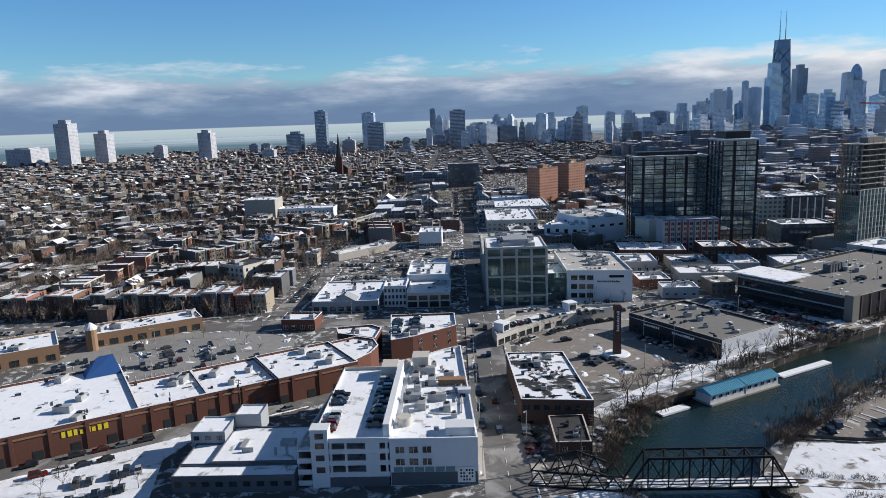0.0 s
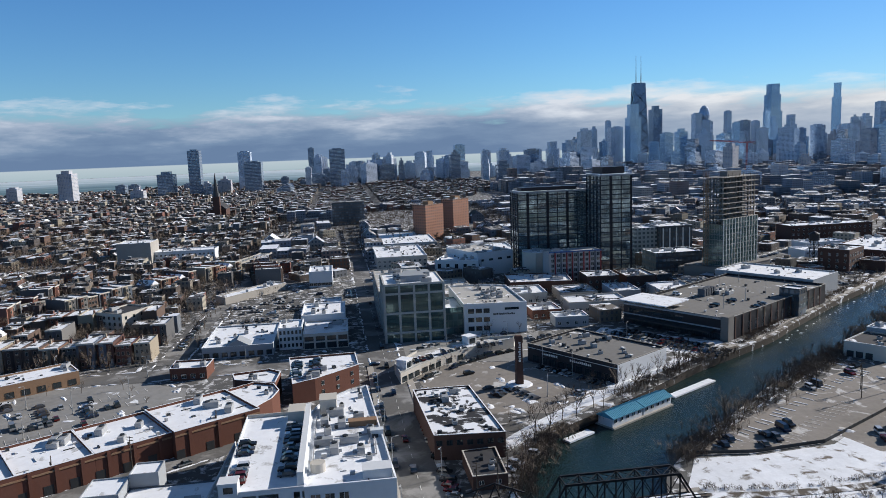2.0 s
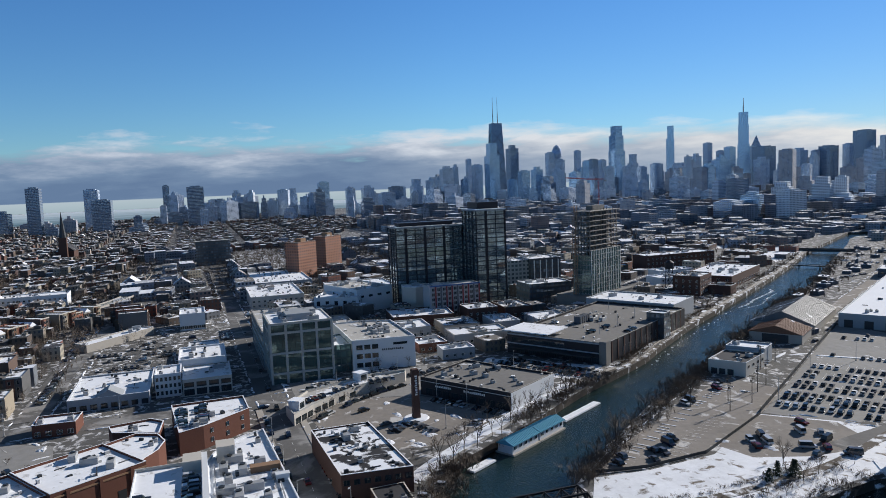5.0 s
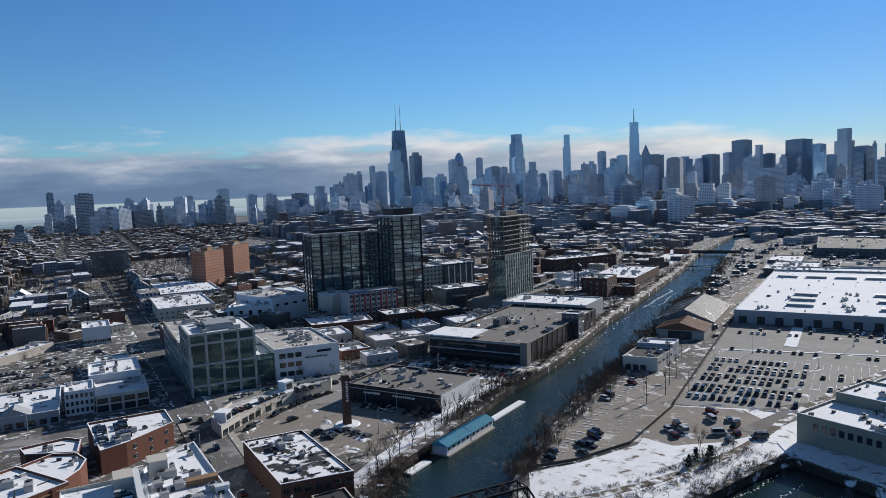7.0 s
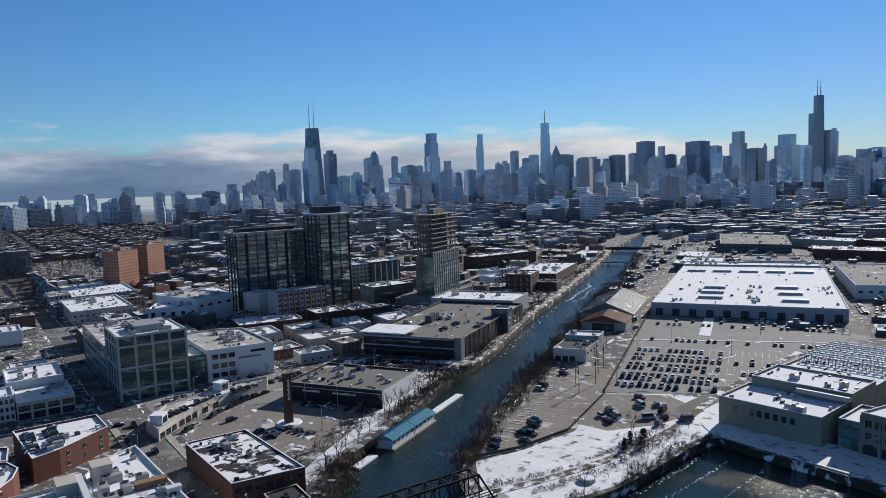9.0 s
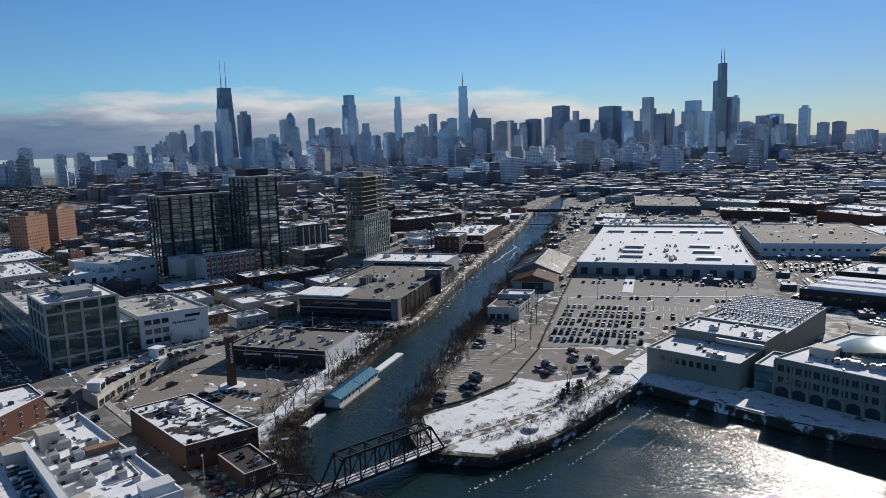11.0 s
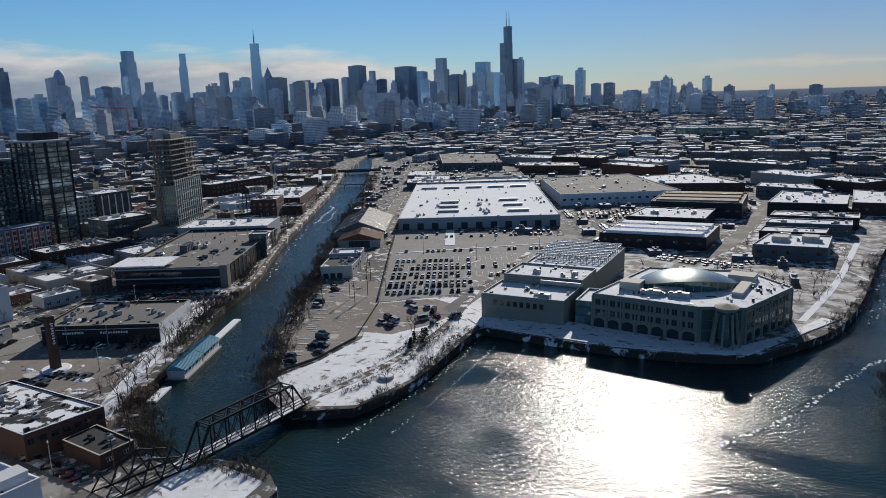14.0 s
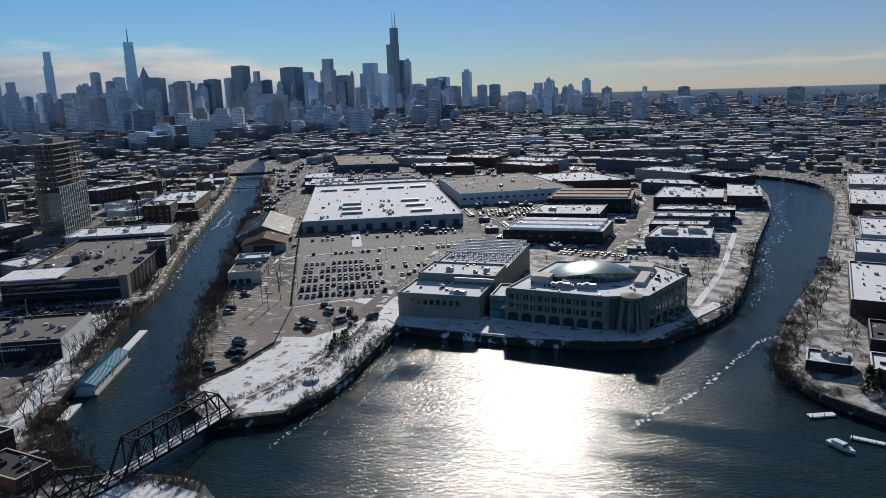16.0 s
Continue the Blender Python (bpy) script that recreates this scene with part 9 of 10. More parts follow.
def carpet(name, label, x0, x1, y0, y1, bw, bd, lot, seed, lo, hi, keep, deep=(11, 17), turn=0.0, test=None, pitched=0.10, jit=0.0, wall="house_wall"):
    """Blocks of houses: streets every bw by bd metres, lots of width lot on both sides of an alley."""
    rng = random.Random(seed)
    rows, gables = [], []
    c, s = math.cos(turn), math.sin(turn)
    mx, my = (x0 + x1) / 2, (y0 + y1) / 2
    for bx in np.arange(x0, x1, bw):
        for by in np.arange(y0, y1, bd):
            tall = rng.random() < 0.06
            full = keep * rng.choice((1, 1, 1, 0.9, 0.55))
            for k in range(int((bd - 12) / lot)):
                for side in (0.24, 0.72):
                    if rng.random() > full:
                        continue
                    px, py = bx + bw * side + rng.uniform(-1.5, 1.5) * (1 + 20 * jit), by + 6 + lot * (k + 0.5 + jit * rng.uniform(-2, 2))
                    x, y = mx + (px - mx) * c - (py - my) * s, my + (px - mx) * s + (py - my) * c
                    if blocked(x, y) or (test and not test(x, y)):
                        continue
                    h = rng.uniform(lo, hi) * (1.5 if tall else 1.0)
                    d, w = rng.uniform(*deep), lot - rng.uniform(0.2, 1.4)
                    (gables if rng.random() < pitched else rows).append((x, y, 0, d * (1 + jit * rng.uniform(-3, 4)), w * (1 + jit * rng.uniform(-2, 3)), h, turn + rng.uniform(-jit, jit)))
                    if rng.random() < 0.6:
                        o = d / 2 + 1.5
                        sg = 1 if side > 0.5 else -1
                        rows.append((x - sg * o * c, y - sg * o * s, 0, 4, w * 0.6, h * rng.uniform(0.4, 0.8), turn))
                    if rng.random() < 0.3:
                        rows.append((x + rng.uniform(-4, 4), y + rng.uniform(-2, 2), h, rng.uniform(1, 3), rng.uniform(1, 2.5), rng.uniform(0.8, 2.2), turn))
    if rows:
        single(name, boxes_mesh(name, rows, (wall, "far_roof")), (), label, "houses", kind="stuff")
    if gables:
        v, f, mi = [], [], []
        for x, y, z, d, w, h, tt in gables:
            h *= 0.8
            i = len(v)
            loc = [(-d / 2, -w / 2, 0), (d / 2, -w / 2, 0), (d / 2, w / 2, 0), (-d / 2, w / 2, 0), (-d / 2, -w / 2, h), (d / 2, -w / 2, h), (d / 2, w / 2, h), (-d / 2, w / 2, h), (-d / 2, 0, h + w * 0.36), (d / 2, 0, h + w * 0.36)]
            v += [(x + a * c - b * s, y + a * s + b * c, q) for a, b, q in loc]
            for q, m in (((0, 1, 5, 4), 0), ((2, 3, 7, 6), 0), ((1, 2, 6, 9, 5), 0), ((3, 0, 4, 8, 7), 0), ((4, 5, 9, 8), 1), ((6, 7, 8, 9), 1)):
                f.append(tuple(i + j for j in q))
                mi.append(m)
        me = bpy.data.meshes.new("pitched_houses")
        me.from_pydata(v, [], f)
        me.materials.append(MATS[wall]), me.materials.append(MATS["far_roof"])
        me.polygons.foreach_set("material_index", np.array(mi, dtype=np.int32))
        single("pitched_houses", me, (), "pitched-roof brick houses with thin snow", "houses", kind="stuff")


carpet("near_district", "dense streets of brick houses with snowy roofs", 196, 900, 60, 700, 60, 118, 7.8, 5, 5.5, 9.5, 0.90, pitched=0.12)
carpet("lake_district", "dense streets of brick houses towards the lake", 900, 2500, -420, 1500, 60, 112, 9.5, 6, 6.0, 10.5, 0.88, test=lambda x, y: y > -40 - 0.42 * (x - 700) and x < shore_x(y) - 40)
carpet("north_district", "dense streets of brick houses in the north", 200, 900, 700, 1500, 60, 118, 9.5, 7, 7.0, 11, 0.88)
carpet("mid_district", "mixed low blocks and yards with snow", 480, 1000, -700, 60, 74, 96, 15, 8, 5, 12, 0.72, (16, 26), wall="hazed_loft_wall", jit=0.1, test=lambda x, y: y > -130 - 1.0 * (x - 420))
carpet("canal_district", "low workshops and lofts beyond the canal", 480, 1500, -1500, -300, 74, 104, 15, 9, 5, 13, 0.72, (15, 28), turn=-0.55, wall="hazed_loft_wall", jit=0.12, pitched=0.1, test=lambda x, y: y < -300 - 0.2 * (x - 480))
carpet("downtown_edge", "lofts and offices at the edge of downtown", 900, 2300, -2900, -420, 88, 116, 20, 10, 9, 32, 0.78, (18, 34), pitched=0.0, wall="hazed_loft_wall", test=lambda x, y: y < -40 - 0.42 * (x - 700))
carpet("south_district", "low works and houses beyond the river bend", -700, 800, -1700, -920, 70, 105, 13, 11, 5, 12, 0.8, (14, 28), turn=0.3, wall="hazed_loft_wall", jit=0.14, pitched=0.1)
carpet("deep_south_district", "low works and houses in the south", -1300, 1100, -2900, -1600, 78, 118, 17, 14, 5, 14, 0.8, (16, 30), turn=-0.2, wall="hazed_loft_wall", jit=0.14, pitched=0.05)
carpet("far_south", "hazy flat districts to the south", -2400, 1500, -4700, -2800, 96, 130, 24, 12, 6, 20, 0.75, (20, 40), turn=0.12, wall="hazed_loft_wall", jit=0.14, pitched=0.0)
carpet("west_district", "houses and yards west of the river", -1500, -190, -2600, -440, 70, 108, 12, 13, 5, 11, 0.8, (12, 22), turn=0.1, jit=0.1, test=lambda x, y: x < -240 or y < -730)


def groves(n, x0, x1, y0, y1, seed, test=None, limbs=17, label="bare crowns of street trees among far houses"):
    """Leafless crowns between the houses, far off."""
    rng = random.Random(seed)
    v, f = [], []
    for _ in range(n):
        x, y = rng.uniform(x0, x1), rng.uniform(y0, y1)
        if blocked(x, y) or (test and not test(x, y)):
            continue
        h = rng.uniform(6, 11.5)
        for _ in range(limbs):
            a, r = rng.uniform(0, 6.28), h * 0.38 * math.sqrt(rng.random())
            z0, z1 = h * rng.uniform(0.1, 0.5), h * (1.0 - 0.9 * (r / h) ** 2 * rng.uniform(1, 3))
            bx, by = x + r * math.cos(a), y + r * math.sin(a)
            mx, my, mz = x + (bx - x) * 0.55, y + (by - y) * 0.55, z0 + (z1 - z0) * 0.5
            i = len(v)
            v += [(x - 0.15, y, z0), (x + 0.15, y, z0), (bx, by, z1), (mx, my - 0.13, mz), (mx, my + 0.13, mz), (bx + rng.uniform(-1.4, 1.4), by + rng.uniform(-1.4, 1.4), z1 * rng.uniform(0.75, 1.0))]
            f += [(i, i + 1, i + 2), (i + 3, i + 4, i + 5)]
    me = bpy.data.meshes.new("grove")
    me.from_pydata(v, [], f)
    me.materials.append(MATS["twigs"])
    single("grove", me, (), label, "trees", kind="stuff")


groves(8000, 200, 1000, 60, 800, 1, None, 25)
groves(4000, 1000, 2200, -300, 1300, 2, lambda x, y: y > -40 - 0.42 * (x - 700) and x < shore_x(y) - 20, 12)
groves(3000, 480, 1000, -500, 60, 3, lambda x, y: y > -130 - 1.0 * (x - 420), 22)
groves(2200, -1500, -180, -2200, -420, 4, lambda x, y: x < -200)
groves(3600, -600, 800, -2400, -920, 5)
groves(4200, 500, 1600, -1700, -500, 6)
groves(130, -165, -114, -420, -190, 7, lambda x, y: -2 < -118 - 0.24 * max(0.0, -230 - y) - x < 13, 90, "dense leafless thicket along the west bank of the river")
groves(150, -95, -60, -330, -225, 8, lambda x, y: x > -92 + 0.25 * (y + 330), 60, "bare shrubs on the strip between laboratory and river")


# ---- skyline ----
def tower(x, y, w, d, h, m="hazed_grey", form="flat", label=""):
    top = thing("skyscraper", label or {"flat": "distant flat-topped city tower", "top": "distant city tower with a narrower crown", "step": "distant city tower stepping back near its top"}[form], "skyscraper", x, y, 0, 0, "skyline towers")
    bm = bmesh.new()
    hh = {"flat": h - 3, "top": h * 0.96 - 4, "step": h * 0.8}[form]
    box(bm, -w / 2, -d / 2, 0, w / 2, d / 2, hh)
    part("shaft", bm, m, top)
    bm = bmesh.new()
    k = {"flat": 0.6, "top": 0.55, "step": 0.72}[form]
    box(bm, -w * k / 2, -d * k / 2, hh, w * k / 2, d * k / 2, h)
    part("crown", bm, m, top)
    return top


def fill(n, a0, a1, d0, d1, h0, h1, seed, mats=("hazed_grey", "hazed_stone", "hazed_blue", "hazed_dark", "hazed_white", "hazed_tan"), joined=""):
    """Lesser towers over a sector of the skyline, each a thing of its own; joined: the hazy rest as one mesh."""
    rng = random.Random(seed)
    mass = bmesh.new()
    for i in range(n):
        a, d = radians(rng.uniform(a0, a1)), rng.uniform(d0, d1)
        x, y = -124 + d * math.cos(a), d * math.sin(a)
        w = rng.uniform(18, 42)
        d, h, m, form = w * rng.uniform(0.7, 1.3), h0 + (h1 - h0) * rng.random() ** 1.6, rng.choice(mats), rng.choice(("flat", "flat", "top", "step"))
        k, cut = {"flat": (0.6, h - 3), "top": (0.55, h * 0.96 - 4), "step": (0.72, h * 0.8)}[form]
        place = pose(round(x), round(y), 0, 0, 0, rng.choice((0, 0, 30, -20)))
        bm = mass if joined else bmesh.new()
        mi = mats.index(m) if joined else 0
        v = box(bm, -w / 2, -d / 2, 0, w / 2, d / 2, cut, mi) + box(bm, -w * k / 2, -d * k / 2, cut, w * k / 2, d * k / 2, h, mi)
        if rng.random() < 0.5:
            # a mast or lift house on top
            v += box(bm, -w * 0.1, -d * 0.12, h, w * 0.12, d * 0.1, h + rng.uniform(3, 9), mi)
        if joined:
            for q in v:
                q.co = place @ q.co
        else:
            single("skyscraper", bm, m, {"flat": "distant flat-topped city tower", "top": "distant city tower with a narrower crown", "step": "distant city tower stepping back near its top"}[form], "skyscraper", "skyline towers", place=place)
    if joined:
        single("distant_towers", mass, mats, joined, "towers", kind="stuff")
    else:
        mass.free()


fill(60, -21, 2, 2000, 2450, 35, 95, 1, ("hazed_grey", "hazed_stone", "hazed_dark", "hazed_white"), joined="dense apartment towers along the lake shore")
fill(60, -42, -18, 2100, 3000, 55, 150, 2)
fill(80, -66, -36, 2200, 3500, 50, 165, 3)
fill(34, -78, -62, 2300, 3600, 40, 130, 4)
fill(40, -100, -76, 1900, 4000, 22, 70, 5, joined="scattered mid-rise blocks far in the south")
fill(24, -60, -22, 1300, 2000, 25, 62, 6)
fill(70, -68, -30, 1650, 2500, 30, 85, 8, ("hazed_grey", "hazed_stone", "hazed_tan", "hazed_white", "hazed_dark"), joined="dense mid-rise blocks before the skyline")
fill(12, 2, 24, 1700, 2300, 20, 40, 7, ("hazed_tan", "hazed_dark"))
tower(2402, -947, 21, 17, 158, "hazed_stone", "top")
tower(2430, -1012, 20, 16, 179, "hazed_grey", "flat")
tower(2372, -1023, 38, 30, 155, "hazed_stone", "flat")
tower(2313, -1059, 49, 40, 228, "hazed_blue", "step")
tower(2500, -1228, 45, 36, 230, "hazed_dark", "top")
tower(1940, -1008, 34, 27, 121, "hazed_blue", "flat")
tower(1966, -1067, 33, 27, 131, "hazed_blue", "top")
tower(2309, -1296, 30, 24, 191, "hazed_grey", "flat")
tower(2325, -1350, 26, 21, 164, "hazed_grey", "flat")
tower(2467, -1505, 24, 19, 203, "hazed_stone", "flat")
tower(2093, -1351, 32, 25, 155, "hazed_dark", "flat")
tower(2161, -1432, 24, 19, 154, "hazed_stone", "flat")
tower(2267, -1634, 33, 27, 173, "hazed_stone", "step")
tower(1919, -1433, 27, 22, 121, "hazed_grey", "flat")
tower(1892, -1472, 34, 27, 129, "hazed_grey", "flat")
tower(2081, -1718, 51, 41, 131, "hazed_stone", "flat")
tower(2206, -1882, 32, 26, 167, "hazed_stone", "top")
tower(2411, -2106, 31, 25, 219, "hazed_grey", "flat")
tower(2378, -2144, 27, 21, 184, "hazed_stone", "flat")
tower(2429, -2238, 39, 31, 201, "hazed_blue", "flat")
tower(2228, -2235, 72, 57, 191, "hazed_dark", "flat")
tower(2279, -2398, 41, 33, 168, "hazed_grey", "flat")
tower(2310, -2507, 53, 43, 182, "hazed_stone", "top")
tower(2265, -2551, 30, 24, 171, "hazed_stone", "flat")
tower(2229, -2583, 60, 48, 187, "hazed_dark", "flat")
tower(2207, -2670, 35, 28, 193, "hazed_grey", "flat")
tower(2260, -2822, 70, 56, 253, "hazed_dark", "flat")
tower(2094, -2700, 18, 15, 161, "hazed_stone", "flat")
tower(2234, -2909, 36, 29, 226, "hazed_stone", "step")
tower(2105, -2819, 39, 32, 181, "hazed_dark", "flat")
tower(1239, -1719, 71, 57, 105, "hazed_white", "flat")
tower(2010, -2891, 85, 68, 237, "hazed_dark", "flat")
tower(2036, -3058, 54, 44, 217, "hazed_blue", "flat")
tower(1907, -2964, 38, 31, 162, "hazed_grey", "flat")
tower(2003, -3201, 65, 52, 283, "hazed_white", "step")
tower(1753, -2946, 63, 50, 189, "hazed_dark", "flat")
tower(1822, -3139, 14, 12, 214, "hazed_stone", "top")
tower(1640, -2899, 33, 27, 130, "hazed_stone", "flat")
tower(1743, -3187, 85, 68, 250, "hazed_blue", "step")
tower(1730, -3309, 50, 40, 200, "hazed_blue", "flat")
tower(1690, -3501, 30, 24, 278, "hazed_grey", "top")
tower(1491, -3210, 49, 39, 141, "hazed_grey", "flat")
tower(1341, -3060, 63, 51, 160, "hazed_stone", "step")
tower(1318, -3126, 56, 45, 167, "hazed_blue", "flat")
tower(912, -2157, 35, 28, 104, "hazed_stone", "flat")
tower(1359, -3137, 97, 78, 158, "hazed_grey", "step")
tower(1185, -3104, 38, 31, 195, "hazed_blue", "top")
tower(1208, -2986, 64, 51, 122, "hazed_dark", "flat")
tower(1083, -3037, 37, 30, 123, "hazed_stone", "flat")
tower(1030, -3057, 42, 33, 124, "hazed_dark", "flat")
tower(730, -2736, 42, 34, 119, "hazed_grey", "step")
tower(749, -3042, 25, 20, 100, "hazed_stone", "flat")
tower(528, -2686, 29, 23, 130, "hazed_blue", "top")
tower(250, -1825, 28, 23, 59, "hazed_dark", "flat")
tower(204, -2943, 42, 33, 88, "hazed_dark", "flat")
tower(160, -2545, 66, 53, 54, "hazed_grey", "flat")
tower(-180, -2658, 52, 41, 76, "hazed_dark", "flat")
tower(-315, -2551, 49, 39, 38, "hazed_grey", "flat")
tower(-425, -2640, 20, 16, 74, "hazed_dark", "flat")
tower(427, -3418, 20, 16, 93, "hazed_grey", "flat")
tower(444, -3314, 35, 28, 71, "hazed_stone", "flat")
tower(-34, -2258, 43, 34, 15, "hazed_stone", "flat")
tower(483, -2388, 49, 39, 71, "hazed_stone", "flat")
tower(778, -2615, 56, 44, 89, "hazed_grey", "flat")
tower(1573, 1017, 75, 60, 49, "hazed_tan", "flat")
tower(1530, 893, 42, 33, 111, "hazed_tan", "top")
tower(1612, 846, 39, 31, 84, "hazed_tan", "top")
tower(1711, 750, 30, 24, 42, "hazed_tan", "flat")
tower(1659, 609, 40, 32, 77, "hazed_tan", "top")
tower(1791, 528, 29, 23, 36, "hazed_dark", "flat")
tower(1721, 400, 46, 37, 65, "hazed_dark", "top")
tower(1735, 333, 35, 28, 117, "hazed_dark", "flat")
tower(1953, 239, 42, 34, 111, "hazed_grey", "flat")
tower(1757, 194, 52, 42, 83, "hazed_dark", "flat")
tower(1766, 104, 17, 13, 21, "hazed_grey", "flat")
tower(2269, 67, 24, 19, 118, "hazed_dark", "flat")
tower(1821, -18, 51, 41, 108, "hazed_dark", "flat")
tower(1771, -36, 26, 20, 50, "hazed_grey", "flat")
tower(2169, -138, 31, 25, 93, "hazed_grey", "top")
tower(2141, -403, 39, 31, 110, "hazed_blue", "flat")
tower(2126, -486, 33, 26, 89, "hazed_grey", "flat")
tower(2115, -540, 42, 33, 92, "hazed_grey", "top")
tower(2027, -676, 39, 31, 106, "hazed_grey", "step")
tower(1964, -711, 43, 34, 109, "hazed_grey", "top")
tower(2048, -351, 23, 19, 78, "hazed_stone", "flat")
tower(1907, -547, 50, 40, 71, "hazed_stone", "flat")


def hancock():
    top = thing("black_tapered_tower", "black tapering tower with cross bracing and two white masts", "skyscraper", 2817, -1297, 0, 0, "skyline towers")
    bm = bmesh.new()
    v = [[bm.verts.new((i * a, j * b, z)) for i, j in ((-1, -1), (1, -1), (1, 1), (-1, 1))] for a, b, z in ((25, 40, 0), (15.5, 24.5, 344))]
    for i in range(4):
        bm.faces.new((v[0][i], v[0][(i + 1) % 4], v[1][(i + 1) % 4], v[1][i]))
    bm.faces.new(v[1])
    part("shaft", bm, "hazed_dark", top)
    bm = bmesh.new()
    for k in range(5):
        for sg in (-1, 1):
            z0, z1 = k * 62.0, (k + 1) * 62.0
            f0, f1 = 1 - 0.385 * z0 / 344, 1 - 0.385 * z1 / 344
            bar(bm, (-25.4 * f0, sg * 40 * f0, z0), (-25.4 * f1, -sg * 40 * f1, z1), 1.6)
            bar(bm, (sg * 25 * f0, 40.4 * f0, z0), (-sg * 25 * f1, 40.4 * f1, z1), 1.6)
    part("bracing", bm, "black_panel", top)
    for y in (-11, 11):
        bm = bmesh.new()
        tube(bm, 0, y, 344, 385, 2.2, 1.8, n=8)
        tube(bm, 0, y, 385, 457, 1.3, 0.7, n=8)
        part("mast", bm, "zinc", top, "pale antenna mast")


def stepped(x, y, label, m, tiers, masts=(), turn=0):
    top = thing("stepped_tower", label, "skyscraper", x, y, 0, turn, "skyline towers")
    z = 0
    for w, d, ox, oy, h in tiers:
        bm = bmesh.new()
        box(bm, ox - w / 2, oy - d / 2, z, ox + w / 2, oy + d / 2, h)
        part("tier", bm, m, top)
        z = h
    for ox, oy, z0, z1, r in masts:
        bm = bmesh.new()
        tube(bm, ox, oy, z0, z0 + (z1 - z0) * 0.5, r, r * 0.8, n=8)
        tube(bm, ox, oy, z0 + (z1 - z0) * 0.5, z1, r * 0.6, r * 0.3, n=8)
        part("mast", bm, "zinc", top, "pale antenna mast")
    return top


hancock()
stepped(1763, -3509, "black tower of bundled square tubes with two white masts", "hazed_dark", ((74, 74, 0, 0, 272), (50, 50, 9.6, 13.5, 357), (33, 33, 3.7, 5.9, 442)), ((-5, 2, 442, 527, 2.4), (12, 9, 442, 521, 2.4)), -30)
stepped(2523, -2397, "blue glass tower in three setbacks with a spire", "hazed_blue", ((84, 56, 0, 0, 150), (76, 50, 2, 0, 212), (66, 44, 4, 0, 300), (56, 40, 8, 0, 357)), ((0, 0, 357, 422, 3.0),), -40)
stepped(2350, -1616, "slender blue glass tower with shallow setbacks", "hazed_blue", ((52, 44, 0, 0, 190), (46, 38, 0, 2, 250), (36, 30, -2, 2, 288)), (), 0)
stepped(3305, -2585, "thin glass tower with shoulders", "hazed_blue", ((50, 44, 0, 0, 290), (36, 34, -4, -2, 362)), (), -35)


def dome_tower():
    top = thing("bulb_topped_tower", "stone tower with a rounded bulb-shaped top", "skyscraper", 2316, -1326, 0, 0, "skyline towers")
    bm = bmesh.new()
    box(bm, -18, -16, 0, 18, 16, 165)
    part("shaft", bm, "hazed_stone", top)
    bm = bmesh.new()
    for i in range(8):
        a0, a1 = -0.45 + i * 2.0 / 8, -0.45 + (i + 1) * 2.0 / 8
        tube(bm, 0, -3, 181 + 36 * math.sin(a0), 181 + 36 * math.sin(a1), 19 * math.cos(a0), 19 * max(0.05, math.cos(a1)), n=14, cap=False)
    bmesh.ops.remove_doubles(bm, verts=bm.verts[:], dist=0.05)
    part("bulb", bm, "hazed_grey", top)
    top = thing("pointed_tower", "stone tower with a pyramid roof", "skyscraper", 2578, -2521, 0, 0, "skyline towers")
    bm = bmesh.new()
    box(bm, -22, -22, 0, 22, 22, 206)
    part("shaft", bm, "hazed_stone", top)
    bm = bmesh.new()
    tube(bm, 0, 0, 206, 256, 30, 0.5, n=4)
    part("pyramid", bm, "hazed_grey", top)


dome_tower()


def canal_bridge(x, y, turn, span):
    top = thing("road_bridge", "low steel road bridge across the far canal", "bridge", x, y, 0, turn)
    bm = bmesh.new()
    box(bm, -span / 2, -5, 0.1, span / 2, 5, 1.1)
    part("deck", bm, "asphalt", top)
    bm = bmesh.new()
    for sg in (-5.2, 5.2):
        box(bm, -span / 2, sg - 0.2, -0.6, span / 2, sg + 0.2, 2.2)
    part("girder", bm, "dark_metal", top)


canal_bridge(470, -662, 38, 56)


# ---- the small stuff between the buildings ----
def free(x, y, l, w, turn, margin=1.5):
    """Is there room for a rectangle here, clear of water, buildings and streets?"""
    c, s = math.cos(turn), math.sin(turn)
    pts = [(x + i * (l / 2 + margin) * c - j * (w / 2 + margin) * s, y + i * (l / 2 + margin) * s + j * (w / 2 + margin) * c) for i, j in ((0, 0), (-1, -1), (1, -1), (1, 1), (-1, 1), (0, 1), (0, -1), (1, 0), (-1, 0))]
    for o in NEAR_FOOT(x, y):
        if any(inside(p, o) for p in pts):
            return False
        for q in o:
            dx, dy = q[0] - x, q[1] - y
            if abs(dx * c + dy * s) < l / 2 + margin and abs(dy * c - dx * s) < w / 2 + margin:
                return False
    return not any(inside(p, OUTER) and not inside(p, ISLAND) for p in pts[:5])


FOOT += [[(297, -266), (316, -301), (329, -294), (310, -259)], [(375, -203), (397, -203), (397, -151), (375, -151)], [(347, -226), (375, -226), (375, -203), (347, -203)], [(206, -72), (236, -72), (236, -43), (206, -43)], [(160, -300), (172, -308), (184, -289), (174, -284)], [(184, -319), (198, -310), (230, -362), (202, -380)], OFFICE_LOT]
LOTS = [[(61, -122), (57, -140), (58, -165), (82, -210), (100, -238), (124, -229), (104, -190)], [(81, -209), (182, -357), (62, -381), (54, -255), (60, -225)], [(60, -226), (80, -209), (56, -166), (54, -142), (44, -150), (36, -196), (50, -215)], [(-15, -219), (-22, -269), (-60, -280), (-80, -261), (-70, -225)]]
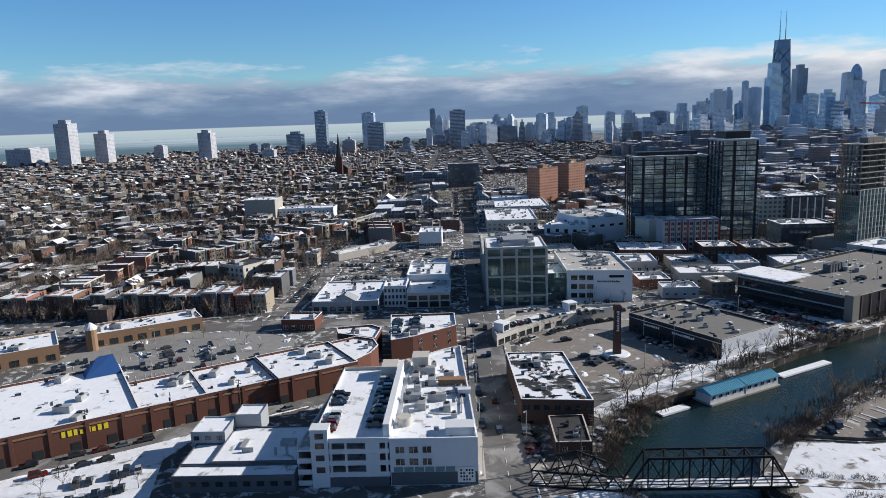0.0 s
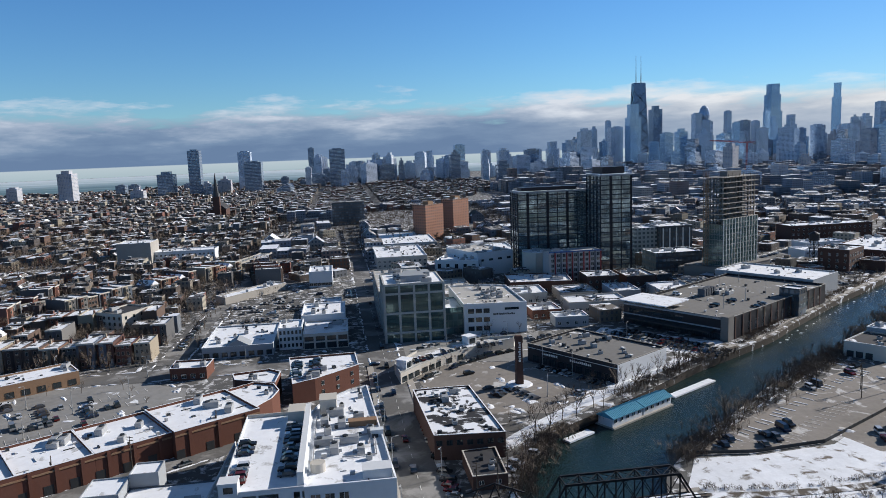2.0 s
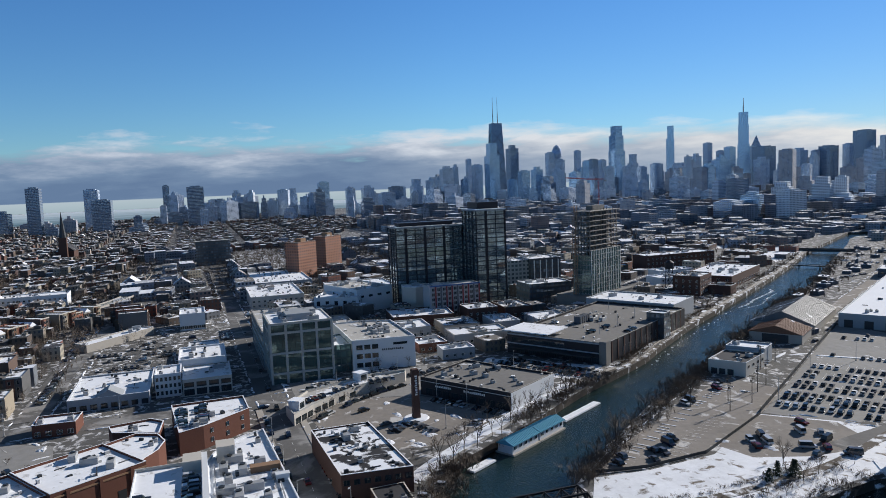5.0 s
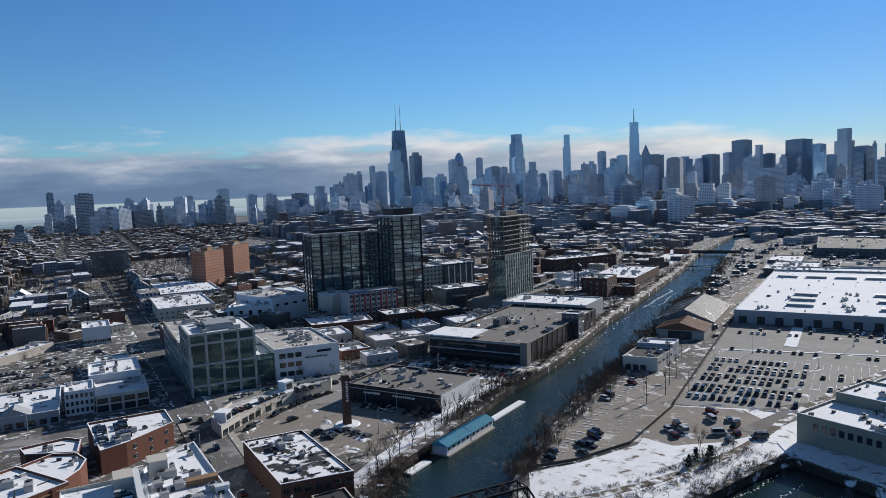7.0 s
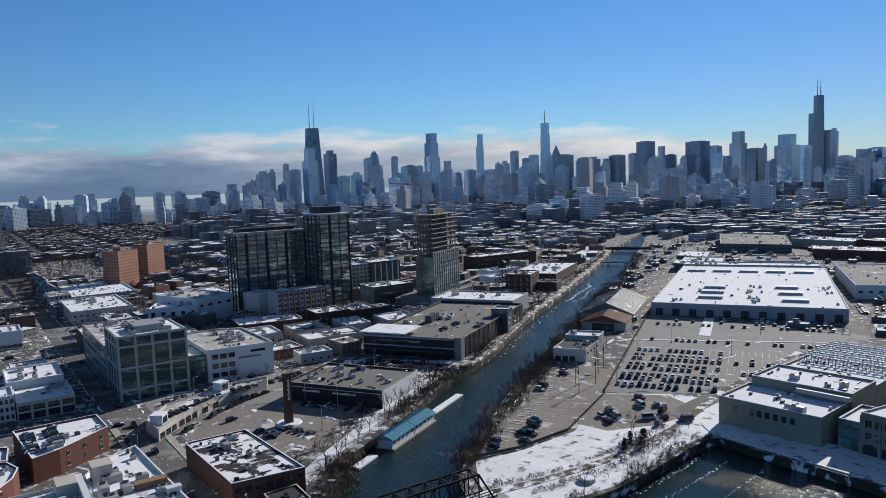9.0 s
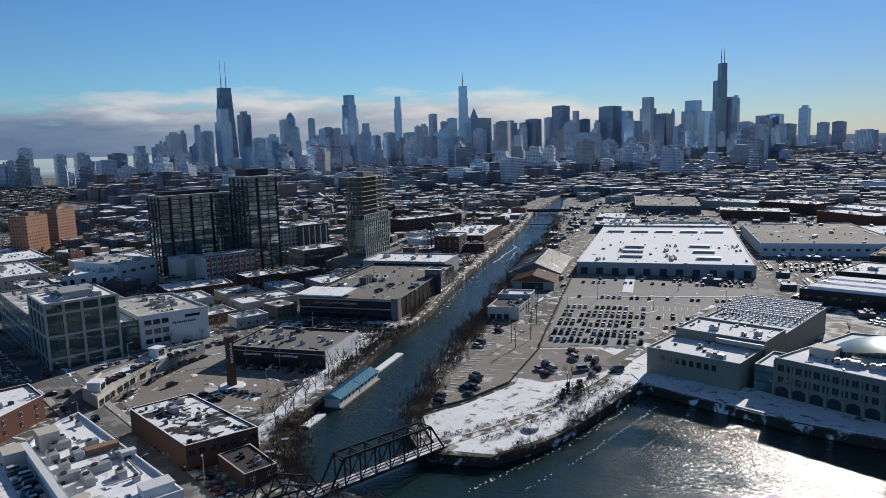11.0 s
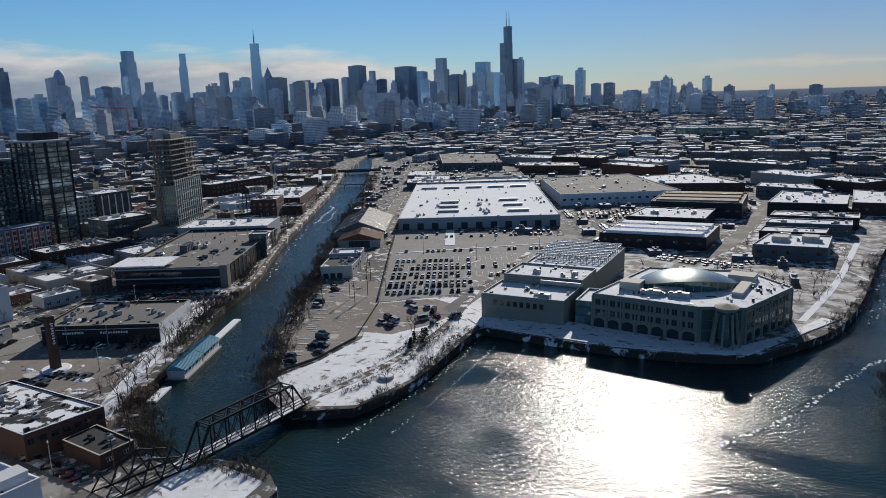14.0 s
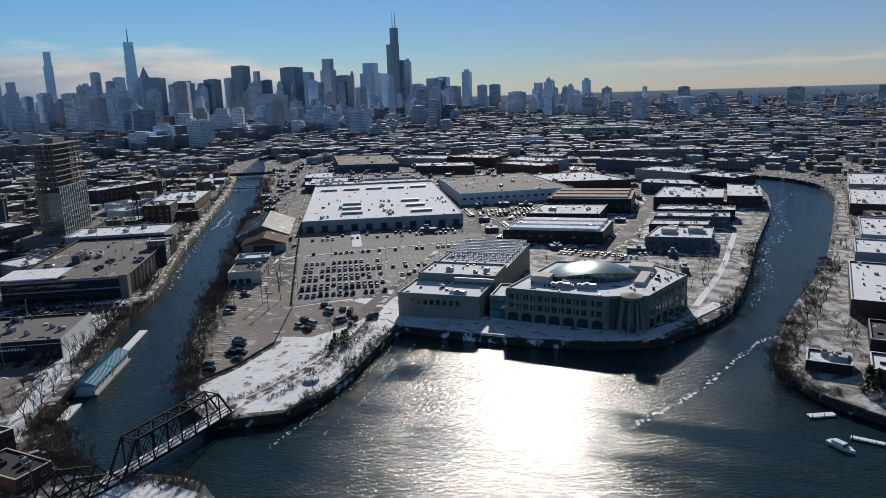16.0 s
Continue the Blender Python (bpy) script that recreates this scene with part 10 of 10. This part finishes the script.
FOOT += LOTS
FOOT.append([(16, -112), (60, -121), (82, -208), (44, -234), (20, -206)])
FOOT_BOX = []


def NEAR_FOOT(x, y):
    while len(FOOT_BOX) < len(FOOT):
        o = FOOT[len(FOOT_BOX)]
        FOOT_BOX.append((min(p[0] for p in o) - 22, max(p[0] for p in o) + 22, min(p[1] for p in o) - 22, max(p[1] for p in o) + 22))
    return [FOOT[i] for i, b in enumerate(FOOT_BOX) if b[0] < x < b[1] and b[2] < y < b[3]]


def rect(x, y, l, w, turn):
    c, s = math.cos(turn), math.sin(turn)
    return [(x + i * l / 2 * c - j * w / 2 * s, y + i * l / 2 * s + j * w / 2 * c) for i, j in ((-1, -1), (1, -1), (1, 1), (-1, 1))]


def infill(name, label, x0, x1, y0, y1, tries, seed, size, high, turns, mats=("house_wall", "far_roof"), test=None, category="buildings"):
    rng = random.Random(seed)
    rows = []
    for _ in range(tries):
        x, y, turn = rng.uniform(x0, x1), rng.uniform(y0, y1), radians(rng.choice(turns) + rng.uniform(-3, 3))
        l, w, h = rng.uniform(*size), rng.uniform(size[0], size[1] * 0.8), rng.uniform(*high)
        if (test and not test(x, y)) or not free(x, y, l, w, turn):
            continue
        FOOT.append(rect(x, y, l, w, turn))
        rows.append((x, y, 0, l, w, h, turn))
        if rng.random() < 0.5:
            rows.append((x + rng.uniform(-2, 2), y + rng.uniform(-2, 2), h, l * rng.uniform(0.2, 0.4), w * rng.uniform(0.2, 0.4), rng.uniform(0.8, 2.5), turn))
        for _ in range(rng.randrange(4)):
            rows.append((x + rng.uniform(-0.35, 0.35) * w, y + rng.uniform(-0.35, 0.35) * w, h, 1.4, 1.2, 1.0, turn))
    single(name, boxes_mesh(name, rows, mats), (), label, category, kind="stuff")


def parked(x0, x1, y0, y1, tries, seed, turns, most=12, test=None):
    """Short rows of parked cars in the yards that are left free."""
    rng = random.Random(seed)
    rows = []
    for _ in range(tries):
        x, y, deg = rng.uniform(x0, x1), rng.uniform(y0, y1), rng.choice(turns)
        n = rng.randrange(3, most)
        turn = radians(deg)
        if (test and not test(x, y)) or not free(x, y, n * 2.9, 5.0, turn, 0.6):
            continue
        FOOT.append(rect(x, y, n * 2.9, 5.0, turn))
        for i in range(n):
            if rng.random() < 0.75:
                px, py = x + (i - n / 2 + 0.5) * 2.9 * math.cos(turn), y + (i - n / 2 + 0.5) * 2.9 * math.sin(turn)
                a = turn + math.pi / 2 + rng.uniform(-0.05, 0.05)
                rows.append((px, py, a))
    single("parked_cars", cars_mesh("parked_cars", rows), (), "short rows of parked cars in the yards", "cars", kind="stuff")


def scrub(n, x0, x1, y0, y1, seed, hi=9.0, test=None):
    """Leafless trees and bushes in the gaps."""
    rng = random.Random(seed)
    v, f = [], []
    for _ in range(n):
        x, y = rng.uniform(x0, x1), rng.uniform(y0, y1)
        if (test and not test(x, y)) or not free(x, y, 1, 1, 0, 0.8):
            continue
        h = rng.uniform(2.5, hi)
        for _ in range(22):
            a, r = rng.uniform(0, 6.28), h * rng.uniform(0.05, 0.38)
            z0, z1 = h * rng.uniform(0.1, 0.45), h * rng.uniform(0.55, 1.0)
            bx, by = x + r * math.cos(a), y + r * math.sin(a)
            i = len(v)
            mx, my, mz = x + (bx - x) * 0.5, y + (by - y) * 0.5, (z0 + z1) / 2
            v += [(x - 0.07, y, z0 * 0.4), (x + 0.07, y, z0 * 0.4), (bx, by, z1), (mx, my - 0.05, mz), (mx, my + 0.05, mz), (bx + rng.uniform(-1, 1), by + rng.uniform(-1, 1), z1 * rng.uniform(0.7, 1.05)), (mx - 0.05, my, mz), (mx + 0.05, my, mz), (bx + rng.uniform(-1.2, 1.2), by + rng.uniform(-1.2, 1.2), z1 * rng.uniform(0.6, 1.0))]
            f += [(i, i + 1, i + 2), (i + 3, i + 4, i + 5), (i + 6, i + 7, i + 8)]
    me = bpy.data.meshes.new("scrub")
    me.from_pydata(v, [], f)
    me.materials.append(MATS["twigs"])
    single("scrub", me, (), "bare shrubs and small trees in the gaps", "shrubs", kind="stuff")


def drifts(n, x0, x1, y0, y1, seed, test=None, lo=1.0, hi=4.5):
    """Thin leftovers of snow: in yards, along kerbs and walls."""
    rng = random.Random(seed)
    v, f = [], []
    for _ in range(n):
        x, y = rng.uniform(x0, x1), rng.uniform(y0, y1)
        if (test and not test(x, y)) or not free(x, y, 1, 1, 0, 0.3):
            continue
        blob(v, f, x, y, 0.1, rng.uniform(lo, hi), rng.uniform(0.4, 1.3), rng.uniform(0.1, 0.35), rng.choice((0, 90, GRID, GRID + 90)) + rng.uniform(-12, 12), rng, 9)
    me = bpy.data.meshes.new("snow_drift")
    me.from_pydata(v, [], f)
    me.materials.append(MATS["snow"])
    single("snow_drift", me, (), "scattered drifts of old snow in yards", "snow", kind="stuff")


def kerb_snow(lines, seed):
    rng = random.Random(seed)
    v, f = [], []
    for (ax, ay), (bx, by), off in lines:
        d = Vector((bx - ax, by - ay))
        L = d.length
        d.normalize()
        s = 0.0
        while s < L:
            for side in (-1, 1):
                if rng.random() < 0.55:
                    o = side * (off + rng.uniform(-0.3, 0.5))
                    blob(v, f, ax + d.x * s - d.y * o, ay + d.y * s + d.x * o, 0.08, rng.uniform(1.0, 3.5), rng.uniform(0.3, 0.7), rng.uniform(0.15, 0.4), math.degrees(math.atan2(d.y, d.x)), rng, 9)
            s += rng.uniform(2.5, 6)
    me = bpy.data.meshes.new("kerb_snow")
    me.from_pydata(v, [], f)
    me.materials.append(MATS["snow"])
    single("kerb_snow", me, (), "ploughed snow left along the kerbs", "snow", kind="stuff")


def island_side(x, y):
    return inside((x, y), ISLAND)


def town(x, y):
    return not inside((x, y), ISLAND) and y > -240 - 1.4 * (x - 150)


infill("small_stores", "small low stores and sheds with patchy snow", 208, 330, -260, -82, 420, 31, (7, 16), (3.5, 6.5), (0, GRID), test=town)
infill("side_street_buildings", "two- and three-storey buildings on side streets", 300, 660, -640, 60, 1500, 32, (9, 24), (4, 11), (0, GRID, GRID), test=lambda x, y: town(x, y) and (x > 400 or y < -30))
infill("back_houses", "brick houses behind the terraces", 195, 500, -25, 190, 900, 33, (7, 13), (6, 9.5), (0, 90), test=lambda x, y: y > 64 or x > 400)
parked(236, 330, 0, 46, 26, 46, (90, 88), 10)
infill("yard_sheds", "small sheds, trailers and containers in the yards", -104, 480, -830, -300, 420, 34, (3, 11), (2.4, 3.4), (GRID, GRID, 10, -80), ("slate_wall", "snow_roof"), test=island_side)
infill("bank_buildings", "low works on the west bank", -400, -140, -900, -300, 260, 36, (9, 24), (4, 8), (-4, 10), test=lambda x, y: x < -150)
infill("bend_blocks", "low works and stores beyond the river bend", -330, 640, -960, -790, 420, 37, (12, 34), (4.5, 10), (14, 20, -10), ("hazed_loft_wall", "far_roof"))
parked(-330, 640, -960, -790, 200, 47, (14, 20, 104), 16)
drifts(500, -330, 640, -960, -790, 64, None, 2, 8)
parked(98, 172, 30, 130, 14, 44, (118, 28), 9, lambda x, y: inside((x, y), [(98, 60), (112, 33), (160, 40), (172, 60), (172, 130), (100, 130)]))
parked(100, 172, -125, -50, 10, 45, (20, 100, GRID), 7, lambda x, y: inside((x, y), [(108, -57), (148, -54), (150, -90), (126, -120), (104, -92)]))
parked(200, 600, -420, 58, 700, 41, (0, 90, GRID, GRID + 90), test=town)
parked(-100, 460, -800, -290, 420, 42, (GRID, 32, 10, -80), 14, island_side)
parked(-330, -150, -900, -240, 120, 43, (0, 80), 9)
scrub(2200, 200, 620, -560, 60, 51, 9.0, town)
scrub(900, 660, 1000, -150, -50, 56, 13.0)
scrub(3600, 195, 480, 56, 230, 52, 11.0)
scrub(700, -104, 480, -820, -225, 53, 7.0, island_side)
scrub(500, -330, -118, -900, -160, 54, 8.0)
scrub(160, 84, 200, -200, -60, 55, 6.0, lambda x, y: y < -80 - 1.05 * (x - 84) + 14)
drifts(1500, 200, 600, -420, 58, 61, town)
drifts(900, -104, 480, -800, -215, 62, island_side, 1.5, 7)
drifts(70, 100, 200, -125, 130, 63)
kerb_snow((((20, -43), (620, -33.5), 6.6), ((172, 420), (186, -130), 7.8), ((40, 102), (104, 1), 4.8), ((196, 55), (394, 46), 6.4), ((50, -250), (54, -330), 5), ((94, -429), (191, -577), 5), ((-29, -400), (-24, -560), 5.5), ((240, -430), (345, -600), 4.4), ((330, -280), (520, -560), 7.4), ((78, -214), (42, -243), 0.8), ((62, -122), (120, -203), 1.5), ((108, -55), (172, -51), 1.0), ((128, -128), (100, -92), 1.2)), 71)


def roof_clutter():
    """Vents, hatches, pipe runs and kerbs on the flat roofs."""
    rng = random.Random(91)
    pale, dark = [], []
    for o, z in ROOFS:
        area = abs(sum(a[0] * b[1] - b[0] * a[1] for a, b in zip(o, o[1:] + o[:1]))) / 2
        x0, x1, y0, y1 = min(p[0] for p in o), max(p[0] for p in o), min(p[1] for p in o), max(p[1] for p in o)
        turn = math.atan2(o[1][1] - o[0][1], o[1][0] - o[0][0])
        far = math.hypot((x0 + x1) / 2 + 120, (y0 + y1) / 2)
        for _ in range(int(min(90, area / (26 if far < 330 else 60)))):
            x, y = rng.uniform(x0, x1), rng.uniform(y0, y1)
            if not all(inside((x + i, y + j), o) for i, j in ((2, 0), (-2, 0), (0, 2), (0, -2))):
                continue
            row = (pale if rng.random() < 0.45 else dark)
            a = turn + rng.choice((0, math.pi / 2))
            if rng.random() < 0.22:
                l = rng.uniform(1.5, 3.8)
                row.append((x, y, z, l, 0.22, 0.3, a))
            else:
                row.append((x, y, z, rng.uniform(0.4, 1.8), rng.uniform(0.4, 1.3), rng.uniform(0.3, 1.2), a))
    single("roof_vents", boxes_mesh("roof_vents", pale, ("zinc", "snow")), (), "small metal vents and hatches on flat roofs", "roof vents", kind="stuff")
    single("roof_pipes", boxes_mesh("roof_pipes", dark, ("dark_metal", "dark_metal")), (), "small dark pipes and stacks on flat roofs", "roof pipes", kind="stuff")


roof_clutter()
grow_thickets()


single("distant_roof_units", boxes_mesh("distant_roof_units", FAR_UNITS, ("zinc", "zinc")), (), "small grey roof units on distant flat roofs", "air units", kind="stuff")
